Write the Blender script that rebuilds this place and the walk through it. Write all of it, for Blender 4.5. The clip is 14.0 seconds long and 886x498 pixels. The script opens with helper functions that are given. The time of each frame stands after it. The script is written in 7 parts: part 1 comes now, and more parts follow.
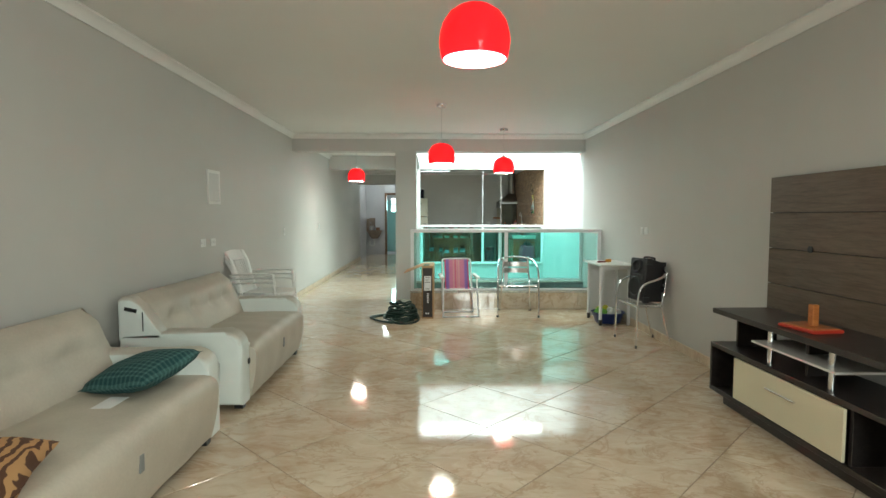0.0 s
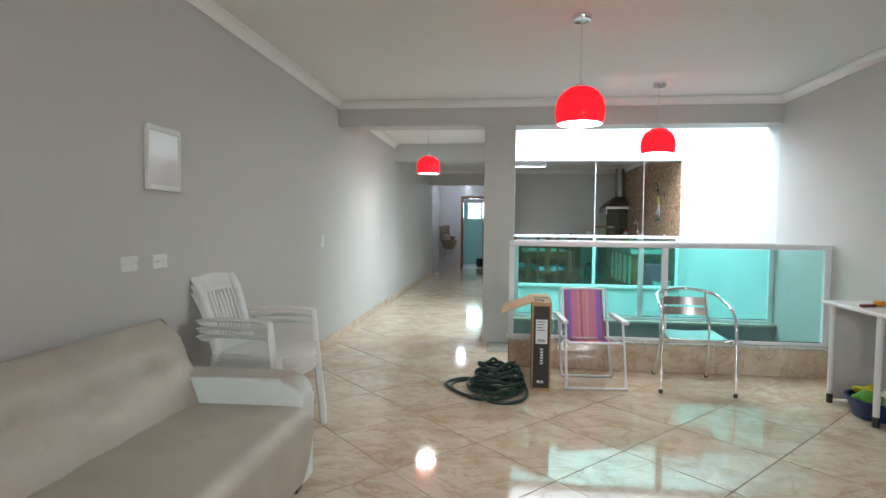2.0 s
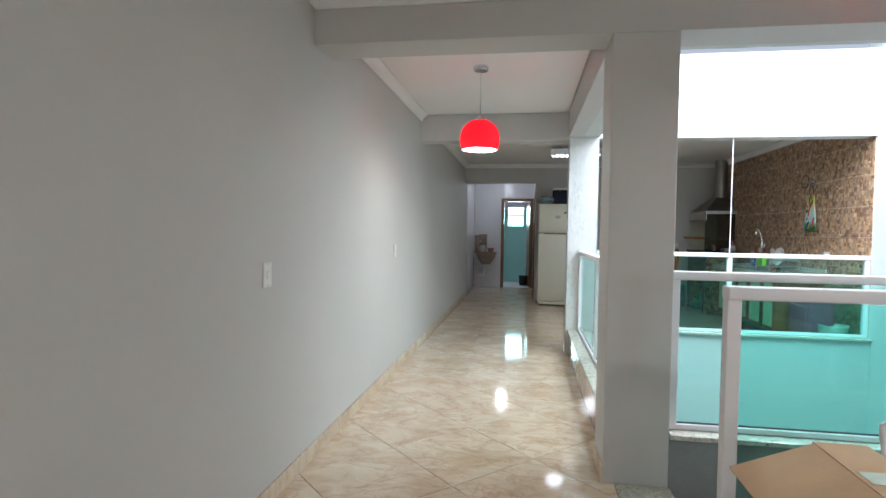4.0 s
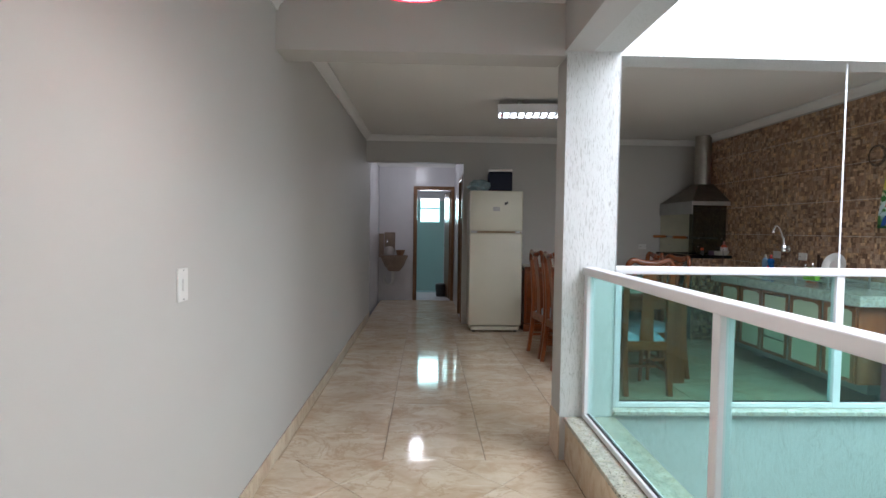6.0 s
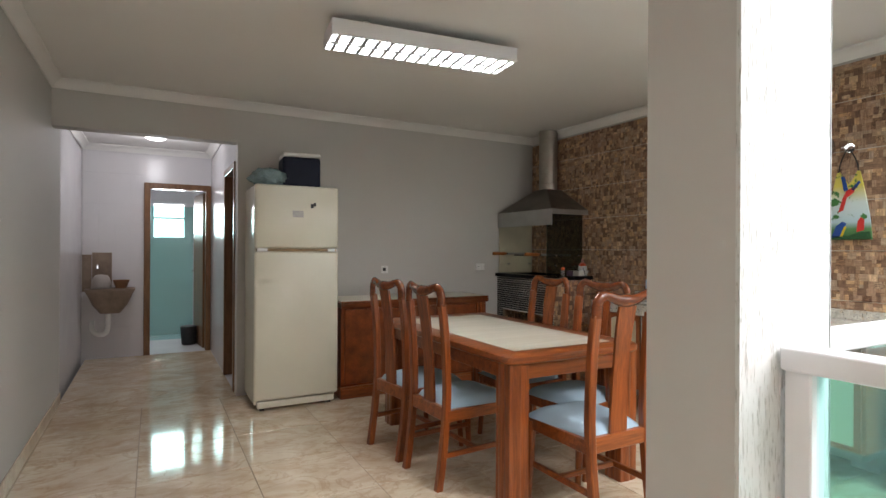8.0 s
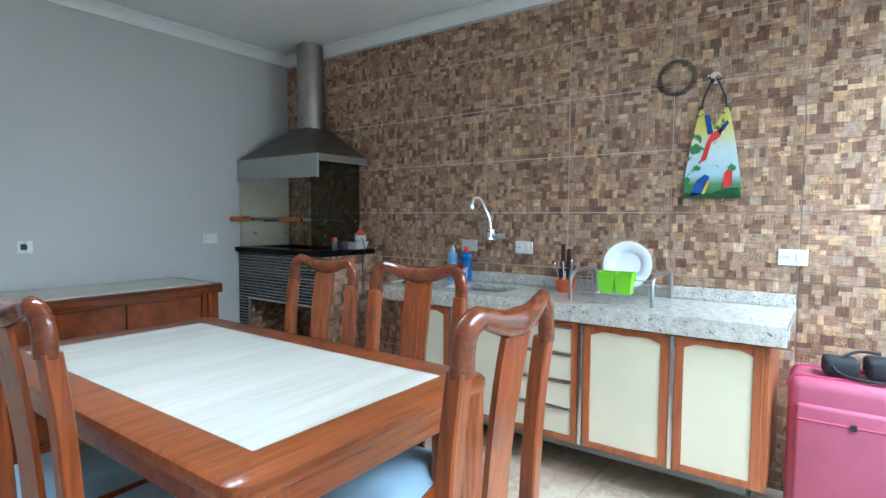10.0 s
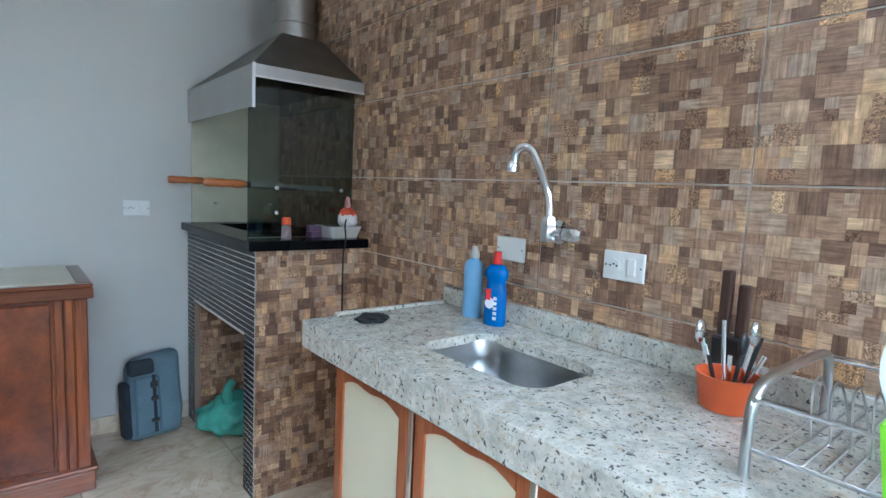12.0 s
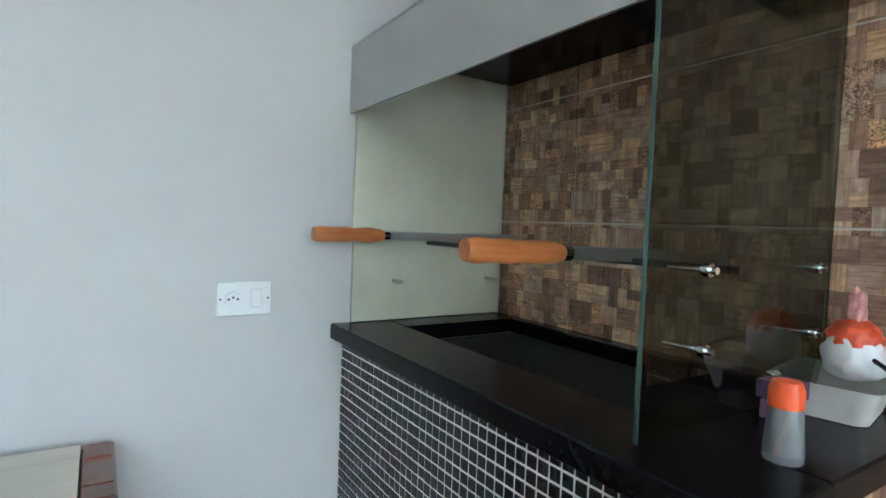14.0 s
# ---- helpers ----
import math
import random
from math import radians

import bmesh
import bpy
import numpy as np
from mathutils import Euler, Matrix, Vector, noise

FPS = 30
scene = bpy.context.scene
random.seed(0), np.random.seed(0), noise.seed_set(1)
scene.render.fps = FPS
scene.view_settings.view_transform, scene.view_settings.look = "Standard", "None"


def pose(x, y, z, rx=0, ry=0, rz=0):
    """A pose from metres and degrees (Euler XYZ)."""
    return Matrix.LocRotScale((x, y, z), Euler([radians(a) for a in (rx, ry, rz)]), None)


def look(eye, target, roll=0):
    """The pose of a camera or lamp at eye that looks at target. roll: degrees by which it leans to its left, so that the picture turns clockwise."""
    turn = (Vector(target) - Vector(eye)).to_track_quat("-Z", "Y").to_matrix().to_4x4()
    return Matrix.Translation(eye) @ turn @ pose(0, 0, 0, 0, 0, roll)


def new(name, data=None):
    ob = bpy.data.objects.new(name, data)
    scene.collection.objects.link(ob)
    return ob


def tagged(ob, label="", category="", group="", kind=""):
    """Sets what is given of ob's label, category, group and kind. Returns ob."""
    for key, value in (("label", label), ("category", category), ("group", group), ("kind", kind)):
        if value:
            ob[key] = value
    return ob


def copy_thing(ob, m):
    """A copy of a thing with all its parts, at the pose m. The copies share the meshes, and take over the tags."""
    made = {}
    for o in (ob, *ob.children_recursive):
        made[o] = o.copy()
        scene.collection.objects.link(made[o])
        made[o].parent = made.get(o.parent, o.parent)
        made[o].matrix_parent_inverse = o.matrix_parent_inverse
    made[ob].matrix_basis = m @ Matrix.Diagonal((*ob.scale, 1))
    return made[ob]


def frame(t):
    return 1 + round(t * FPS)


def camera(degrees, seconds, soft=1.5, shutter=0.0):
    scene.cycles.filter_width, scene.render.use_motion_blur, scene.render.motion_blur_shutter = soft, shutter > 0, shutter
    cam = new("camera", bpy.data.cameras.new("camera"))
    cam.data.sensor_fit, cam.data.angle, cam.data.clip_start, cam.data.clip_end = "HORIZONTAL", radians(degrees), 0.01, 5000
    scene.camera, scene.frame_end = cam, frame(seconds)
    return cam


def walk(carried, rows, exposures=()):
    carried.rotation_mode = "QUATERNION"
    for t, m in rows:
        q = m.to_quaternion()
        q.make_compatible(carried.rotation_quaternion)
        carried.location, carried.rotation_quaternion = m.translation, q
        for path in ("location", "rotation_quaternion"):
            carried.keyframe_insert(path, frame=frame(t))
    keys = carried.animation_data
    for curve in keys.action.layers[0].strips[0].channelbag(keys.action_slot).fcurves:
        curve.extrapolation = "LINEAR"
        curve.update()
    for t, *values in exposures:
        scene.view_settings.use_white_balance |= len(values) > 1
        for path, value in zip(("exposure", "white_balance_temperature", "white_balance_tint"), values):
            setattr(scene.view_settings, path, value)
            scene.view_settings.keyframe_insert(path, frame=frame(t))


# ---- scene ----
cam = camera(79.1, 14.0)
PATH = [
    (0, (2.194, 0.938, 1.346), (2.239, 2.934, 1.222), 0.0),
    (0.5, (2.195, 1.517, 1.34), (1.993, 3.506, 1.261), -0.6),
    (1, (2.113, 2.208, 1.327), (1.83, 4.187, 1.275), -0.5),
    (1.5, (1.969, 2.946, 1.308), (1.685, 4.924, 1.244), 0.1),
    (2, (1.836, 3.682, 1.295), (1.616, 5.667, 1.203), 0.6),
    (2.5, (1.678, 4.445, 1.297), (1.469, 6.431, 1.186), 0.8),
    (3, (1.545, 5.138, 1.304), (1.318, 7.122, 1.189), 0.8),
    (3.5, (1.365, 5.854, 1.329), (1.064, 7.829, 1.226), 0.8),
    (4, (1.204, 6.641, 1.328), (0.898, 8.616, 1.261), 0.9),
    (6.3, (0.81, 9.961, 1.352), (0.98, 11.952, 1.275), 0.5),
    (6.5, (0.769, 10.213, 1.345), (1.021, 12.196, 1.283), 0.3),
    (7, (0.707, 10.815, 1.332), (1.194, 12.755, 1.3), 0.7),
    (7.5, (0.692, 11.458, 1.33), (1.415, 13.323, 1.313), 0.4),
    (8, (0.696, 12.034, 1.325), (1.648, 13.793, 1.326), 0.3),
    (8.5, (0.827, 12.499, 1.31), (2.006, 14.115, 1.303), 0.5),
    (9, (1.004, 12.899, 1.307), (2.487, 14.241, 1.257), -0.2),
    (9.2, (1.09, 13.024, 1.307), (2.695, 14.214, 1.241), -0.6),
    (11.3, (2.934, 13.703, 1.301), (4.482, 14.951, 1.087), 1.8),
    (11.5, (3.083, 13.803, 1.306), (4.553, 15.142, 1.094), 2.1),
    (12, (3.425, 14.107, 1.287), (4.686, 15.644, 1.071), 2.7),
    (12.5, (3.62, 14.533, 1.273), (4.681, 16.214, 1.053), 2.8),
    (13, (3.669, 15.005, 1.305), (4.647, 16.736, 1.09), 1.8),
    (13.5, (3.72, 15.509, 1.318), (4.649, 17.274, 1.175), 1.4),
    (14, (3.652, 15.893, 1.309), (4.736, 17.571, 1.223), 2.2),
]
EXPOSURES = [(0, 0.7, 6250, -6), (0.8, 0.85, 5850, 3), (2, 0.7, 5800, 5), (4, 0.44, 5850, 8), (6.5, 0.18, 6150, 16), (7.2, 0.45, 6250, 16), (8, 0.84, 6650, 15), (8.5, 1.18, 6450, 15), (9, 1.58, 5500, 6),
             (11.5, 1.68, 4800, 4), (12, 2.02, 4940, 5), (12.5, 2.36, 5080, 5), (13, 2.52, 5150, 3), (13.5, 2.62, 4980, 3), (14, 2.62, 5100, 3)]
walk(cam, [(t, look(eye, target, roll)) for t, eye, target, roll in PATH], EXPOSURES)

# ---- world, sun, large lights ----
world = bpy.data.worlds.new("sky")
scene.world = world
world.use_nodes = True
wn = world.node_tree
sky = wn.nodes.new("ShaderNodeTexSky")
sky.sky_type, sky.sun_disc = "NISHITA", False
sky.sun_elevation, sky.sun_rotation = radians(58), radians(200)
sky.dust_density = 4.0
haze = wn.nodes.new("ShaderNodeHueSaturation")
haze.inputs["Saturation"].default_value = 0.25
wn.links.new(sky.outputs[0], haze.inputs["Color"])
wn.links.new(haze.outputs[0], wn.nodes["Background"].inputs[0])
wn.nodes["Background"].inputs[1].default_value = 0.12


def lamp(name, kind, energy, m, color=(1, 1, 1), size=0.1, size_y=None):
    data = bpy.data.lights.new(name, kind)
    data.energy, data.color = energy, color
    if kind == "AREA":
        data.shape, data.size, data.size_y = "RECTANGLE", size, size_y or size
    elif kind == "POINT":
        data.shadow_soft_size = size
    else:
        data.angle = size
    ob = new(name, data)
    ob.matrix_world = m
    return ob


# an overcast sun, high, the courtyard's sky light, and an added unseen south fill
lamp("sun", "SUN", 0.6, look((3, 11, 20), (3.3, 11.3, 0)), (1, 0.97, 0.92), radians(20))
lamp("skylight", "AREA", 165, look((3.3, 11.25, 3.28), (3.3, 11.25, 0)), (0.93, 0.97, 1.0), 2.6, 2.7)
lamp("balcony_light", "AREA", 62, look((3.7, -1.55, 1.65), (1.1, 3.0, 1.3)), (1.0, 0.98, 0.95), 1.4, 1.2)

# ---- materials ----


def nodes_of(name):
    m = bpy.data.materials.new(name)
    m.use_nodes = True
    t = m.node_tree
    return m, t, t.nodes["Principled BSDF"]


def add(t, kind, **inputs):
    n = t.nodes.new("ShaderNode" + kind)
    for k, v in inputs.items():
        n.inputs[k.replace("_", " ")].default_value = v
    return n


def mixed(t, fac, a, b, mode="MIX"):
    n = t.nodes.new("ShaderNodeMix")
    n.data_type, n.blend_type = "RGBA", mode
    for sock, v in ((n.inputs[0], fac), (n.inputs[6], a), (n.inputs[7], b)):
        if hasattr(v, "is_linked") or hasattr(v, "links"):
            t.links.new(v, sock)
        elif isinstance(v, (int, float)):
            sock.default_value = v
        else:
            sock.default_value = (*v, 1)
    return n.outputs[2]


def ramp(t, src, *stops):
    n = t.nodes.new("ShaderNodeValToRGB")
    e = n.color_ramp.elements
    while len(e) < len(stops):
        e.new(0.5)
    for el, (p, c) in zip(e, stops):
        el.position, el.color = p, (*c, 1)
    t.links.new(src, n.inputs[0])
    return n.outputs[0]


def place(t, scale=(1, 1, 1), turn=(0, 0, 0), local=False):
    mp = t.nodes.new("ShaderNodeMapping")
    mp.inputs["Scale"].default_value, mp.inputs["Rotation"].default_value = scale, turn
    if local:
        t.links.new(t.nodes.new("ShaderNodeTexCoord").outputs["Object"], mp.inputs[0])
    else:
        t.links.new(t.nodes.new("ShaderNodeNewGeometry").outputs["Position"], mp.inputs[0])
    return mp.outputs[0]


def noise_tex(t, vec, scale, detail=4, rough=0.55, distort=0.0):
    n = add(t, "TexNoise", Scale=scale, Detail=detail, Roughness=rough, Distortion=distort)
    t.links.new(vec, n.inputs["Vector"])
    return n.outputs["Fac"]


def bump(t, p, h, strength, dist=0.01):
    b = add(t, "Bump", Strength=strength, Distance=dist)
    t.links.new(h, b.inputs["Height"])
    t.links.new(b.outputs[0], p.inputs["Normal"])


def surface(name, col, rough=0.5, metal=0.0, var=0.12, scale=6.0, bmp=0.08, fine=90.0, coat=0.0, local=False, spec=0.5):
    """A plain surface with large stains and a fine grain."""
    m, t, p = nodes_of(name)
    v = place(t, local=local)
    a, b = noise_tex(t, v, scale, 5), noise_tex(t, v, fine, 3)
    dark, light = tuple(c * (1 - var) for c in col), tuple(min(1, c * (1 + var * 0.6)) for c in col)
    base = ramp(t, a, (0.3, dark), (0.7, light))
    base = mixed(t, 0.25 * min(1, var * 6), base, ramp(t, b, (0.3, dark), (0.7, light)))
    t.links.new(base, p.inputs["Base Color"])
    r = t.nodes.new("ShaderNodeMapRange")
    r.inputs[3].default_value, r.inputs[4].default_value = rough * 0.85, min(1, rough * 1.15)
    t.links.new(a, r.inputs[0])
    t.links.new(r.outputs[0], p.inputs["Roughness"])
    p.inputs["Metallic"].default_value, p.inputs["Coat Weight"].default_value = metal, coat
    p.inputs["Specular IOR Level"].default_value = spec
    if bmp:
        bump(t, p, b, bmp, 0.004)
    return m


def marble_floor(name, rough):
    m, t, p = nodes_of(name)
    geo = t.nodes.new("ShaderNodeNewGeometry")
    info = t.nodes.new("ShaderNodeObjectInfo")
    off = t.nodes.new("ShaderNodeVectorMath")
    off.operation = "SCALE"
    off.inputs[0].default_value = (17, 9, 5)
    t.links.new(info.outputs["Random"], off.inputs["Scale"])
    sm = t.nodes.new("ShaderNodeVectorMath")
    t.links.new(geo.outputs["Position"], sm.inputs[0])
    t.links.new(off.outputs[0], sm.inputs[1])
    mp = t.nodes.new("ShaderNodeMapping")
    mp.inputs["Rotation"].default_value = (0, 0, 0.6)
    mp.inputs["Scale"].default_value = (1.0, 1.6, 1)
    t.links.new(sm.outputs[0], mp.inputs[0])
    v = mp.outputs[0]
    big = noise_tex(t, v, 1.9, 5, 0.55, 0.9)
    cloud = noise_tex(t, v, 5.5, 6, 0.62, 1.1)
    vein = noise_tex(t, v, 1.7, 7, 0.6, 1.6)
    base = ramp(t, big, (0.3, (0.53, 0.40, 0.275)), (0.5, (0.63, 0.51, 0.375)), (0.68, (0.71, 0.61, 0.47)))
    base = mixed(t, mul(t, ramp(t, cloud, (0.5, (0, 0, 0)), (0.66, (1, 1, 1))), 0.55), base, (0.47, 0.325, 0.20))
    base = mixed(t, mul(t, ramp(t, cloud, (0.3, (1, 1, 1)), (0.44, (0, 0, 0))), 0.45), base, (0.76, 0.68, 0.55))
    veins = ramp(t, vein, (0.475, (0, 0, 0)), (0.5, (1, 1, 1)), (0.525, (0, 0, 0)))
    base = mixed(t, mul(t, veins, 0.4), base, (0.36, 0.21, 0.11))
    t.links.new(base, p.inputs["Base Color"])
    p.inputs["Roughness"].default_value = rough
    p.inputs["IOR"].default_value = 1.68
    bump(t, p, noise_tex(t, v, 3.5, 2), 0.02, 0.01)
    return m


def mul(t, a, k):
    n = t.nodes.new("ShaderNodeMath")
    n.operation = "MULTIPLY"
    t.links.new(a, n.inputs[0])
    n.inputs[1].default_value = k
    return n.outputs[0]


def printed_mosaic():
    """Porcelain printed with little blocks of weathered wood: squares, halves and quarters in staggered rows."""
    m, t, p = nodes_of("wood_mosaic_print")
    geo = t.nodes.new("ShaderNodeNewGeometry")
    sep = t.nodes.new("ShaderNodeSeparateXYZ")
    t.links.new(geo.outputs["Position"], sep.inputs[0])

    def calc(op, a, b=None):
        n = t.nodes.new("ShaderNodeMath")
        n.operation = op
        for k, v in enumerate((a, b)):
            if v is not None:
                if isinstance(v, (int, float)):
                    n.inputs[k].default_value = v
                else:
                    t.links.new(v, n.inputs[k])
        return n.outputs[0]

    def rand(a, b, seed=0.0):
        c = t.nodes.new("ShaderNodeCombineXYZ")
        for k, v in enumerate((a, b)):
            t.links.new(v, c.inputs[k])
        c.inputs[2].default_value = seed
        w = t.nodes.new("ShaderNodeTexWhiteNoise")
        t.links.new(c.outputs[0], w.inputs["Vector"])
        sc = t.nodes.new("ShaderNodeSeparateColor")
        t.links.new(w.outputs["Color"], sc.inputs[0])
        return sc.outputs
    along = calc("ADD", sep.outputs[0], sep.outputs[1])
    v0 = calc("MULTIPLY", sep.outputs[2], 22.0)
    row = calc("FLOOR", v0)
    zero = calc("MULTIPLY", row, 0.0)
    u0 = calc("ADD", calc("MULTIPLY", along, 20.0), rand(row, zero, 3.0)[0])
    col = calc("FLOOR", u0)
    kind = rand(col, row, 1.0)
    sx = calc("ADD", calc("GREATER_THAN", kind[0], 0.42), 1.0)
    sy = calc("ADD", calc("GREATER_THAN", kind[1], 0.62), 1.0)
    u, v = calc("MULTIPLY", u0, sx), calc("MULTIPLY", v0, sy)
    cu, cv = calc("FLOOR", u), calc("FLOOR", v)
    pick = rand(calc("ADD", calc("MULTIPLY", cu, 1.37), col), calc("ADD", calc("MULTIPLY", cv, 1.71), row), 5.0)
    tone = ramp(t, pick[0], (0.0, (0.17, 0.10, 0.068)), (0.14, (0.255, 0.155, 0.10)), (0.35, (0.375, 0.238, 0.156)),
                (0.58, (0.455, 0.318, 0.225)), (0.72, (0.44, 0.345, 0.27)), (0.88, (0.59, 0.385, 0.215)), (1.0, (0.67, 0.51, 0.345)))
    blot = noise_tex(t, place(t), 38, 4, 0.65)
    tone = mixed(t, 0.6, tone, ramp(t, blot, (0.32, (0.5, 0.45, 0.42)), (0.66, (1.2, 1.16, 1.1))), "MULTIPLY")
    ca = noise_tex(t, place(t, (4, 4, 70)), 3, 5, 0.7)
    cb = noise_tex(t, place(t, (70, 70, 4)), 3, 5, 0.7)
    side = calc("GREATER_THAN", pick[1], 0.5)
    g = ramp(t, mixed(t, side, ca, cb), (0.28, (0.42, 0.37, 0.33)), (0.62, (1.28, 1.25, 1.2)))
    out = mixed(t, 0.9, tone, g, "MULTIPLY")
    com = t.nodes.new("ShaderNodeCombineXYZ")
    t.links.new(along, com.inputs[0])
    t.links.new(sep.outputs[2], com.inputs[1])
    flo = ramp(t, noise_tex(t, com.outputs[0], 70, 2, 0.5, 2.0), (0.42, (1.2, 1.15, 1.05)), (0.5, (0.22, 0.18, 0.15)), (0.58, (1.2, 1.15, 1.05)))
    out = mixed(t, calc("GREATER_THAN", pick[2], 0.84), out, mixed(t, 1.0, out, flo, "MULTIPLY"))
    fu, fv = calc("SUBTRACT", u, cu), calc("SUBTRACT", v, cv)
    du = calc("MINIMUM", fu, calc("SUBTRACT", 1.0, fu))
    dv = calc("MINIMUM", fv, calc("SUBTRACT", 1.0, fv))
    edge = ramp(t, calc("MINIMUM", du, dv), (0.0, (0.55, 0.5, 0.46)), (0.06, (1, 1, 1)))
    out = mixed(t, 0.5, out, edge, "MULTIPLY")
    t.links.new(out, p.inputs["Base Color"])
    p.inputs["Roughness"].default_value = 0.42
    bump(t, p, edge, 0.15, 0.002)
    return m


def wood(name, dark, light, rough=0.28, axis="z", coat=0.3, scale=1.0):
    m, t, p = nodes_of(name)
    s = {"x": (0.6, 9, 9), "y": (9, 0.6, 9), "z": (9, 9, 0.6)}[axis]
    v = place(t, tuple(k * scale for k in s))
    a = noise_tex(t, v, 3, 6, 0.6, 0.8)
    b = noise_tex(t, v, 14, 3, 0.6)
    c = ramp(t, a, (0.3, dark), (0.62, light))
    c = mixed(t, 0.35, c, ramp(t, b, (0.35, dark), (0.65, light)))
    t.links.new(c, p.inputs["Base Color"])
    p.inputs["Roughness"].default_value, p.inputs["Coat Weight"].default_value, p.inputs["Coat Roughness"].default_value = rough, coat, 0.12
    p.inputs["Specular IOR Level"].default_value = 0.35
    bump(t, p, b, 0.06, 0.003)
    return m


def granite(name, base, speck, pink, scale=1.0, rough=0.12):
    m, t, p = nodes_of(name)
    v = place(t)
    c = ramp(t, noise_tex(t, v, 22 * scale, 5, 0.65), (0.32, tuple(k * 0.62 for k in base)), (0.62, base))
    c = mixed(t, ramp(t, noise_tex(t, v, 34 * scale, 4, 0.6, 0.5), (0.55, (0, 0, 0)), (0.62, (0.9, 0.9, 0.9))), c, pink)
    c = mixed(t, ramp(t, noise_tex(t, v, 120 * scale, 3, 0.6), (0.56, (0, 0, 0)), (0.66, (0.7, 0.7, 0.7))), c, tuple(k * 0.45 for k in base))
    c = mixed(t, ramp(t, noise_tex(t, v, 84 * scale, 3, 0.55, 0.5), (0.605, (0, 0, 0)), (0.65, (0.92, 0.92, 0.92))), c, speck)
    t.links.new(c, p.inputs["Base Color"])
    p.inputs["Roughness"].default_value = rough
    return m


def grooved_plaster():
    """White outdoor plaster scratched with upright grooves."""
    m, t, p = nodes_of("grooved_plaster")
    h = noise_tex(t, place(t, (90, 90, 9)), 3.2, 3, 0.6, 0.7)
    g = ramp(t, h, (0.36, (0, 0, 0)), (0.44, (1, 1, 1)))
    st = noise_tex(t, place(t), 1.4, 5)
    t.links.new(mixed(t, 0.35, ramp(t, g, (0, (0.30, 0.31, 0.27)), (1, (0.67, 0.695, 0.68))), ramp(t, st, (0.3, (0.60, 0.62, 0.59)), (0.7, (0.70, 0.71, 0.70)))), p.inputs["Base Color"])
    p.inputs["Roughness"].default_value = 0.75
    bump(t, p, g, 0.55, 0.006)
    return m


def pane_glass(name, tint, gloss=1.0):
    m, t, p = nodes_of(name)
    out = t.nodes["Material Output"]
    t.nodes.remove(p)
    tr, gl, lw, mx = add(t, "BsdfTransparent", Color=(*tint, 1)), add(t, "BsdfGlossy", Roughness=0.0), t.nodes.new("ShaderNodeLayerWeight"), t.nodes.new("ShaderNodeMixShader")
    pw = t.nodes.new("ShaderNodeMath")
    pw.operation, pw.inputs[1].default_value = "POWER", 4.5
    t.links.new(lw.outputs["Facing"], pw.inputs[0])
    fr = t.nodes.new("ShaderNodeMapRange")
    fr.inputs[3].default_value, fr.inputs[4].default_value = 0.035 * gloss, 0.8
    t.links.new(pw.outputs[0], fr.inputs[0])
    t.links.new(fr.outputs[0], mx.inputs[0])
    t.links.new(tr.outputs[0], mx.inputs[1])
    t.links.new(gl.outputs[0], mx.inputs[2])
    t.links.new(mx.outputs[0], out.inputs[0])
    return m


def glowing(name, col, strength):
    m, t, p = nodes_of(name)
    p.inputs["Emission Color"].default_value, p.inputs["Emission Strength"].default_value = (*col, 1), strength
    p.inputs["Base Color"].default_value = (*col, 1)
    return m


def red_shade():
    m, t, p = nodes_of("red_acrylic")
    p.inputs["Base Color"].default_value = (0.92, 0.04, 0.11, 1)
    p.inputs["Roughness"].default_value = 0.12
    p.inputs["Coat Weight"].default_value = 0.4
    tl, mx = add(t, "BsdfTranslucent", Color=(1.0, 0.06, 0.10, 1)), t.nodes.new("ShaderNodeMixShader")
    mx.inputs[0].default_value = 0.82
    t.links.new(p.outputs[0], mx.inputs[1])
    t.links.new(tl.outputs[0], mx.inputs[2])
    t.links.new(mx.outputs[0], t.nodes["Material Output"].inputs[0])
    return m


def striped(name, axis, scale, stops, rough=0.8, local=True):
    """Woven cloth with stripes across one axis."""
    m, t, p = nodes_of(name)
    tc = t.nodes.new("ShaderNodeTexCoord")
    sep = t.nodes.new("ShaderNodeSeparateXYZ")
    t.links.new(tc.outputs["Object"], sep.inputs[0])
    mm = t.nodes.new("ShaderNodeMath")
    mm.operation = "MULTIPLY_ADD"
    t.links.new(sep.outputs[axis], mm.inputs[0])
    mm.inputs[1].default_value, mm.inputs[2].default_value = scale, 0.5
    c = ramp(t, mm.outputs[0], *stops)
    v = noise_tex(t, place(t, (1, 1, 1)), 220, 2)
    t.links.new(mixed(t, 0.25, c, ramp(t, v, (0.3, (0.5, 0.5, 0.5)), (0.7, (1, 1, 1))), "MULTIPLY"), p.inputs["Base Color"])
    p.inputs["Roughness"].default_value = rough
    bump(t, p, v, 0.2, 0.002)
    return m


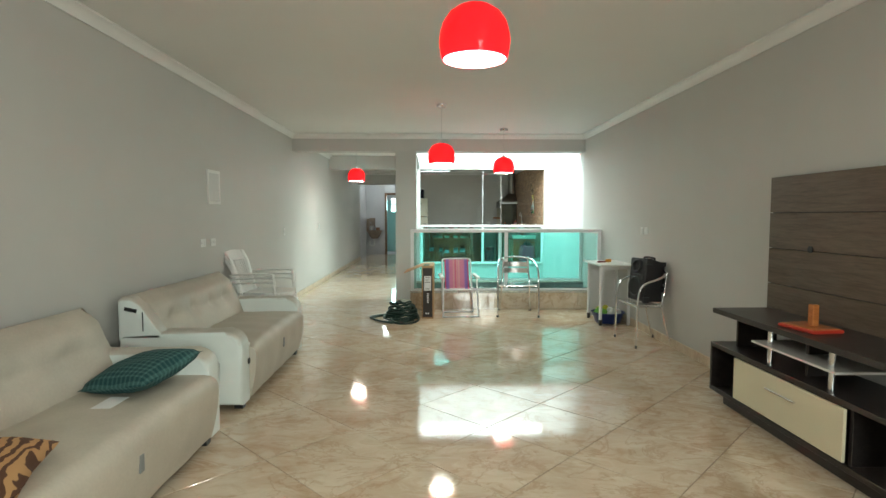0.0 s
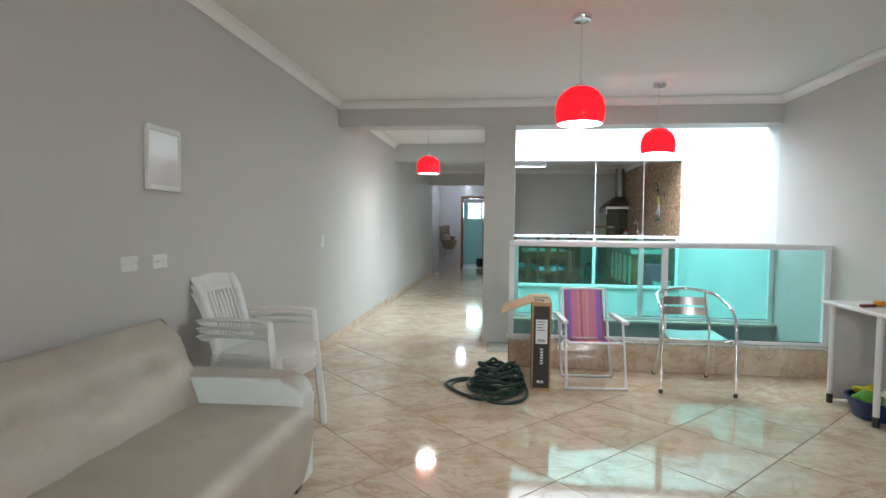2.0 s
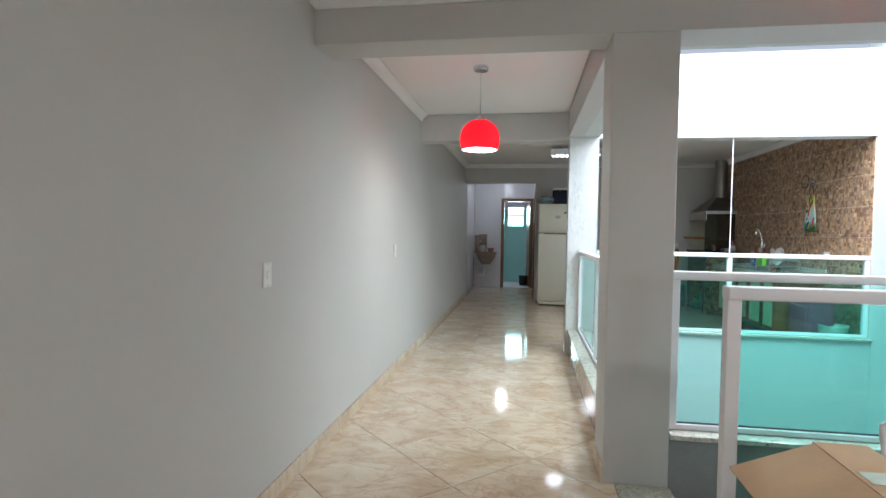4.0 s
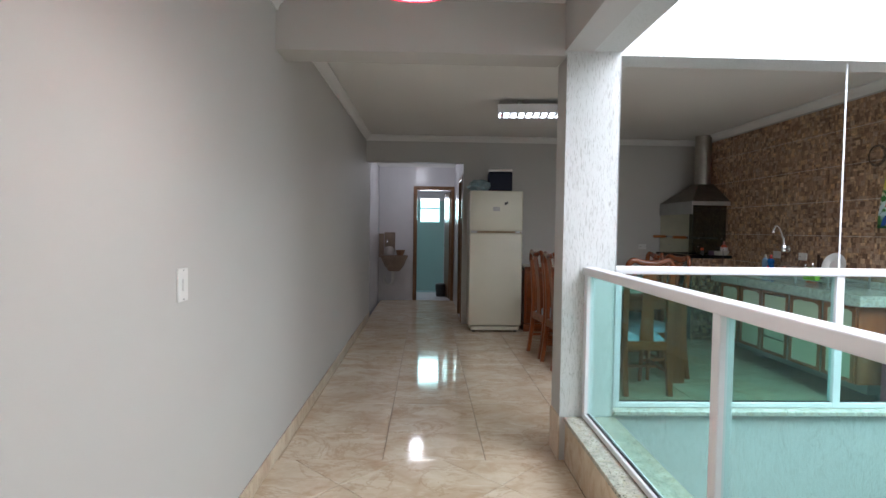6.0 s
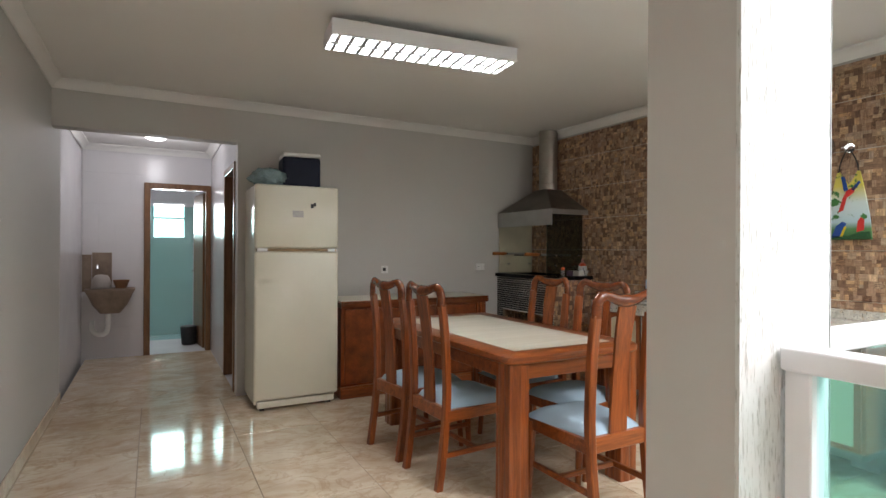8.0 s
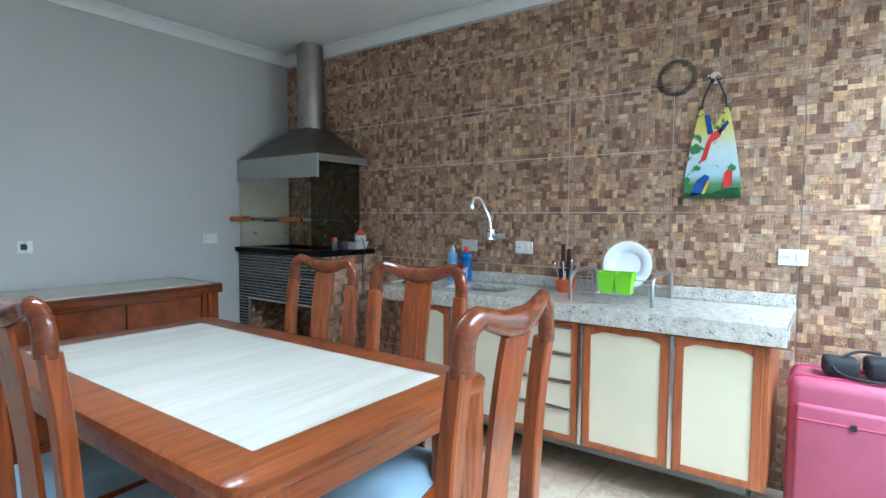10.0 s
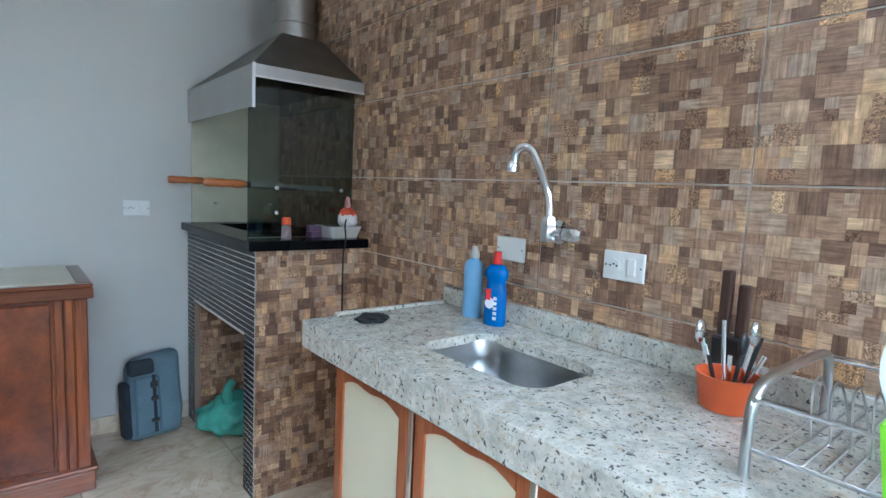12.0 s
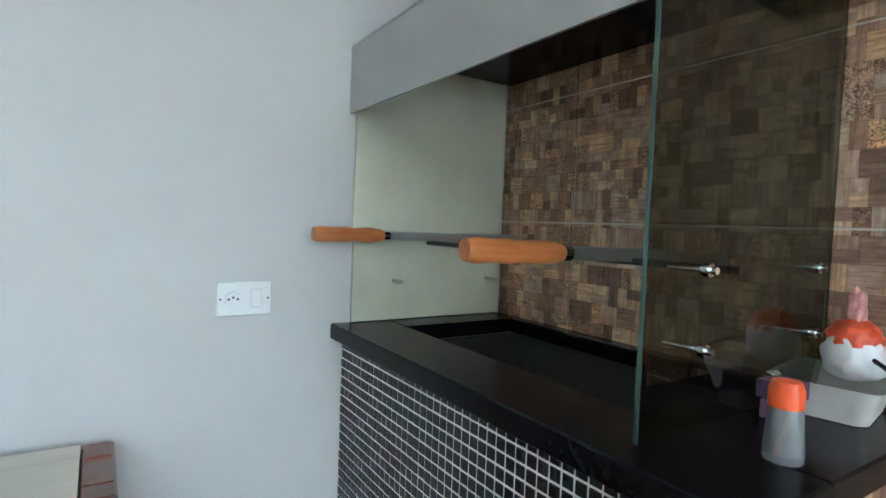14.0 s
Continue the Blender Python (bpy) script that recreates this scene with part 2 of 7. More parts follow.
def plaid(name, ground, line, scale):
    m, t, p = nodes_of(name)
    tc = t.nodes.new("ShaderNodeTexCoord")
    cols = []
    for ax in ("X", "Y"):
        w = add(t, "TexWave", Scale=scale, Distortion=0.3)
        w.bands_direction = ax
        t.links.new(tc.outputs["Object"], w.inputs["Vector"])
        cols.append(ramp(t, w.outputs["Fac"], (0.25, line), (0.45, ground)))
    c = mixed(t, 0.5, cols[0], cols[1])
    v = noise_tex(t, place(t), 180, 2)
    t.links.new(mixed(t, 0.35, c, ramp(t, v, (0.3, (0.5, 0.5, 0.5)), (0.7, (1, 1, 1))), "MULTIPLY"), p.inputs["Base Color"])
    p.inputs["Roughness"].default_value = 0.85
    bump(t, p, v, 0.3, 0.003)
    return m


WALL = surface("grey_wall_paint", (0.56, 0.547, 0.525), 0.6, var=0.035, scale=0.9, bmp=0.05, fine=160, spec=0.3)
CEIL = surface("white_ceiling_paint", (0.80, 0.79, 0.77), 0.75, var=0.03, scale=0.7, bmp=0.03, spec=0.25)
CROWN = surface("white_plaster_moulding", (0.82, 0.81, 0.79), 0.6, var=0.03, scale=3)
PLASTER = grooved_plaster()
CONC = surface("grey_cement_paint", (0.27, 0.28, 0.28), 0.8, var=0.2, scale=2.5, bmp=0.25, fine=50)
GROUT = surface("tan_grout", (0.27, 0.20, 0.145), 0.85, var=0.15, scale=5)
PALE_GROUT = surface("pale_grout", (0.66, 0.60, 0.52), 0.85, var=0.1, scale=5)
FLOOR = marble_floor("polished_porcelain", 0.07)
SKIRTING = marble_floor("satin_porcelain", 0.35)
MOSAIC = printed_mosaic()
WHITE_TILE = surface("white_glazed_tile", (0.70, 0.69, 0.71), 0.2, var=0.05, scale=2, bmp=0.01)
CHERRY = wood("cherry_wood", (0.085, 0.018, 0.005), (0.32, 0.08, 0.017))
CHERRY_X = wood("cherry_wood_level", (0.10, 0.022, 0.006), (0.34, 0.09, 0.02), axis="x")
# cherry in a darker tone with a stronger coat
DARK_CHERRY = wood("dark_glossy_cherry", (0.06, 0.014, 0.005), (0.21, 0.052, 0.014), axis="x", rough=0.2, coat=0.5)
BURL = surface("burl_veneer", (0.20, 0.046, 0.011), 0.3, var=0.6, scale=11, bmp=0.02, fine=60, coat=0.2, spec=0.35)
ORANGE_WOOD = wood("varnished_orange_wood", (0.22, 0.06, 0.02), (0.42, 0.13, 0.045), axis="z", rough=0.35)
PANEL_WOOD = wood("brown_wood_laminate", (0.075, 0.05, 0.034), (0.15, 0.105, 0.072), axis="y", rough=0.45, coat=0.0, scale=1.6)
BLACK_WOOD = wood("black_wood_laminate", (0.012, 0.010, 0.010), (0.035, 0.028, 0.026), axis="y", rough=0.35, coat=0.1)
HANDLE_WOOD = wood("turned_wood", (0.33, 0.10, 0.025), (0.55, 0.20, 0.055), axis="x", rough=0.35)
GRANITE = granite("speckled_white_granite", (0.67, 0.65, 0.575), (0.075, 0.075, 0.075), (0.53, 0.46, 0.36), 1.12)
GRANITE_TAN = granite("speckled_tan_granite", (0.52, 0.50, 0.42), (0.12, 0.12, 0.09), (0.42, 0.40, 0.30), 0.9)
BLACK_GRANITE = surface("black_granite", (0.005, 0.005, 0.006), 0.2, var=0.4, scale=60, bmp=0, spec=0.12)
TESSERA = surface("black_glass_tessera", (0.018, 0.021, 0.023), 0.15, var=0.5, scale=30, bmp=0)
TABLE_STONE = wood("cream_travertine", (0.50, 0.455, 0.35), (0.65, 0.61, 0.51), rough=0.3, axis="x", coat=0.0, scale=0.35)
CREAM = surface("cream_laminate", (0.72, 0.66, 0.48), 0.42, var=0.04, scale=3)
FRIDGE = surface("cream_enamel", (0.68, 0.65, 0.53), 0.25, var=0.04, scale=2.5, bmp=0.02, coat=0.2)
WHITE_ALU = surface("white_lacquered_aluminium", (0.80, 0.80, 0.82), 0.35, var=0.04, scale=4, bmp=0.01)
WHITE_PLASTIC = surface("white_plastic", (0.78, 0.78, 0.76), 0.38, var=0.05, scale=6, bmp=0.02, local=True)
SUEDE = surface("beige_vinyl", (0.53, 0.485, 0.41), 0.5, var=0.16, scale=3.2, bmp=0.12, fine=70)


def beige_topped_vinyl():
    """White vinyl, beige on the upward faces."""
    m, t, p = nodes_of("white_vinyl_beige_tops")
    v = place(t)
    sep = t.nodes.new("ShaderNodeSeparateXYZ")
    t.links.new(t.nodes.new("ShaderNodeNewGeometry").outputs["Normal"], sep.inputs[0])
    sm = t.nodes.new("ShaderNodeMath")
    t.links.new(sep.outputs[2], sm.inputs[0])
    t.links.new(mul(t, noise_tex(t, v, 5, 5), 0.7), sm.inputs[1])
    # the beige share grows as the normal turns upward, broken up by noise
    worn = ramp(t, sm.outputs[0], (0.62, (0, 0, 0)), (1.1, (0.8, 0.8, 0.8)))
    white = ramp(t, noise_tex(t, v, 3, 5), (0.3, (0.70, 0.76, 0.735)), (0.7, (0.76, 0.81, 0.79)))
    beige_tone = ramp(t, noise_tex(t, v, 4, 6), (0.3, (0.42, 0.37, 0.30)), (0.7, (0.55, 0.50, 0.43)))
    t.links.new(mixed(t, worn, white, beige_tone), p.inputs["Base Color"])
    p.inputs["Roughness"].default_value = 0.4
    bump(t, p, noise_tex(t, v, 110, 3), 0.06, 0.004)
    return m


VINYL_BEIGE_TOP = beige_topped_vinyl()
BLUE_CLOTH = surface("pale_blue_upholstery", (0.33, 0.44, 0.52), 0.85, var=0.12, scale=5, bmp=0.25, fine=200)
CHROME = surface("chrome", (0.80, 0.80, 0.82), 0.08, 1.0, var=0.03, bmp=0)
ALU = surface("polished_aluminium", (0.78, 0.78, 0.80), 0.2, 1.0, var=0.06, scale=12, bmp=0.02)
STEEL = surface("brushed_steel", (0.50, 0.50, 0.49), 0.32, 1.0, var=0.1, scale=7, bmp=0.05)
SOOT_STEEL = surface("grimy_galvanised_steel", (0.40, 0.37, 0.33), 0.42, 0.9, var=0.22, scale=6, bmp=0.08)
BLACK_CLOTH = surface("black_fabric", (0.02, 0.02, 0.022), 0.8, var=0.3, scale=9, bmp=0.3)
BLACK_PLASTIC = surface("black_plastic", (0.02, 0.02, 0.022), 0.4, var=0.2, bmp=0.02)
HOSE = surface("dark_green_rubber", (0.012, 0.035, 0.027), 0.35, var=0.3, scale=12, bmp=0.05)
CARD = surface("brown_cardboard", (0.42, 0.26, 0.135), 0.85, var=0.12, scale=7, bmp=0.1, fine=60)
PRINT_BLACK = surface("black_printed_cardboard", (0.03, 0.022, 0.018), 0.5, var=0.3, scale=6, bmp=0.03)
PAPER = surface("white_paper", (0.78, 0.79, 0.8), 0.8, var=0.04)
NAVY = surface("navy_plastic", (0.006, 0.010, 0.028), 0.55, var=0.2, bmp=0.02, spec=0.25)
BLUE_PLASTIC = surface("blue_plastic", (0.01, 0.03, 0.16), 0.3, var=0.15, bmp=0.02)
PINK = surface("pink_nylon", (0.40, 0.09, 0.15), 0.55, var=0.12, scale=6, bmp=0.25, fine=240)
PINK_TRIM = surface("dark_pink_piping", (0.42, 0.05, 0.12), 0.5, var=0.1)
RED_SHADE = red_shade()
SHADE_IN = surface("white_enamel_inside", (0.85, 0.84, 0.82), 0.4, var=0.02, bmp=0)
st = SHADE_IN.node_tree
thin, both = add(st, "BsdfTranslucent", Color=(0.9, 0.88, 0.85, 1)), st.nodes.new("ShaderNodeMixShader")
both.inputs[0].default_value = 0.1
st.links.new(st.nodes["Principled BSDF"].outputs[0], both.inputs[1])
st.links.new(thin.outputs[0], both.inputs[2])
st.links.new(both.outputs[0], st.nodes["Material Output"].inputs[0])
BULB = glowing("lit_bulb", (1.0, 0.95, 0.88), 7.0)
GLASS = pane_glass("green_tempered_glass", (0.74, 0.95, 0.925), 1.0)
SMOKED = pane_glass("smoked_glass", (0.50, 0.53, 0.47), 1.6)
DOOR_WOOD = wood("brown_door_wood", (0.10, 0.045, 0.018), (0.24, 0.115, 0.05), axis="z", rough=0.4)


# ---- building helpers ----
def box(bm, a, b, m=None, bev=0.0, seg=1):
    vs = [bm.verts.new((x, y, z)) for z in (a[2], b[2]) for y in (a[1], b[1]) for x in (a[0], b[0])]
    fs = [bm.faces.new([vs[i] for i in f]) for f in ((0, 2, 3, 1), (4, 5, 7, 6), (0, 1, 5, 4), (2, 6, 7, 3), (0, 4, 6, 2), (1, 3, 7, 5))]
    if bev:
        es = list({e for f in fs for e in f.edges})
        r = bmesh.ops.bevel(bm, geom=es, offset=bev, segments=seg, profile=0.5, affect="EDGES", clamp_overlap=True)
        vs = list({v for f in r["faces"] for v in f.verts} | {v for v in vs if v.is_valid})
    if m is not None:
        bmesh.ops.transform(bm, matrix=m, verts=[v for v in vs if v.is_valid])
    return vs


def curve_points(pts, n=6):
    """A smooth line through the points."""
    ps = [Vector(p) for p in pts]
    out = []
    for i in range(len(ps) - 1):
        p0, p1, p2, p3 = ps[max(i - 1, 0)], ps[i], ps[i + 1], ps[min(i + 2, len(ps) - 1)]
        for k in range(n):
            u = k / n
            out.append(0.5 * (2 * p1 + (p2 - p0) * u + (2 * p0 - 5 * p1 + 4 * p2 - p3) * u * u + (3 * p1 - p0 - 3 * p2 + p3) * u ** 3))
    return out + [ps[-1]]


def tube(bm, pts, r, seg=8, r2=None, closed=False):
    """A tube along the points; r2 for a flat section."""
    pts = [Vector(p) for p in pts]
    rings, up = [], None
    for i, p in enumerate(pts):
        d = (pts[min(i + 1, len(pts) - 1)] - pts[max(i - 1, 0)]).normalized()
        if up is None:
            up = Vector((0, 0, 1)) if abs(d.z) < 0.9 else Vector((1, 0, 0))
        side = d.cross(up).normalized()
        up = side.cross(d).normalized()
        rr = r[i] if isinstance(r, (list, tuple)) else r
        rings.append([bm.verts.new(p + side * math.cos(2 * math.pi * k / seg) * rr + up * math.sin(2 * math.pi * k / seg) * (r2 or rr)) for k in range(seg)])
    for a, b in zip(rings, rings[1:]):
        for k in range(seg):
            bm.faces.new((a[k], a[(k + 1) % seg], b[(k + 1) % seg], b[k]))
    if not closed:
        bm.faces.new(rings[0][::-1])
        bm.faces.new(rings[-1])
    return [v for r_ in rings for v in r_]


def lathe(bm, profile, seg=24, at=(0, 0, 0)):
    rings = []
    for r, z in profile:
        rings.append([bm.verts.new((at[0] + r * math.cos(2 * math.pi * k / seg), at[1] + r * math.sin(2 * math.pi * k / seg), at[2] + z)) for k in range(seg)] if r > 1e-6
                     else [bm.verts.new((at[0], at[1], at[2] + z))])
    for a, b in zip(rings, rings[1:]):
        for k in range(seg):
            q = [a[k % len(a)], a[(k + 1) % len(a)], b[(k + 1) % len(b)], b[k % len(b)]]
            q = list(dict.fromkeys(q))
            if len(q) > 2:
                bm.faces.new(q)


def rounded(x0, y0, x1, y1, r, z, n=6):
    pts = []
    for cx, cy, a0 in ((x1 - r, y1 - r, 0), (x0 + r, y1 - r, 90), (x0 + r, y0 + r, 180), (x1 - r, y0 + r, 270)):
        pts += [(cx + r * math.cos(radians(a0 + 90 * k / n)), cy + r * math.sin(radians(a0 + 90 * k / n)), z) for k in range(n + 1)]
    return pts


def prism(bm, outline, depth, m=None, bev=0.0, seg=1):
    """An outline in x and z, swept along y by depth (centred)."""
    a = [bm.verts.new((x, -depth / 2, z)) for x, z in outline]
    b = [bm.verts.new((x, depth / 2, z)) for x, z in outline]
    n = len(a)
    fs = [bm.faces.new(a), bm.faces.new(b[::-1])] + [bm.faces.new((a[i], b[i], b[(i + 1) % n], a[(i + 1) % n])) for i in range(n)]
    vs = a + b
    if bev:
        es = list({e for f in fs[:2] for e in f.edges})
        r = bmesh.ops.bevel(bm, geom=es, offset=bev, segments=seg, profile=0.5, affect="EDGES", clamp_overlap=True)
        vs = list({v for f in r["faces"] for v in f.verts} | {v for v in vs if v.is_valid})
    if m is not None:
        bmesh.ops.transform(bm, matrix=m, verts=vs)


def made(name, bm, mat, parent=None, smooth=None):
    """Turns bm into an object; smooth: degrees under which edges are shaded smooth."""
    bmesh.ops.recalc_face_normals(bm, faces=bm.faces[:])
    me = bpy.data.meshes.new(name)
    bm.to_mesh(me)
    bm.free()
    me.materials.append(mat)
    if smooth:
        me.polygons.foreach_set("use_smooth", [True] * len(me.polygons))
        me.set_sharp_from_angle(angle=radians(smooth))
    ob = new(name, me)
    ob.parent = parent
    return ob


def thing(name, m, label, category, group=""):
    ob = tagged(new(name), label, category, group)
    ob.empty_display_size = 0.1
    ob.matrix_world = m
    return ob


def boxes(name, mat, *bs, parent=None, bev=0.0, seg=1, smooth=None):
    bm = bmesh.new()
    for b in bs:
        box(bm, b[:3], b[3:], bev=bev, seg=seg)
    return made(name, bm, mat, parent, smooth)


def pieces(name, mat, *bs, parent=None, bev=0.0, seg=1, smooth=None):
    """The same, but every box a part of its own."""
    for b in bs:
        boxes(name, mat, b, parent=parent, bev=bev, seg=seg, smooth=smooth)


def structure(ob, label):
    return tagged(ob, label, kind="structure")

# ---- the large structure ----
W, H = 4.67, 2.64           # inside width, ceiling height
Y0, YB, YK, YE = -1.6, 9.56, 12.65, 17.14   # back of the living room, beam, kitchen front, kitchen end
DIAG = [(0, Y0, W, 8.72), (0, 8.72, 1.69, YB), (1.69, 8.72, 1.968, 9.12), (0, YB, 1.68, YK)]
STRAIGHT = [(0, YK, W, YE)]
SLANT = [(0, YE, 1.364, 19.6)]      # corridor, tiles laid on the slant

structure(boxes("floor", GROUT, *[(a, b, -0.16, c, d, -0.004) for a, b, c, d in DIAG + STRAIGHT + SLANT]), "polished beige marble-look porcelain floor tiles")
structure(boxes("wall_west", WALL, (-0.15, Y0, -0.16, 0, 17.62, 3.3)), "smooth warm grey painted wall")
structure(boxes("wall_east", WALL, (W, Y0, -0.16, W + 0.15, YB + 0.06, 3.3), (W, YK + 0.2, -0.16, W + 0.15, YE + 0.15, 3.3)), "smooth grey painted wall")
structure(boxes("wall_courtyard", PLASTER, (W, YB + 0.06, -2.9, W + 0.15, YK + 0.2, 4.2)), "white grooved plaster courtyard wall")
# the south wall's opening is unseen, added to go with the fill lamp
structure(boxes("wall_south", WALL, (0, Y0 - 0.15, -0.16, 2.4, Y0, H + 0.2), (4.5, Y0 - 0.15, -0.16, W, Y0, H + 0.2), (2.4, Y0 - 0.15, 2.3, 4.5, Y0, H + 0.2), (2.4, Y0 - 0.15, -0.16, 4.5, Y0, 1.0)), "grey painted wall with an added wide opening")
structure(boxes("wall_north", WALL, (0, YE, 2.274, 1.364, YE + 0.15, H + 0.2), (1.364, YE, -0.16, W, YE + 0.15, H + 0.2)), "smooth grey painted kitchen wall")
structure(boxes("ceiling", CEIL, (0, Y0, H, W, YB + 0.3, H + 0.2), (0, YB + 0.3, H, 1.63, YK + 0.2, H + 0.2), (0, YK + 0.2, H, W, YE, H + 0.2)), "white plaster ceiling")
structure(boxes("beam_living", WALL, (0, YB, 2.37, W, YB + 0.26, H - 0.002)), "grey painted ceiling beam")
structure(boxes("beam_hall", WALL, (0, YK, 2.345, 1.645, YK + 0.22, H - 0.002)), "grey painted beam across the hall")
structure(boxes("beam_hall_side", WALL, (1.64, YB + 0.262, 2.37, 1.80, YK, 3.3)), "grey painted beam along the hall")
structure(boxes("beam_courtyard", PLASTER, (1.802, YB + 0.30, 2.372, 1.965, YK, 3.3), (1.64, YK - 0.003, 2.352, W, YK + 0.2, 3.22), (1.80, YB + 0.262, 2.373, W, YB + 0.32, 3.3)), "white grooved plaster beams round the courtyard")
structure(boxes("column_living", WALL, (1.63, YB - 0.002, 0.0, 1.962, YB + 0.33, 2.369), bev=0.004), "grey painted square column")
structure(boxes("column_kitchen", WALL, (1.652, YK + 0.004, 0.0, 1.957, YK + 0.208, 2.344)), "grey painted square column")
structure(boxes("column_kitchen_face", PLASTER, (1.650, YK - 0.006, 0.26, 1.962, YK + 0.003, 2.351), (1.958, YK - 0.006, 0.26, 1.964, YK + 0.205, 2.344)), "white grooved plaster on the column")
structure(boxes("wall_courtyard_north", PLASTER, (1.97, YK - 0.002, -2.9, W, YK + 0.15, 0.27)), "white grooved plaster wall under the kitchen rail")
structure(boxes("wall_courtyard_west", PLASTER, (1.90, YB + 0.33, -2.9, 1.965, YK - 0.004, 0.235)), "white grooved plaster wall under the hall rail")
structure(boxes("courtyard_floor", CONC, (1.6, 8.5, -3.0, W + 0.1, YK, -2.9)), "grey cement courtyard floor")
structure(boxes("wall_stair_north", CONC, (1.965, YB + 0.01, -2.9, W, YB + 0.16, 0.255)), "grey painted wall beside the stairs")
structure(boxes("wall_stair_south", CONC, (1.965, 8.74, -2.9, W, 8.80, 0.2)), "grey painted wall beside the stairs")
structure(boxes("wall_upper_south", PLASTER, (0, YB + 0.265, 2.83, 1.62, YB + 0.35, 3.3)), "white plaster parapet")

# corridor and bathroom behind the kitchen
structure(boxes("wall_corridor_west", WHITE_TILE, (-0.2, 17.62, -0.16, -0.04, 21.4, 2.62)), "white glazed wall tiles")
structure(boxes("wall_corridor_north", WHITE_TILE, (-0.04, 19.62, -0.16, 0.62, 19.74, 2.62), (1.34, 19.62, -0.16, 1.37, 19.74, 2.62), (0.62, 19.62, 2.09, 1.34, 19.74, 2.62)), "white glazed wall tiles round a door")
structure(boxes("wall_corridor_east", WHITE_TILE, (1.366, YE + 0.152, -0.16, 1.5, 17.32, 2.62), (1.366, 18.1, -0.16, 1.5, 19.74, 2.62), (1.366, 17.32, 2.1, 1.5, 18.1, 2.62)), "white glazed wall tiles")
structure(boxes("ceiling_corridor", CEIL, (-0.15, YE + 0.15, 2.56, 3.0, 21.4, 2.7)), "white plaster ceiling")
structure(boxes("floor_bathroom", WHITE_TILE, (-0.1, 19.6, -0.16, 3.0, 21.4, 0.002), (1.364, YE + 0.15, -0.16, 3.0, 19.6, -0.002)), "pale bathroom floor")
structure(boxes("wall_bathroom", WHITE_TILE, (-0.1, 21.2, -0.1, 0.68, 21.35, 2.6), (1.15, 21.2, -0.1, 2.0, 21.35, 2.6), (0.68, 21.2, -0.1, 1.15, 21.35, 1.46), (0.68, 21.2, 2.02, 1.15, 21.35, 2.6), (1.9, 19.74, -0.1, 2.0, 21.2, 2.6)), "white glazed bathroom wall tiles")
structure(boxes("wall_side_room", WALL, (2.9, 17.3, -0.1, 3.0, 19.7, 2.6)), "plain grey wall")


def crown(name, pts_list, top=H):
    """Cove moulding: an L of three steps along the walls."""
    bm = bmesh.new()
    for (x0, y0, x1, y1), (nx, ny) in pts_list:
        prof = [(0, 0), (0, -0.075), (0.012, -0.075), (0.02, -0.05), (0.045, -0.022), (0.07, -0.014), (0.07, 0)]
        ends = []
        for x, y in ((x0, y0), (x1, y1)):
            ends.append([bm.verts.new((x + nx * u, y + ny * u, top - 0.003 + v)) for u, v in prof])
        n = len(prof)
        for k in range(n):
            bm.faces.new((ends[0][k], ends[0][(k + 1) % n], ends[1][(k + 1) % n], ends[1][k]))
        bm.faces.new(ends[0])
        bm.faces.new(ends[1][::-1])
    return structure(made(name, bm, CROWN, smooth=50), "white plaster cove moulding")


e = 0.003
crown("trim_living", [((e, Y0, e, YB), (1, 0)), ((W - e, Y0, W - e, YB), (-1, 0)), ((0, YB - e, W, YB - e), (0, -1)), ((0, Y0 + e, W, Y0 + e), (0, 1))])
crown("trim_hall", [((e, YB + 0.262, e, YK), (1, 0))])
crown("trim_kitchen", [((e, YK + 0.222, e, YE), (1, 0)), ((W - e, YK + 0.2, W - e, YE), (-1, 0)), ((0, YE - e, W, YE - e), (0, -1))])

crown("trim_corridor", [((-0.037, YE + 0.152, -0.037, 19.6), (1, 0)), ((1.363, YE + 0.152, 1.363, 19.6), (-1, 0)), ((-0.04, 19.607, 1.364, 19.607), (0, -1))], 2.56)

# stairs going down beside the living room
bm = bmesh.new()
for i in range(9):
    z = -0.02 - 0.178 * (i + 1)
    box(bm, (1.97 + 0.28 * i, 8.802, z - 0.16), (1.97 + 0.28 * (i + 1) + 0.02, YB + 0.008, z), bev=0.004)
structure(made("stairs", bm, GRANITE_TAN), "tan granite stairs going down")
structure(boxes("stair_landing", GRANITE_TAN, (1.692, 9.123, -0.15, 1.972, YB - 0.004, 0.004), bev=0.003), "speckled granite tread at the head of the stairs")

# clad kerbs under the rails
kerb = structure(boxes("kerb_stairs", GROUT, (1.905, 8.605, -0.004, W - 0.002, 8.735, 0.236)), "tile-clad kerb along the stairs")
kerb_top = boxes("sill", GRANITE, (1.885, 8.585, 0.238, W - 0.002, 8.755, 0.262), parent=kerb, bev=0.003)
kerb2 = structure(boxes("kerb_hall", GROUT, (1.69, YB + 0.335, -0.004, 1.895, YK - 0.01, 0.232)), "tile-clad kerb along the hall")
boxes("sill", GRANITE_TAN, (1.672, YB + 0.334, 0.236, 1.975, YK - 0.008, 0.262), parent=kerb2, bev=0.003)
kerb3 = structure(boxes("kerb_kitchen", CONC, (1.97, YK + 0.0, 0.27, W - 0.002, YK + 0.14, 0.275)), "granite sill under the kitchen rail")
boxes("sill", GRANITE, (1.966, YK - 0.035, 0.276, W - 0.002, YK + 0.17, 0.302), parent=kerb3, bev=0.003)
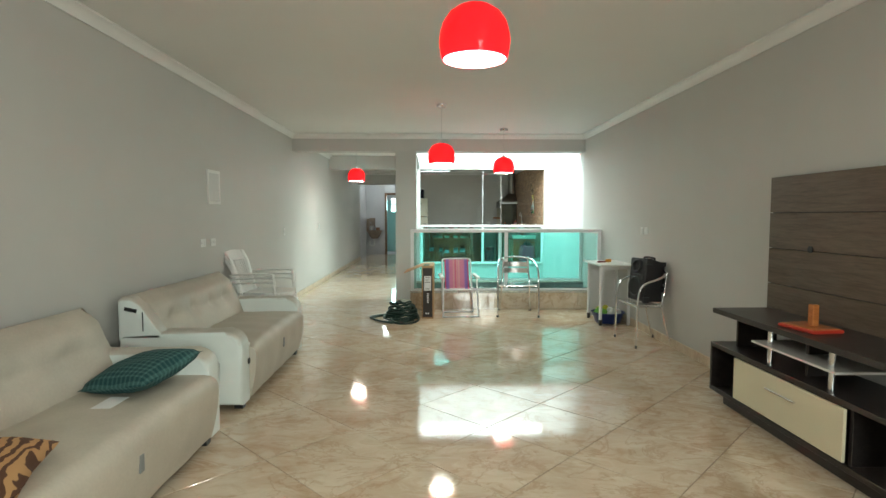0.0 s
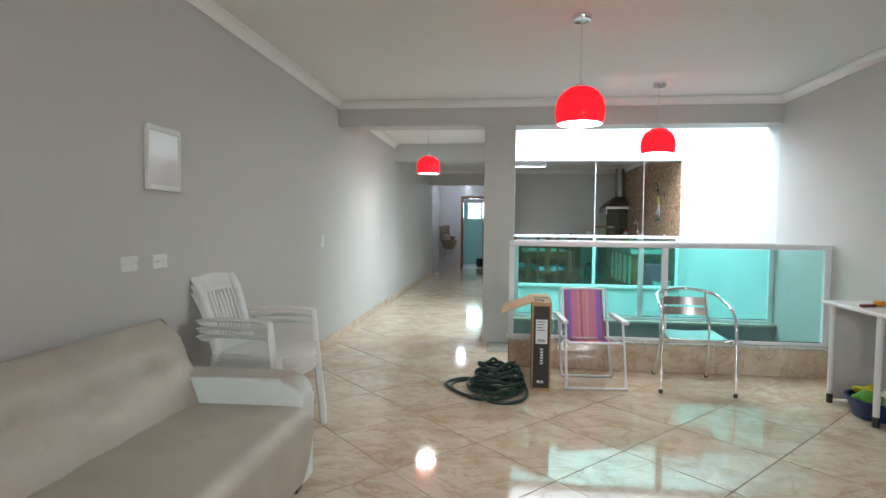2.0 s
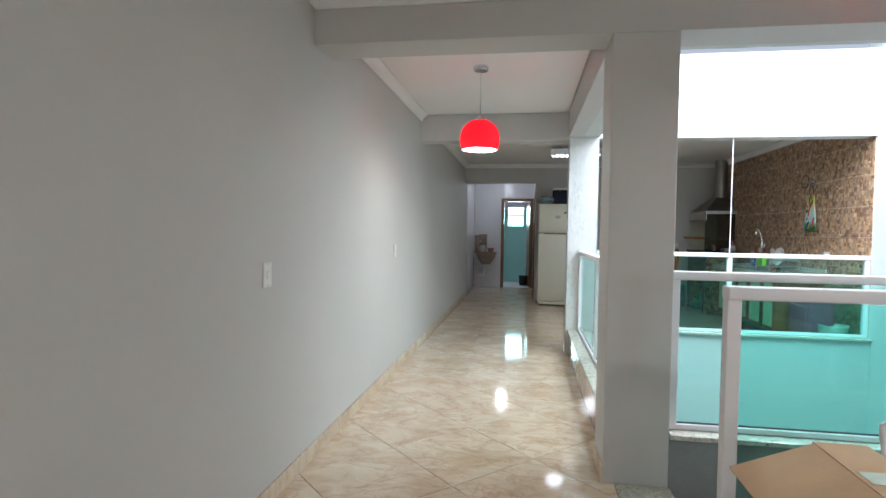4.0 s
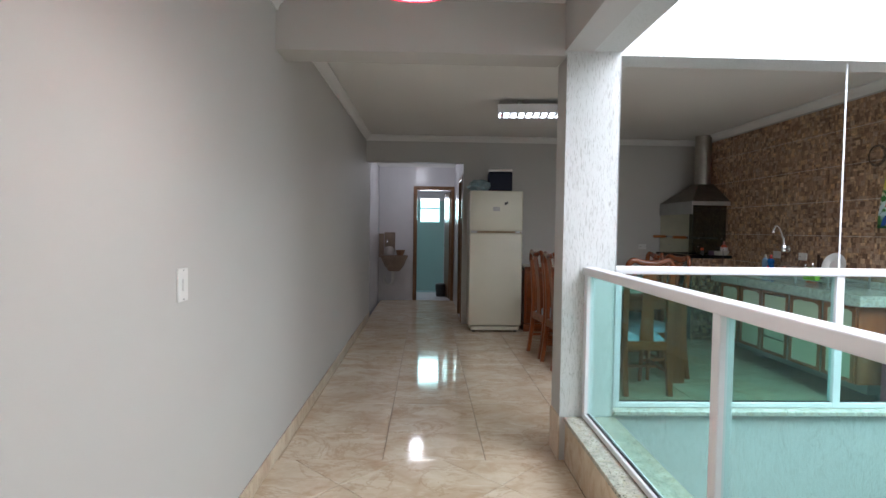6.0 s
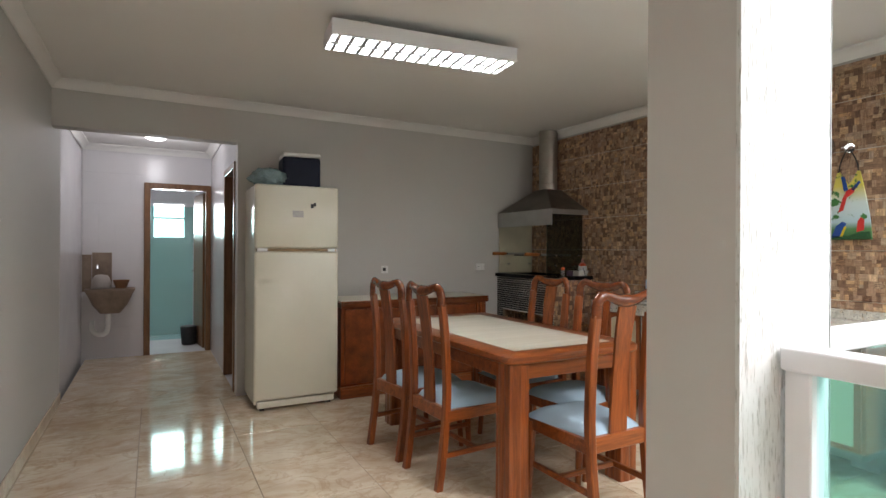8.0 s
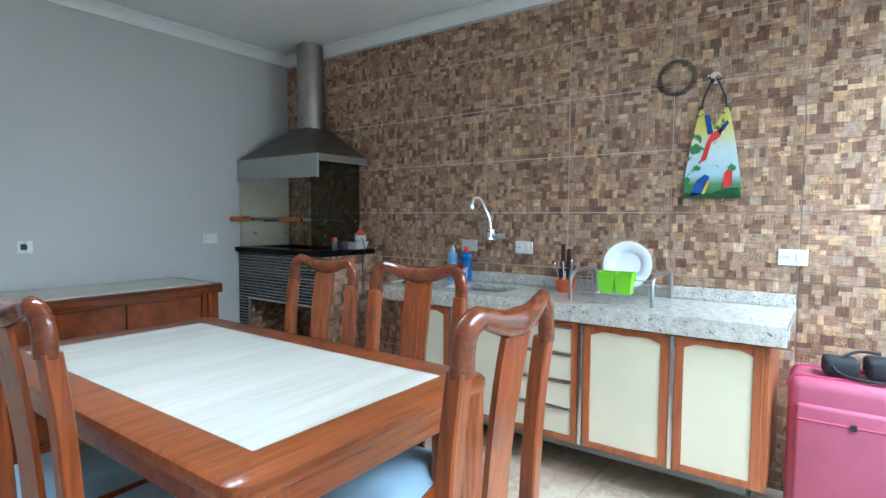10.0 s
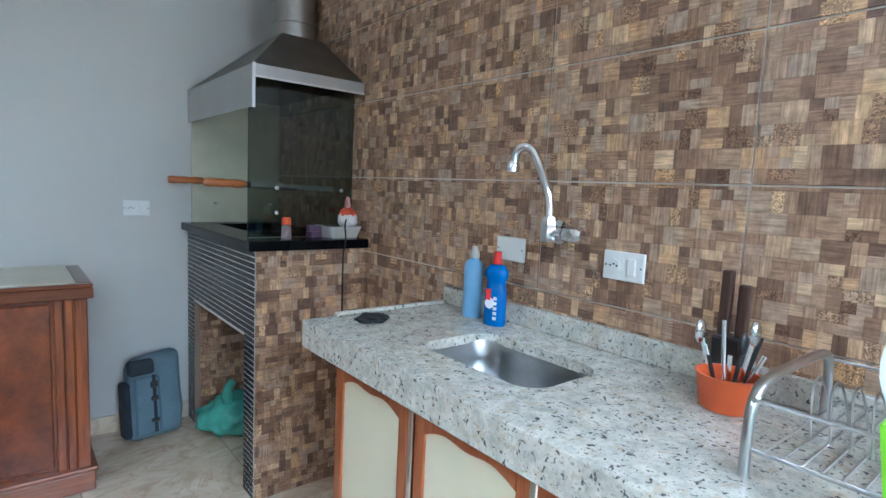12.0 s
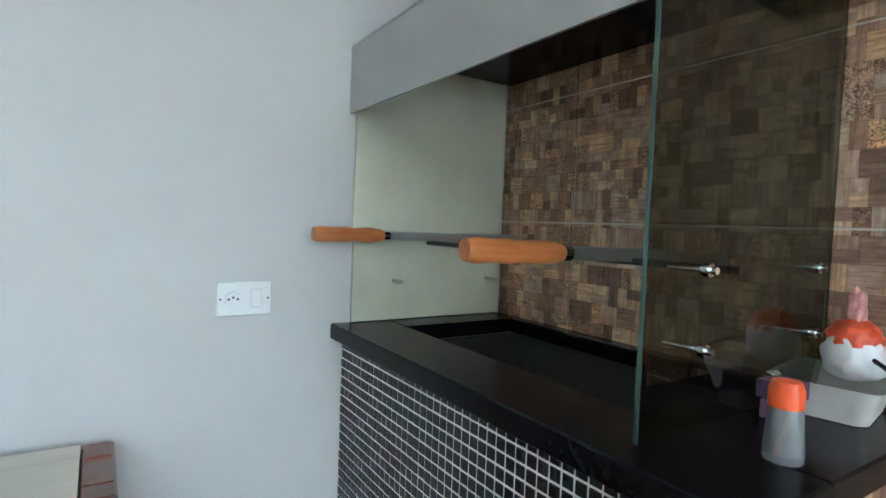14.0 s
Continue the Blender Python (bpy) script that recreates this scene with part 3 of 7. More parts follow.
kerb4 = structure(boxes("kerb_stair_north", CONC, (1.966, YB + 0.012, 0.256, W - 0.002, YB + 0.15, 0.26)), "granite sill beside the stairs")
boxes("sill", GRANITE, (1.966, YB - 0.02, 0.262, W - 0.002, YB + 0.18, 0.288), parent=kerb4, bev=0.003)


def railing(name, along, at, a, b, z0, z1, posts, label):
    """Aluminium rail with green glass panes; along: 'x' or 'y'."""
    rail = thing(name, pose(0, 0, 0), label, "railing", "glass railings round the courtyard")

    def bx(u0, v0, w0, u1, v1, w1):
        return (u0, at + v0, w0, u1, at + v1, w1) if along == "x" else (at + v0, u0, w0, at + v1, u1, w1)
    boxes("top_rail", WHITE_ALU, bx(a, -0.035, z1 - 0.045, b, 0.035, z1), parent=rail, bev=0.006, seg=2, smooth=50)
    boxes("bottom_rail", WHITE_ALU, bx(a, -0.022, z0, b, 0.022, z0 + 0.03), parent=rail, bev=0.003)
    for u in posts:
        boxes("post", WHITE_ALU, bx(u - 0.024, -0.024, z0 + 0.0, u + 0.024, 0.024, z1 - 0.04), parent=rail, bev=0.003)
    for u, v in zip(posts, posts[1:]):
        pane = boxes("pane", GLASS, bx(u + 0.02, -0.004, z0 + 0.02, v - 0.02, 0.004, z1 - 0.05), parent=rail)
        pane.visible_shadow = False
        boxes("bead", BLACK_PLASTIC, bx(u + 0.024, -0.007, z0 + 0.031, v - 0.024, 0.007, z0 + 0.036), parent=rail)
    return rail


railing("stair_railing", "x", 8.655, 1.90, 4.655, 0.264, 1.15, [1.925, 3.28, 4.63], "white aluminium railing with green glass above the stairs")
railing("courtyard_railing", "x", YB + 0.09, 1.968, 4.66, 0.29, 1.135, [1.99, 3.32, 4.64], "white aluminium railing with green glass by the courtyard")
railing("hall_railing", "y", 1.80, YB + 0.34, YK - 0.012, 0.264, 1.14, [YB + 0.365, 11.22, YK - 0.04], "white aluminium railing with green glass along the hall")
railing("kitchen_railing", "x", YK + 0.055, 1.968, 4.66, 0.304, 1.142, [1.99, 3.33, 4.64], "white aluminium railing with green glass before the kitchen")

# slender steel ties in the courtyard
for x, y, z0, z1 in ((3.33, YK + 0.055, 1.142, 2.353), (3.33, YB + 0.09, 1.135, 2.373)):
    bm = bmesh.new()
    tube(bm, [(x, y, z0), (x, y, z1)], 0.005, 6)
    tagged(made("awning_cord", bm, WHITE_ALU), "thin white upright cord on the glass railing", "cord", "awning cords")


bm = bmesh.new()
tube(bm, curve_points([(1.98, YK - 0.012, 2.86), (2.6, YK - 0.012, 2.82), (3.3, YK - 0.012, 2.85), (4.0, YK - 0.012, 2.80), (4.64, YK - 0.012, 2.87)], 6), 0.004, 6)
tagged(made("wall_cable", bm, CONC, None, 60), "thin grey cable along the white courtyard beam", "cable")


def pendant(m, hang):
    p = thing("pendant_lamp", m, "red dome pendant lamp hanging lit from the ceiling", "lamp", "red pendant lamps")
    bm = bmesh.new()
    prof = [(0.145, 0.0), (0.152, 0.03), (0.158, 0.075), (0.155, 0.115), (0.142, 0.16), (0.115, 0.2), (0.075, 0.228), (0.03, 0.238), (0.03, 0.236), (0.073, 0.224), (0.112, 0.196),
            (0.138, 0.158), (0.151, 0.115), (0.154, 0.075), (0.148, 0.031), (0.141, 0.0), (0.145, 0.0)]
    lathe(bm, prof, 40)
    made("shade", bm, RED_SHADE, p, 60)
    bm = bmesh.new()
    lathe(bm, [(0.139, 0.003), (0.146, 0.031), (0.152, 0.075), (0.149, 0.115), (0.136, 0.157), (0.11, 0.194), (0.071, 0.222), (0.0, 0.23)], 40)
    made("lining", bm, SHADE_IN, p, 60)
    bm = bmesh.new()
    lathe(bm, [(0, 0.045), (0.022, 0.05), (0.034, 0.075), (0.03, 0.11), (0.017, 0.14), (0.016, 0.16)], 16)
    made("bulb", bm, BULB, p, 60)
    bm = bmesh.new()
    lathe(bm, [(0, 0.15), (0.02, 0.15), (0.02, 0.235), (0.033, 0.236), (0.033, 0.25), (0.012, 0.262), (0.004, 0.27), (0.0035, hang - 0.015), (0, hang - 0.015)], 14)
    made("cord", bm, CHROME, p, 40)
    bm = bmesh.new()
    lathe(bm, [(0, hang - 0.035), (0.055, hang - 0.033), (0.062, hang - 0.023), (0.062, hang), (0, hang)], 24)
    made("canopy", bm, CHROME, p, 40)
    return p


lights = [(2.39, 3.38, 0.60), (2.32, 7.26, 0.69), (3.28, 8.98, 0.66), (0.82, 10.95, 0.66)]
for x, y, hang in lights:
    pendant(pose(x, y, H - hang), hang)
    lamp("pendant_light", "POINT", 21 if x < 1 else 22, pose(x, y, H - hang + 0.05), (1.0, 0.92, 0.84), 0.11)


# ---- living room ----
def sofa(m, length, label):
    """Stands with its back to -x; y runs along it."""
    s = thing("sofa", m, label, "sofa", "white sofas along the wall")
    L, D = length, 0.90
    bm = bmesh.new()
    n, k = 24, 22
    rows = []
    for i in range(n + 1):
        row = []
        for j in range(k + 1):
            u, w = i / n * 2 - 1, j / k
            y = L / 2 + u * (L / 2 - 0.155)
            dome = 0.028 * (1 - u ** 4) + 0.004 * math.sin(u * 17 + w * 9)
            if w < 0.5:
                x, z = 0.12 + (D - 0.18) * w / 0.5, 0.425 + dome * min(1, w * 4)
            elif w < 0.72:
                a = (w - 0.5) / 0.22 * math.pi / 2
                x, z = D - 0.06 + 0.07 * math.sin(a), 0.365 + (0.06 + dome) * math.cos(a)
            else:
                x, z = D + 0.01 - 0.05 * ((w - 0.72) / 0.28) ** 2 + 0.003 * math.sin(u * 13), 0.365 - 0.305 * (w - 0.72) / 0.28
            row.append(bm.verts.new((x, y, z)))
        rows.append(row)
    for a, b in zip(rows, rows[1:]):
        for j in range(k):
            bm.faces.new((a[j], a[j + 1], b[j + 1], b[j]))
    for r_ in (rows[0], rows[-1]):
        bm.faces.new(r_ + [bm.verts.new((0.12, r_[0].co.y, 0.06))])
    made("seat", bm, SUEDE, s, 60)
    bm = bmesh.new()
    n, k = 44, 16
    grid = []
    for i in range(n + 1):
        row = []
        for j in range(k + 1):
            u, v = i / n, j / k
            y = 0.03 + u * (L - 0.06)
            z = 0.40 + 0.40 * v
            x = 0.36 - 0.17 * v - 0.05 * max(0, v - 0.8) / 0.2 * 1.6
            edge = min(1, min(u, 1 - u) * 12) ** 0.5
            x -= 0.06 * (1 - edge)
            x -= 0.014 * math.exp(-(((v - 0.52) * 0.4) ** 2) / 0.0006) * edge
            for yb in (0.2, 0.4, 0.6, 0.8):
                dy, dz = (u - yb) * (L - 0.06), (v - 0.52) * 0.4
                x -= 0.04 * math.exp(-(dy * dy + dz * dz) / 0.0035)
            x += 0.008 * math.sin(u * 21 + v * 4) * v * (1 - v) * 4
            row.append(bm.verts.new((x, y, z)))
        grid.append(row)
    back = [[bm.verts.new((0.05 + 0.02 * (j == k), 0.03 + i / n * (L - 0.06), 0.40 + 0.40 * j / k)) for j in (0, k)] for i in range(n + 1)]
    for i in range(n):
        for j in range(k):
            bm.faces.new((grid[i][j], grid[i + 1][j], grid[i + 1][j + 1], grid[i][j + 1]))
        bm.faces.new((grid[i][k], grid[i + 1][k], back[i + 1][1], back[i][1]))
        bm.faces.new((back[i][1], back[i + 1][1], back[i + 1][0], back[i][0]))
    for i in (0, n):
        bm.faces.new([grid[i][j] for j in range(k + 1)] + [back[i][1], back[i][0]])
    made("backrest", bm, SUEDE, s, 70)
    for y0, y1 in ((0.0, 0.17), (L - 0.17, L)):
        bm = bmesh.new()
        out = [(0.04, 0.05), (0.04, 0.56)] + [(0.75 + 0.11 * math.sin(a), 0.45 + 0.11 * math.cos(a)) for a in [radians(15 * q) for q in range(7)]] + [(0.86, 0.05)]
        prism(bm, out, 0.17, pose(0, (y0 + y1) / 2, 0), bev=0.03, seg=4)
        made("arm", bm, VINYL_BEIGE_TOP, s, 60)
    bm = bmesh.new()
    prism(bm, [(0.03, 0.5), (0.03, 0.775), (0.06, 0.80), (0.13, 0.795), (0.185, 0.74), (0.27, 0.62), (0.36, 0.5)], 0.11, pose(0.005, 0.055, 0.0), bev=0.025, seg=3)
    made("back_end", bm, VINYL_BEIGE_TOP, s, 60)
    strap = boxes("strap", BLACK_PLASTIC, (-0.04, -0.006, -0.012, 0.04, 0.006, 0.012), parent=s)
    strap.matrix_local = pose(0.13, -0.002, 0.715, 0, 12, 0)
    pieces("strap", BLACK_PLASTIC, (0.205, -0.004, 0.57, 0.211, 0.006, 0.70), (0.855, 0.12, 0.31, 0.868, 0.15, 0.345), parent=s)
    boxes("pull_tab", CONC, (D + 0.001, L * 0.5, 0.25, D + 0.012, L * 0.5 + 0.035, 0.33), parent=s, bev=0.003)
    for x in (0.15, D - 0.1):
        for y in (0.12, L - 0.12):
            boxes("foot", BLACK_PLASTIC, (x - 0.03, y - 0.03, 0.0, x + 0.03, y + 0.03, 0.06), parent=s)
    return s


sofa(pose(0.05, 2.18, 0), 2.0, "white and beige vinyl sofa with stained seat")
sofa(pose(0.05, 4.55, 0), 1.70, "white and beige vinyl two-seat sofa with worn seat")


def cushion(name, m, mat, a, label):
    bm = bmesh.new()
    n = 14
    top, bot = [], []
    for i in range(n + 1):
        for side, rows in ((1, top), (-1, bot)):
            row = []
            for j in range(n + 1):
                u, v = i / n * 2 - 1, j / n * 2 - 1
                h = ((1 - u * u) * (1 - v * v)) ** 0.45
                pin = 1 - 0.07 * (1 - abs(u)) * abs(v) ** 3 - 0.07 * (1 - abs(v)) * abs(u) ** 3
                row.append(bm.verts.new((u * a * pin, v * a * pin, side * (0.075 * h + 0.002) + 0.004 * math.sin(9 * u + 5 * v) * h)))
            rows.append(row)
    for rows in (top, bot):
        for i in range(n):
            for j in range(n):
                bm.faces.new((rows[i][j], rows[i + 1][j], rows[i + 1][j + 1], rows[i][j + 1]))
    bmesh.ops.remove_doubles(bm, verts=bm.verts[:], dist=0.005)
    ob = made(name, bm, mat, None, 80)
    ob.matrix_world = m
    return tagged(ob, label, "cushion")


TIGER = striped("tiger_print_cloth", 0, 3.0, [(0, (0.45, 0.2, 0.07)), (1, (0.5, 0.25, 0.1))])
cushion("cushion", pose(0.68, 3.75, 0.535, 0, -13, 28) @ pose(0, 0, 0, 0, 0, 45), plaid("teal_checked_cloth", (0.008, 0.055, 0.06), (0.07, 0.16, 0.155), 11.0), 0.215, "teal checked cushion leaning on the sofa's arm")
tt = TIGER.node_tree
wv = add(tt, "TexWave", Scale=9.0, Distortion=9.0, Detail=2.0)
tt.links.new(tt.nodes.new("ShaderNodeTexCoord").outputs["Object"], wv.inputs["Vector"])
tt.links.new(ramp(tt, wv.outputs["Fac"], (0.35, (0.10, 0.04, 0.02)), (0.5, (0.5, 0.28, 0.12))), tt.nodes["Principled BSDF"].inputs["Base Color"])
cushion("cushion", pose(0.665, 2.66, 0.515, 0, 5, 20), TIGER, 0.22, "brown tiger-striped cushion on the sofa")
tagged(boxes("paper_slip", PAPER, (0.62, 3.40, 0.4545, 0.71, 3.56, 0.457)), "slip of white paper on the sofa seat", "paper")


def plastic_chair(m):
    """White moulded garden armchair; it faces +x."""
    c = thing("plastic_armchair", m, "white moulded plastic garden armchair in a stack", "chair", "stacked garden chairs")
    bm = bmesh.new()
    n = 12
    rows = []
    for i in range(n + 1):
        row = []
        for j in range(n + 1):
            u, v = i / n, j / n * 2 - 1
            x = -0.2 + (0.485 - 0.06 * v ** 4) * u
            row.append(bm.verts.new((x, v * (0.20 + 0.035 * u - 0.03 * max(0, u - 0.8) / 0.2), 0.435 + 0.014 * u - 0.016 * (1 - v * v) * math.sin(u * 3) - 0.012 * max(0, u - 0.85) / 0.15)))
        rows.append(row)
    for i in range(n):
        for j in range(n):
            bm.faces.new((rows[i][j], rows[i + 1][j], rows[i + 1][j + 1], rows[i][j + 1]))
    under = [[bm.verts.new((p.co.x - 0.012 * (i == n), p.co.y, p.co.z - 0.044)) for p in row] for i, row in enumerate(rows)]
    for i in range(n):
        for j in range(n):
            bm.faces.new((under[i][j], under[i][j + 1], under[i + 1][j + 1], under[i + 1][j]))
        bm.faces.new((rows[i][0], under[i][0], under[i + 1][0], rows[i + 1][0]))
        bm.faces.new((rows[i][n], rows[i + 1][n], under[i + 1][n], under[i][n]))
        bm.faces.new((rows[0][i], rows[0][i + 1], under[0][i + 1], under[0][i]))
        bm.faces.new((rows[n][i], under[n][i], under[n][i + 1], rows[n][i + 1]))
    made("seat", bm, WHITE_PLASTIC, c, 50)
    bm = bmesh.new()

    def bk(u, v, off=0.0):
        roll = 0.035 * max(0, v - 0.8) / 0.2
        return (-0.2 - 0.13 * v - roll - 0.03 * (1 - u * u) * (0.4 + 0.6 * v) + off, u * (0.18 + 0.02 * v), 0.425 + 0.44 * v + 0.016 * (1 - u * u) * (v > 0.95))
    for v0, v1 in ((0.0, 0.16), (0.80, 0.9), (0.9, 1.0)):
        cols = [[bm.verts.new(bk(-1 + 2 * k / 10, v, o)) for v in (v0, v1) for o in (0, -0.012)] for k in range(11)]
        for a, b in zip(cols, cols[1:]):
            for q in ((0, 2), (2, 3), (3, 1), (1, 0)):
                bm.faces.new((a[q[0]], a[q[1]], b[q[1]], b[q[0]]))
        bm.faces.new((cols[0][0], cols[0][1], cols[0][3], cols[0][2]))
        bm.faces.new((cols[-1][0], cols[-1][2], cols[-1][3], cols[-1][1]))
    for sgn in (-1, 1):
        tube(bm, [bk(sgn * 0.86, v / 8) for v in range(9)], 0.034, 8, 0.008)
    made("backrest", bm, WHITE_PLASTIC, c, 50)
    bm = bmesh.new()
    for k in range(8):
        u = -0.62 + 1.24 * k / 7
        tube(bm, [bk(u, 0.14 + 0.70 * v / 4, -0.004) for v in range(5)], 0.0105, 6, 0.006)
    made("slats", bm, WHITE_PLASTIC, c, 50)
    for sgn in (-1, 1):
        bm = bmesh.new()
        tube(bm, curve_points([(-0.285, sgn * 0.235, 0.625), (-0.1, sgn * 0.25, 0.64), (0.1, sgn * 0.25, 0.645), (0.18, sgn * 0.248, 0.64), (0.2, sgn * 0.247, 0.61), (0.215, sgn * 0.24, 0.42)], 4), 0.031, 8, 0.009)
        tube(bm, [(-0.285, sgn * 0.235, 0.622), (-0.25, sgn * 0.205, 0.60)], 0.018, 6)
        made("arm", bm, WHITE_PLASTIC, c, 60)
        for x0, x1 in ((0.225, 0.27), (-0.18, -0.265)):
            bm = bmesh.new()
            tube(bm, [(x0, sgn * 0.218, 0.44), ((x0 + x1) / 2, sgn * 0.225, 0.22), (x1, sgn * 0.232, 0.0)], 0.03, 6, 0.02)
            made("leg", bm, WHITE_PLASTIC, c, 50)
    return c


stack = plastic_chair(pose(0.40, 6.81, 0, 0, 0, -9))
copy_thing(stack, pose(0.398, 6.81, 0.046, 0, 0, -9))
copy_thing(stack, pose(0.396, 6.81, 0.092, 0, 0, -9))


def alu_chair(m, label):
    """Bistro armchair of bent aluminium tube; it faces -y."""
    c = thing("aluminium_chair", m, label, "chair", "aluminium bistro chairs")
    bm = bmesh.new()
    half = [(0.27, -0.25, 0.0), (0.268, -0.24, 0.3), (0.266, -0.232, 0.5), (0.265, -0.195, 0.61), (0.26, -0.09, 0.668), (0.25, 0.06, 0.70), (0.2, 0.2, 0.745)]
    loop = [(-x, y, z) for x, y, z in half] + [(0, 0.262, 0.77)] + half[::-1]
    tube(bm, curve_points(loop, 5), 0.0125, 10)
    for s in (-1, 1):
        tube(bm, curve_points([(s * 0.17, 0.235, 0.765), (s * 0.18, 0.2, 0.55), (s * 0.19, 0.16, 0.43), (s * 0.2, 0.22, 0.2), (s * 0.215, 0.3, 0.0)], 4), 0.0115, 8)
        tube(bm, [(s * 0.245, -0.205, 0.425), (s * 0.2, -0.21, 0.415), (s * 0.2, 0.17, 0.40)], 0.011, 8)
    tube(bm, [(-0.25, -0.2, 0.412), (0.25, -0.2, 0.412)], 0.011, 8)
    tube(bm, [(-0.2, 0.17, 0.40), (0.2, 0.17, 0.40)], 0.011, 8)
    made("frame", bm, CHROME, c, 60)
    for k in range(6):
        y = -0.185 + 0.068 * k
        bm = bmesh.new()
        vs = [[bm.verts.new((x, y + dy, 0.432 - 0.016 * math.cos(x * 6) * (1 - 0.0) + 0.004 + dz)) for dy, dz in ((-0.028, 0), (0.028, 0), (0.028, -0.006), (-0.028, -0.006))] for x in [-0.215 + 0.043 * i for i in range(11)]]
        for a, b in zip(vs, vs[1:]):
            for q in range(4):
                bm.faces.new((a[q], a[(q + 1) % 4], b[(q + 1) % 4], b[q]))
        bm.faces.new(vs[0]); bm.faces.new(vs[-1][::-1])
        made("slat", bm, ALU, c, 40)
    for z in (0.58, 0.665):
        bm = bmesh.new()
        vs = [[bm.verts.new((x, 0.235 - 0.9 * x * x + (z - 0.6) * 0.15 + dy, z + dz)) for dy, dz in ((0, -0.034), (0, 0.034), (0.006, 0.034), (0.006, -0.034))] for x in [-0.185 + 0.037 * i for i in range(11)]]
        for a, b in zip(vs, vs[1:]):
            for q in range(4):
                bm.faces.new((a[q], a[(q + 1) % 4], b[(q + 1) % 4], b[q]))
        bm.faces.new(vs[0]); bm.faces.new(vs[-1][::-1])
        made("back_slat", bm, ALU, c, 40)
    for x, y in ((-0.27, -0.25), (0.27, -0.25), (-0.215, 0.3), (0.215, 0.3)):
        bm = bmesh.new()
        lathe(bm, [(0, 0), (0.016, 0), (0.016, 0.03), (0, 0.03)], 10, (x, y, 0))
        made("foot", bm, BLACK_PLASTIC, c)
    return c


alu_chair(pose(3.365, 8.2, 0, 0, 0, -4), "shiny aluminium bistro armchair by the glass railing")
alu_chair(pose(4.44, 6.54, 0, 0, 0, -86) @ Matrix.Diagonal((0.96, 0.74, 1, 1)), "shiny aluminium bistro armchair holding a black loudspeaker")


def loudspeaker(m):
    """Portable loudspeaker; its grille faces -x."""
    s = thing("loudspeaker", m, "black portable loudspeaker standing on the aluminium chair", "loudspeaker")
    shell = surface("black_textured_plastic", (0.016, 0.016, 0.018), 0.55, var=0.3, scale=30, bmp=0.25, fine=240)
    bm = bmesh.new()
    vs = box(bm, (-0.13, -0.14, 0.012), (0.13, 0.14, 0.46))
    for v in vs:
        if v.co.x > 0:
            v.co.y *= 0.72
            v.co.z -= 0.03 * (v.co.z > 0.2)
    bmesh.ops.bevel(bm, geom=bm.edges[:], offset=0.018, segments=3, profile=0.5, affect="EDGES")
    made("cabinet", bm, shell, s, 60)
    boxes("grille", surface("black_steel_mesh", (0.03, 0.03, 0.032), 0.4, 0.6, var=0.5, scale=160, bmp=0.4, fine=300), (-0.142, -0.115, 0.03, -0.128, 0.115, 0.29), parent=s, bev=0.006, seg=2)
    for r, z in ((0.10, 0.155), (0.062, 0.375)):
        bm = bmesh.new()
        tube(bm, [(-0.144, r * math.cos(a * math.pi / 12), z + r * math.sin(a * math.pi / 12)) for a in range(25)], 0.012, 8)
        made("driver_ring", bm, BLACK_PLASTIC, s, 60)
    bm = bmesh.new()
    lathe(bm, [(0.05, 0.0), (0.03, -0.02), (0.0, -0.03)], 20)
    horn = made("horn", bm, BLACK_PLASTIC, s, 50)
    horn.matrix_local = pose(-0.135, 0, 0.375, 0, -90, 0)
    bm = bmesh.new()
    tube(bm, curve_points([(0.0, -0.08, 0.44), (0.0, -0.075, 0.47), (0.0, 0.075, 0.47), (0.0, 0.08, 0.44)], 5), 0.011, 8)
    made("handle", bm, BLACK_PLASTIC, s, 60)
    pieces("corner_guard", BLACK_PLASTIC, (-0.135, -0.146, 0.40, -0.06, -0.128, 0.464), (-0.135, -0.146, 0.0, -0.06, -0.128, 0.06), (0.07, -0.11, 0.39, 0.134, -0.09, 0.436), parent=s, bev=0.006, seg=2)
    boxes("badge", STEEL, (-0.146, -0.03, 0.048, -0.1435, 0.03, 0.062), parent=s)
    return s


loudspeaker(pose(4.48, 6.57, 0.432, 0, 5, 14))


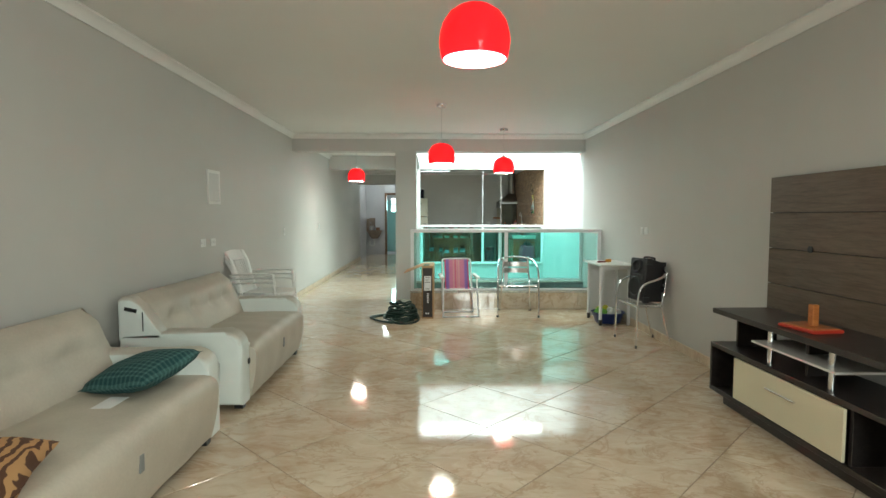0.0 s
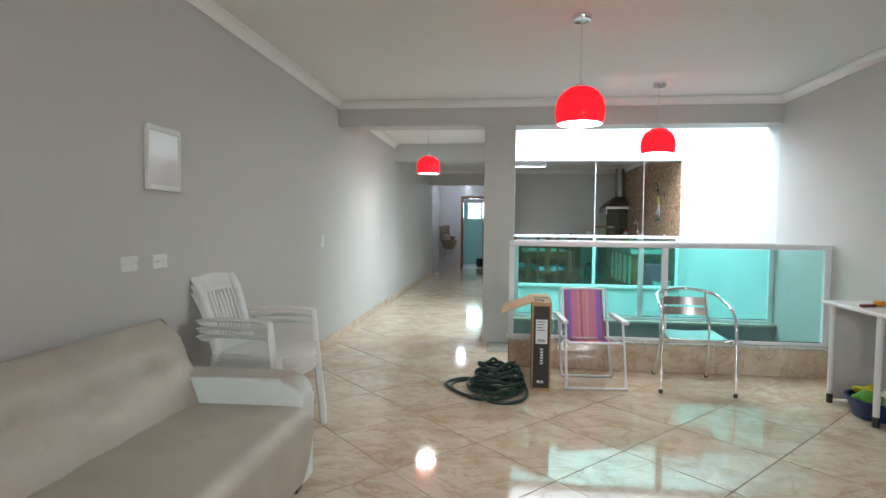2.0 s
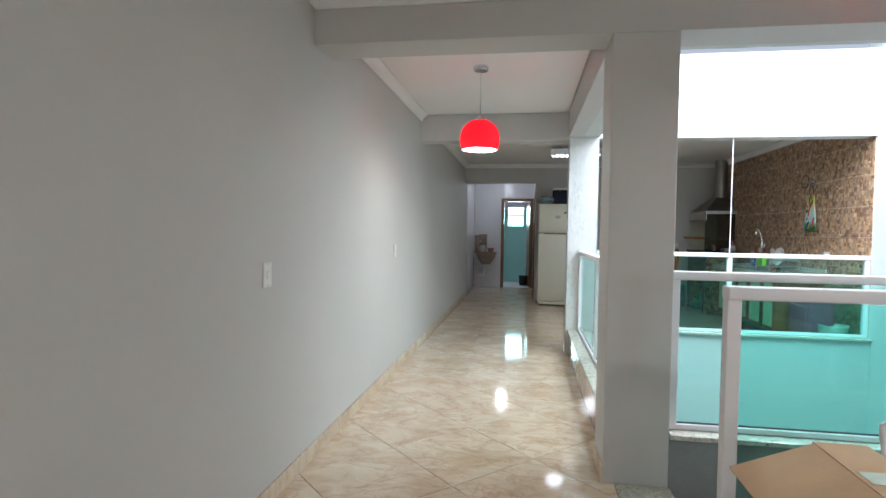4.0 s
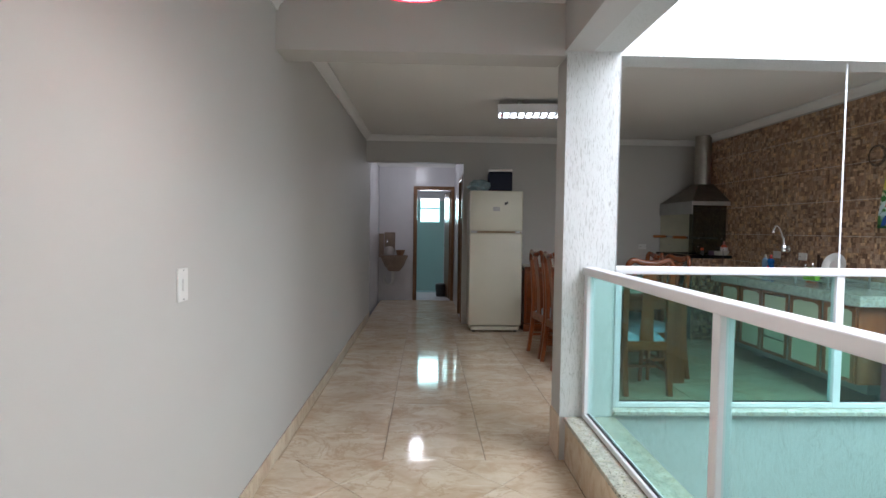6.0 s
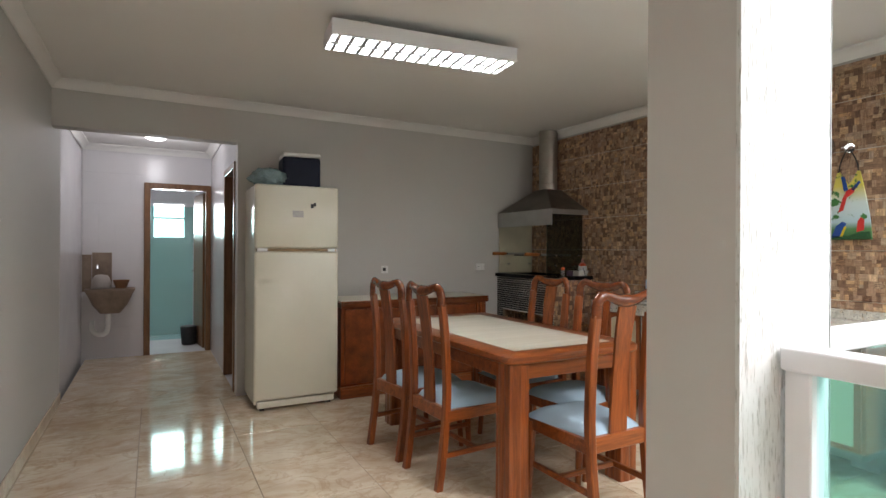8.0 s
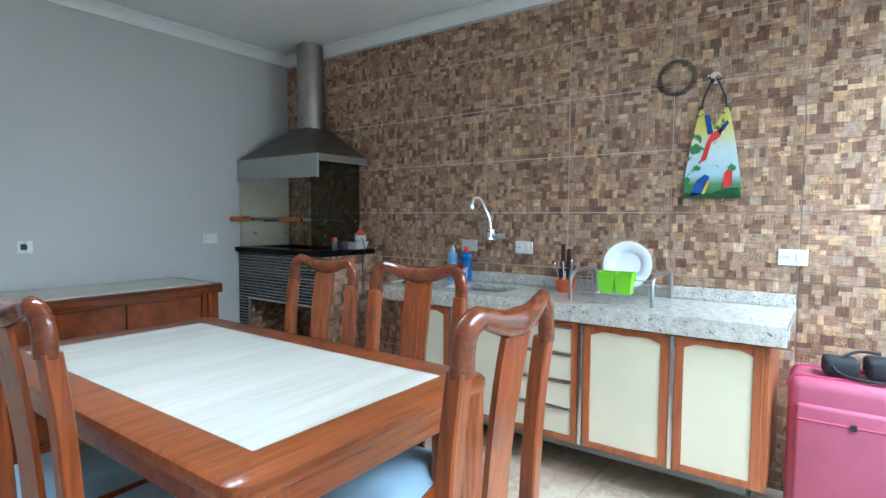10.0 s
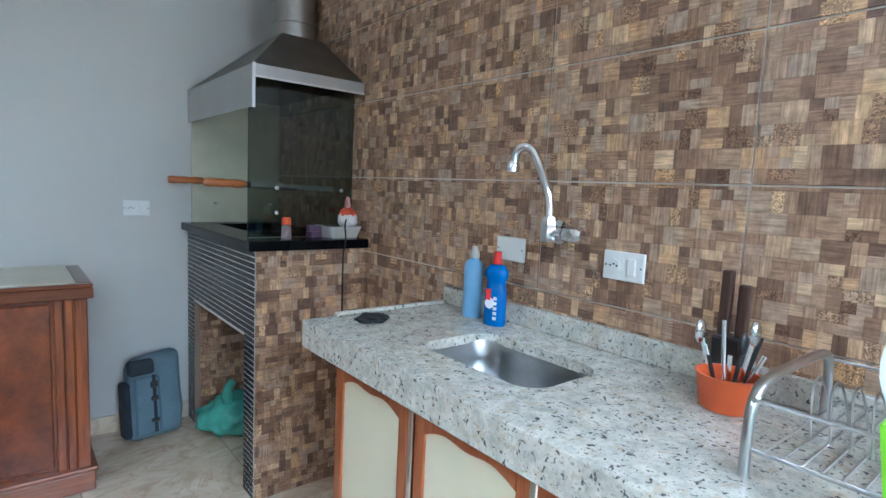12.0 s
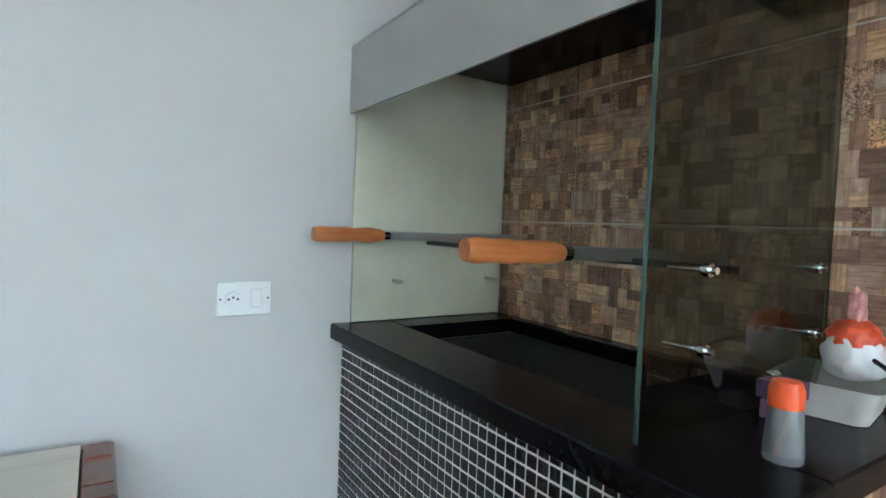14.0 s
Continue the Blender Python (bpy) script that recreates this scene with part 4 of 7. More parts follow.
def beach_chair(m):
    """Folding beach chair; it faces -y."""
    c = thing("beach_chair", m, "folding beach chair with pink and purple striped canvas", "chair")
    bm = bmesh.new()
    for s in (-1, 1):
        x = s * 0.235
        tube(bm, curve_points([(x, -0.26, 0.012), (x * 0.98, -0.2, 0.30), (x * 0.97, -0.14, 0.53)], 4), 0.0105, 8)
        tube(bm, curve_points([(x * 0.86, 0.32, 0.735), (x * 0.86, 0.22, 0.36), (x * 0.86, 0.17, 0.30)], 4), 0.0105, 8)
        tube(bm, curve_points([(x * 0.9, 0.30, 0.53), (x * 0.9, 0.20, 0.25), (x * 0.9, 0.10, 0.02)], 4), 0.0105, 8)
        tube(bm, [(x * 0.86, 0.18, 0.34), (x * 0.86, -0.23, 0.38)], 0.0105, 8)
    tube(bm, curve_points([(-0.235, -0.26, 0.012), (-0.2, -0.275, 0.012), (0.2, -0.275, 0.012), (0.235, -0.26, 0.012)], 4), 0.0105, 8)
    tube(bm, curve_points([(-0.21, 0.10, 0.02), (-0.17, 0.09, 0.012), (0.17, 0.09, 0.012), (0.21, 0.10, 0.02)], 4), 0.0105, 8)
    tube(bm, curve_points([(-0.2, 0.32, 0.735), (-0.16, 0.328, 0.765), (0.16, 0.328, 0.765), (0.2, 0.32, 0.735)], 5), 0.0105, 8)
    tube(bm, [(-0.2, -0.23, 0.38), (0.2, -0.23, 0.38)], 0.0105, 8)
    tube(bm, [(-0.2, 0.2, 0.33), (0.2, 0.2, 0.33)], 0.0105, 8)
    made("frame", bm, WHITE_ALU, c, 60)
    for s in (-1, 1):
        boxes("armrest", WHITE_PLASTIC, (s * 0.24 - 0.025, -0.20, 0.528, s * 0.24 + 0.025, 0.26, 0.56), parent=c, bev=0.01, seg=3, smooth=60)
    P, V, R, Y = (0.80, 0.36, 0.50), (0.42, 0.28, 0.64), (0.78, 0.16, 0.26), (0.87, 0.58, 0.50)
    stripes = striped("striped_canvas", 0, 2.9, [(0.0, R), (0.05, R), (0.07, V), (0.16, V), (0.2, P), (0.34, P), (0.37, Y), (0.41, P), (0.47, R), (0.49, Y), (0.52, P), (0.6, Y), (0.64, P), (0.8, P), (0.84, V), (0.93, V), (0.95, R)])
    bm = bmesh.new()
    path = curve_points([(0, -0.235, 0.395), (0, -0.05, 0.36), (0, 0.12, 0.345), (0, 0.2, 0.36), (0, 0.24, 0.48), (0, 0.28, 0.62), (0, 0.325, 0.765)], 5)
    cols = [[bm.verts.new((x, p.y + 0.006 * math.cos(x * 8), p.z - 0.02 * math.cos(x * 7) * (p.z < 0.4))) for p in path] for x in [-0.17 + 0.034 * i for i in range(11)]]
    for a, b in zip(cols, cols[1:]):
        for q in range(len(path) - 1):
            bm.faces.new((a[q], a[q + 1], b[q + 1], b[q]))
    bmesh.ops.solidify(bm, geom=bm.faces[:], thickness=0.004)
    made("canvas", bm, stripes, c, 60)
    return c


beach_chair(pose(2.575, 8.245, 0, 0, 0, 3.5) @ Matrix.Diagonal((1, 1, 0.955, 1)))

# the open carton and the hose beside it
carton = thing("cardboard_box", pose(2.15, 7.9, 0, 0, 0, -2), "open brown and black cardboard carton standing on end", "box")
boxes("body", CARD, (-0.075, 0, 0, 0.075, 0.008, 0.69), (-0.075, 0.53, 0, 0.075, 0.54, 0.69), (-0.075, 0.008, 0, -0.069, 0.53, 0.69), (0.069, 0.008, 0, 0.075, 0.53, 0.69), (-0.069, 0.008, 0, 0.069, 0.53, 0.006), parent=carton)
boxes("printed_front", PRINT_BLACK, (-0.062, -0.003, 0.02, 0.062, 0, 0.665), (-0.0785, 0.012, 0.02, -0.0755, 0.2, 0.66), parent=carton)
boxes("label", PAPER, (-0.045, -0.006, 0.37, 0.045, -0.0035, 0.56), parent=carton)
pieces("print", PRINT_BLACK, *[(-0.035, -0.0075, 0.54 - 0.022 * k, 0.03 - 0.01 * (k % 3), -0.0062, 0.546 - 0.022 * k) for k in range(4)], *[(-0.03 + 0.006 * k, -0.0075, 0.385, -0.027 + 0.006 * k, -0.0062, 0.405) for k in range(10)], parent=carton)
pieces("wordmark", PAPER, *[(-0.008, -0.0055, 0.21 + 0.022 * k, 0.014, -0.0035, 0.222 + 0.022 * k) for k in range(6)], (-0.03, -0.0055, 0.06, -0.008, -0.0035, 0.08), (0.0, -0.0055, 0.06, 0.018, -0.0035, 0.08), parent=carton)
bm = bmesh.new()
box(bm, (-0.26, 0, -0.003), (0, 0.50, 0.003), pose(-0.072, 0.03, 0.69, 0, -22, 0))
box(bm, (-0.075, 0.0, 0.69), (0.075, 0.54, 0.694))
made("flap", bm, CARD, carton)
pieces("parcel_tape", surface("clear_brown_tape", (0.36, 0.27, 0.18), 0.12, var=0.2, scale=30, bmp=0.03), (-0.055, 0.012, 0.6942, 0.02, 0.20, 0.6950), (-0.06, 0.25, 0.6942, 0.06, 0.33, 0.6950), parent=carton)
rnd = random.Random(4)
bm = bmesh.new()
pts = []
for k in range(150):
    a = k * 0.42
    lay = k / 150
    r = 0.20 - 0.07 * lay + rnd.uniform(-0.035, 0.02)
    pts.append((r * math.cos(a) * 1.1, r * math.sin(a) * 0.85, 0.014 + 0.17 * lay * rnd.uniform(0.75, 1.1)))
tube(bm, curve_points(pts, 3), 0.0105, 6)
tube(bm, curve_points([(0.15, -0.1, 0.013), (0.0, -0.24, 0.012), (-0.22, -0.2, 0.012), (-0.36, -0.02, 0.012), (-0.34, 0.16, 0.012), (-0.2, 0.2, 0.02), (-0.12, 0.1, 0.05)], 8), 0.0105, 8)
tube(bm, curve_points([(0.1, -0.14, 0.05), (-0.05, -0.2, 0.03), (-0.2, -0.08, 0.02), (-0.24, 0.08, 0.03), (-0.14, 0.16, 0.07)], 8), 0.0105, 8)
tube(bm, curve_points([(0.12, -0.12, 0.03), (-0.1, -0.27, 0.013), (-0.3, -0.12, 0.012), (-0.42, 0.1, 0.012), (-0.3, 0.25, 0.012), (-0.1, 0.2, 0.03), (0.04, 0.12, 0.1)], 8), 0.0105, 8)
tube(bm, curve_points([(0.16, 0.02, 0.1), (0.22, -0.16, 0.03), (0.12, -0.3, 0.012), (-0.06, -0.3, 0.012), (-0.14, -0.16, 0.04)], 8), 0.0105, 8)
hose = made("garden_hose", bm, HOSE, None, 70)
hose.matrix_world = pose(1.82, 7.84, 0) @ Matrix.Diagonal((1, 1, 1.25, 1))
tagged(hose, "coiled dark green garden hose on the floor", "hose")

# folding table by the wall
tb = thing("folding_table", pose(4.24, 7.30, 0), "narrow white folding table against the wall", "table")
boxes("top", surface("white_laminate", (0.76, 0.74, 0.72), 0.3, var=0.04), (0, 0, 0.728, 0.42, 0.72, 0.753), parent=tb, bev=0.004)
for y in (0.12, 0.62):
    bm = bmesh.new()
    tube(bm, [(0.035, y, 0.07), (0.035, y, 0.728)], 0.02, 10)
    made("leg", bm, WHITE_ALU, tb, 60)
    bm = bmesh.new()
    tube(bm, [(0.035, y, 0.0), (0.035, y, 0.07)], 0.021, 10)
    made("foot", bm, BLACK_PLASTIC, tb, 60)
    boxes("bracket", WHITE_ALU, (0.05, y - 0.01, 0.69, 0.40, y + 0.01, 0.727), parent=tb)
pieces("back_leg", WHITE_ALU, (0.37, 0.12, 0.0, 0.40, 0.15, 0.69), (0.37, 0.59, 0.0, 0.40, 0.62, 0.69), parent=tb)
boxes("side_board", WHITE_ALU, (0.06, 0.655, 0.02, 0.40, 0.67, 0.69), parent=tb)
YEL = surface("orange_plastic", (0.75, 0.30, 0.02), 0.4, var=0.1)
t1 = boxes("tape_roll", YEL, (-0.03, -0.03, 0, 0.03, 0.03, 0.04), bev=0.012, seg=2)
t1.matrix_world = pose(4.46, 7.72, 0.754, 0, 0, 20)
tagged(t1, "small orange plastic roll on the table", "roll")
t2 = boxes("folding_knife", surface("dark_red_plastic", (0.2, 0.02, 0.03), 0.4), (-0.06, -0.015, 0, 0.06, 0.015, 0.018), bev=0.005)
t2.matrix_world = pose(4.36, 7.68, 0.754, 0, 0, 15)
tagged(t2, "small dark red tool on the table", "tool")

basin = thing("plastic_basin", pose(4.43, 7.62, 0), "round blue plastic basin with green and yellow rags", "basin")
bm = bmesh.new()
lathe(bm, [(0, 0), (0.14, 0), (0.155, 0.01), (0.195, 0.125), (0.208, 0.13), (0.208, 0.138), (0.19, 0.136), (0.148, 0.02), (0, 0.018)], 28)
made("bowl", bm, BLUE_PLASTIC, basin, 50)
for k, col in enumerate(((0.10, 0.30, 0.03), (0.45, 0.42, 0.02), (0.14, 0.36, 0.05), (0.6, 0.62, 0.58))):
    bm = bmesh.new()
    bmesh.ops.create_icosphere(bm, subdivisions=3, radius=0.085)
    for v in bm.verts:
        v.co += v.co.normalized() * 0.05 * noise.noise(v.co * 14 + Vector((k * 3, 0, 0)))
        v.co.z *= 0.7
    a = k * 1.7
    bmesh.ops.translate(bm, verts=bm.verts[:], vec=(0.085 * math.cos(a), 0.085 * math.sin(a), 0.12 + 0.02 * (k % 2)))
    made("rag", bm, surface("rag_cloth", col, 0.9, var=0.3, scale=20, bmp=0.3), basin, 60)

# television panel and stand
tv = thing("tv_wall_unit", pose(4.62, 3.8, 0), "dark brown wood-laminate television panel on the wall", "panel")
for z0 in (0.62, 0.87, 1.12, 1.37):
    boxes("board", PANEL_WOOD, (0, -0.9, z0, 0.045, 0.93, z0 + 0.245), parent=tv, bev=0.002)
boxes("backing", BLACK_WOOD, (0.01, -0.88, 0.63, 0.046, 0.91, 1.60), parent=tv)
bm = bmesh.new()
bmesh.ops.create_cone(bm, cap_ends=True, segments=16, radius1=0.022, radius2=0.02, depth=0.012, matrix=pose(-0.004, 0.50, 1.13, 0, 90, 0))
made("cable_grommet", bm, BLACK_PLASTIC, tv)
rk = thing("tv_stand", pose(4.24, 2.9, 0), "black laminate television stand with a cream drawer", "tv stand")
boxes("body", BLACK_WOOD, (0, 0, 0.40, 0.40, 1.87, 0.43), (0, 0, 0.08, 0.40, 1.87, 0.11), (0, 0, 0.11, 0.40, 0.025, 0.40), (0, 1.845, 0.11, 0.40, 1.87, 0.40), (0.02, 0.56, 0.11, 0.40, 0.585, 0.40), (0.02, 1.52, 0.11, 0.40, 1.545, 0.40), (0.38, 0.025, 0.11, 0.398, 1.845, 0.40), (0.1, 1.0, 0.43, 0.38, 1.02, 0.655), (0.1, 1.70, 0.43, 0.38, 1.72, 0.655), (0.05, 0.1, 0.0, 0.35, 1.77, 0.08), parent=rk, bev=0.002)
boxes("top", BLACK_WOOD, (-0.03, -0.02, 0.655, 0.40, 1.80, 0.69), parent=rk, bev=0.003)
boxes("drawer", CREAM, (-0.018, 0.575, 0.125, 0.0, 1.535, 0.395), parent=rk, bev=0.003)
boxes("handle", ALU, (-0.035, 0.92, 0.30, -0.018, 1.18, 0.312), parent=rk, bev=0.003)
boxes("glass_shelf", surface("white_glass", (0.7, 0.68, 0.65), 0.1, var=0.02, bmp=0), (-0.01, 0.65, 0.545, 0.34, 1.36, 0.557), parent=rk)
bm = bmesh.new()
for y in (0.75, 1.26):
    tube(bm, [(0.05, y, 0.43), (0.05, y, 0.655)], 0.017, 12)
made("chrome_post", bm, CHROME, rk, 50)
tr = thing("red_tray", pose(4.38, 3.95, 0.69, 0, 0, 8), "red-rimmed tray with a wooden block on the stand", "tray")
boxes("tray", surface("red_lacquer", (0.5, 0.04, 0.025), 0.3), (-0.1, -0.13, 0, 0.1, 0.13, 0.02), parent=tr, bev=0.006)
boxes("mat", HANDLE_WOOD, (-0.085, -0.115, 0.02, 0.085, 0.115, 0.025), parent=tr)
boxes("block", HANDLE_WOOD, (-0.02, -0.04, 0.027, 0.02, 0.0, 0.15), parent=tr, bev=0.004)


def plate_switch(m, kind, label, wide=0.075, high=0.118):
    """Wall plate; it faces local -y."""
    s = thing("wall_" + kind, m, label, kind)
    boxes("plate", WHITE_PLASTIC, (-wide / 2, -0.009, -high / 2, wide / 2, 0, high / 2), parent=s, bev=0.003, seg=2)
    flat = wide > high
    n = 0 if kind == "plate" else 2 if flat else 1
    for k in range(n):
        cx = (k - (n - 1) / 2) * 0.05
        if kind == "socket" and k == 0:
            bm = bmesh.new()
            bmesh.ops.create_cone(bm, cap_ends=True, segments=6, radius1=0.019, radius2=0.018, depth=0.004, matrix=pose(cx, -0.011, 0, 90, 0, 0))
            made("outlet", bm, WHITE_PLASTIC, s)
            boxes("holes", BLACK_PLASTIC, *[(cx + dx - 0.0022, -0.0145, dz - 0.0022, cx + dx + 0.0022, -0.0125, dz + 0.0022) for dx, dz in ((-0.0095, 0), (0.0095, 0), (0, 0.004))], parent=s)
        else:
            boxes("rocker", WHITE_PLASTIC, (cx - 0.012, -0.014, -0.022, cx + 0.012, -0.009, 0.022), parent=s, bev=0.002)
    boxes("screw", BLACK_PLASTIC, *[(a - 0.002, -0.0105, b - 0.002, a + 0.002, -0.0085, b + 0.002) for a, b in (((-wide / 2 + 0.008, 0), (wide / 2 - 0.008, 0)) if flat else ((0, -high / 2 + 0.008), (0, high / 2 - 0.008)))], parent=s)
    return s


LEFT, RIGHT = 90, -90
plate_switch(pose(0.0, 6.14, 1.083, 0, 0, LEFT), "switch", "white double light switch on the grey wall", 0.118, 0.075)
plate_switch(pose(0.0, 6.38, 1.08, 0, 0, LEFT), "socket", "white wall socket on the grey wall", 0.118, 0.075)
plate_switch(pose(0.0, 9.0, 1.11, 0, 0, LEFT), "switch", "white light switch on the grey wall")
plate_switch(pose(0.0, 11.48, 1.14, 0, 0, LEFT), "switch", "white light switch on the hall wall")
for y in (7.05, 7.16):
    plate_switch(pose(W, y, 1.17, 0, 0, RIGHT), "switch", "white light switch on the grey wall", 0.08, 0.08)
pb = thing("fuse_panel", pose(0.0, 6.41, 1.63, 0, 0, LEFT), "white framed electrical panel cover on the wall", "panel")
boxes("frame", WHITE_PLASTIC, (-0.145, -0.022, -0.17, -0.13, 0, 0.17), (0.13, -0.022, -0.17, 0.145, 0, 0.17), (-0.13, -0.022, -0.17, 0.13, 0, -0.14), (-0.13, -0.022, 0.14, 0.13, 0, 0.17), parent=pb, bev=0.004)
boxes("door", surface("glossy_white_plastic", (0.76, 0.76, 0.76), 0.1, var=0.03), (-0.13, -0.014, -0.14, 0.13, 0, 0.14), parent=pb)


# ---- kitchen ----
def dining_chair(m):
    """High-backed chair with a splat; it faces +x."""
    c = thing("dining_chair", m, "cherry-stained wooden dining chair with pale blue seat", "chair", "chairs round the table")
    for s in (-1, 1):
        bm = bmesh.new()
        y = s * 0.184
        secs = []
        for px, z in [(q.x, q.y) for q in curve_points([(-0.265, 0.0, 0), (-0.235, 0.22, 0), (-0.215, 0.45, 0), (-0.215, 0.62, 0), (-0.228, 0.85, 0), (-0.248, 1.02, 0)], 3)]:
            secs.append([bm.verts.new(p) for p in ((px - 0.016, y - 0.022, z), (px + 0.016, y - 0.022, z), (px + 0.020, y - 0.016, z), (px + 0.020, y + 0.016, z), (px + 0.016, y + 0.022, z), (px - 0.016, y + 0.022, z), (px - 0.020, y + 0.016, z), (px - 0.020, y - 0.016, z))])
        for a, b in zip(secs, secs[1:]):
            for k in range(8):
                bm.faces.new((a[k], a[(k + 1) % 8], b[(k + 1) % 8], b[k]))
        bm.faces.new(secs[0]); bm.faces.new(secs[-1][::-1])
        made("back_leg", bm, CHERRY, c, 30)
        bm = bmesh.new()
        tube(bm, curve_points([(0.215, s * 0.205, 0.0), (0.20, s * 0.20, 0.2), (0.195, s * 0.20, 0.42)], 3), [0.017, 0.018, 0.019, 0.021, 0.022, 0.023, 0.024], 8)
        made("front_leg", bm, CHERRY, c, 50)
        boxes("side_rail", CHERRY_X, (-0.22, s * 0.195 - 0.014, 0.37, 0.21, s * 0.195 + 0.014, 0.435), parent=c, bev=0.004)
        boxes("side_stretcher", CHERRY_X, (-0.24, s * 0.19 - 0.011, 0.17, 0.20, s * 0.19 + 0.011, 0.20), parent=c, bev=0.004)
    boxes("front_rail", CHERRY_X, (0.182, -0.2, 0.37, 0.21, 0.2, 0.435), parent=c, bev=0.004)
    boxes("back_rail", CHERRY_X, (-0.232, -0.185, 0.37, -0.2, 0.185, 0.445), parent=c, bev=0.004)
    boxes("cross_stretcher", CHERRY_X, (-0.02, -0.19, 0.172, 0.005, 0.19, 0.198), parent=c, bev=0.004)
    bm = bmesh.new()
    half = [(0.184, 1.01), (0.184, 1.05), (0.177, 1.086), (0.152, 1.11), (0.122, 1.11), (0.085, 1.098), (0.045, 1.089), (0.0, 1.086)]
    line = [(-0.251, y, z) for y, z in half] + [(-0.251, -y, z) for y, z in half[-2::-1]]
    pts = curve_points(line, 3)
    tube(bm, pts, [0.022 + 0.011 * max(0, 1 - abs(q.y) / 0.12) + 0.003 * (abs(q.y) > 0.14) for q in pts], 12)
    for v in bm.verts:
        v.co.x = -0.251 + (v.co.x + 0.251) * 0.82 - 0.02 * (1 - (v.co.y / 0.2) ** 2)
    made("crest_rail", bm, DARK_CHERRY, c, 60)
    bm = bmesh.new()
    secs = []
    for k in range(13):
        v = k / 12
        z = 0.43 + 0.63 * v
        hw = 0.052 + 0.004 * math.cos(v * 2 * math.pi)
        x = -0.213 - 0.056 * v ** 2.2
        secs.append([bm.verts.new(p) for p in ((x - 0.007, -hw, z), (x + 0.007, -hw, z), (x + 0.007, hw, z), (x - 0.007, hw, z))])
    for a, b in zip(secs, secs[1:]):
        for k in range(4):
            bm.faces.new((a[k], a[(k + 1) % 4], b[(k + 1) % 4], b[k]))
    bm.faces.new(secs[0]); bm.faces.new(secs[-1][::-1])
    for q in (-0.03, -0.01, 0.01, 0.03):
        tube(bm, [(-0.213 - 0.056 * v ** 2.2 + 0.006, q, 0.45 + 0.60 * v) for v in [k / 8 for k in range(9)]], 0.0075, 6, 0.004)
    made("splat", bm, CHERRY, c, 40)
    bm = bmesh.new()
    rows = []
    n = 12
    for i in range(n + 1):
        row = []
        for j in range(n + 1):
            u, v = i / n * 2 - 1, j / n * 2 - 1
            h = ((1 - u ** 4) * (1 - v ** 4)) ** 0.5
            row.append(bm.verts.new((0.008 + u * 0.222, v * (0.20 + 0.022 * u), 0.436 + 0.06 * h)))
        rows.append(row)
    for i in range(n):
        for j in range(n):
            bm.faces.new((rows[i][j], rows[i + 1][j], rows[i + 1][j + 1], rows[i][j + 1]))
    bm.faces.new([rows[i][0] for i in range(n + 1)] + [rows[n][j] for j in range(1, n + 1)] + [rows[i][n] for i in range(n - 1, -1, -1)] + [rows[0][j] for j in range(n - 1, 0, -1)])
    made("seat", bm, BLUE_CLOTH, c, 70)
    return c


ch = dining_chair(pose(2.293, 15.33, 0, 0, 0, 8))
copy_thing(ch, pose(2.333, 14.835, 0, 0, 0, 4))
copy_thing(ch, pose(2.68, 14.13, 0, 0, 0, 91))
copy_thing(ch, pose(2.982, 14.54, 0, 0, 0, 187))
copy_thing(ch, pose(2.99, 15.10, 0, 0, 0, 180))

tab = thing("dining_table", pose(2.25, 14.215, 0), "cherry wood dining table with a cream stone top", "table")
TX, TY, TF = 0.945, 1.68, 0.125
bm = bmesh.new()
rim = [[bm.verts.new(p) for p in rounded(d, d, TX - d, TY - d, max(0.004, 0.07 - d), z)] for d, z in ((0.014, 0.742), (0.003, 0.75), (0.0, 0.765), (0.003, 0.782), (0.014, 0.79))]
n = len(rim[0])
for a, b in zip(rim, rim[1:]):
    for k in range(n):
        bm.faces.new((a[k], a[(k + 1) % n], b[(k + 1) % n], b[k]))
for ring, z in ((rim[-1], 0.79), (rim[0], 0.742)):
    hole = [bm.verts.new(p) for p in rounded(TF, TF, TX - TF, TY - TF, 0.003, z)]
    for k in range(n):
        bm.faces.new((ring[k], ring[(k + 1) % n], hole[(k + 1) % n], hole[k]))
made("top_frame", bm, CHERRY_X, tab, 40)
boxes("stone_inlay", TABLE_STONE, (TF - 0.003, TF - 0.003, 0.75, TX - TF + 0.003, TY - TF + 0.003, 0.7895), parent=tab)
boxes("apron", CHERRY_X, (0.06, 0.05, 0.655, TX - 0.06, 0.075, 0.746), (0.06, TY - 0.075, 0.655, TX - 0.06, TY - 0.05, 0.746), (0.05, 0.06, 0.655, 0.075, TY - 0.06, 0.746), (TX - 0.075, 0.06, 0.655, TX - 0.05, TY - 0.06, 0.746), parent=tab, bev=0.003)
for x in (0.085, TX - 0.085):
    for y in (0.085, TY - 0.085):
        bm = bmesh.new()
        pr = []
        for k in range(32):
            a = 2 * math.pi * k / 32
            sq = 0.066 / max(abs(math.cos(a)), abs(math.sin(a))) ** 0.75
            pr.append((x + math.cos(a) * (sq - 0.0045 * (k % 4 == 1)), y + math.sin(a) * (sq - 0.0045 * (k % 4 == 1))))
        lo, hi = [bm.verts.new((u, v, 0)) for u, v in pr], [bm.verts.new((u, v, 0.746)) for u, v in pr]
        for k in range(32):
            bm.faces.new((lo[k], lo[(k + 1) % 32], hi[(k + 1) % 32], hi[k]))
        bm.faces.new(lo[::-1]); bm.faces.new(hi)
        made("leg", bm, CHERRY, tab, 25)

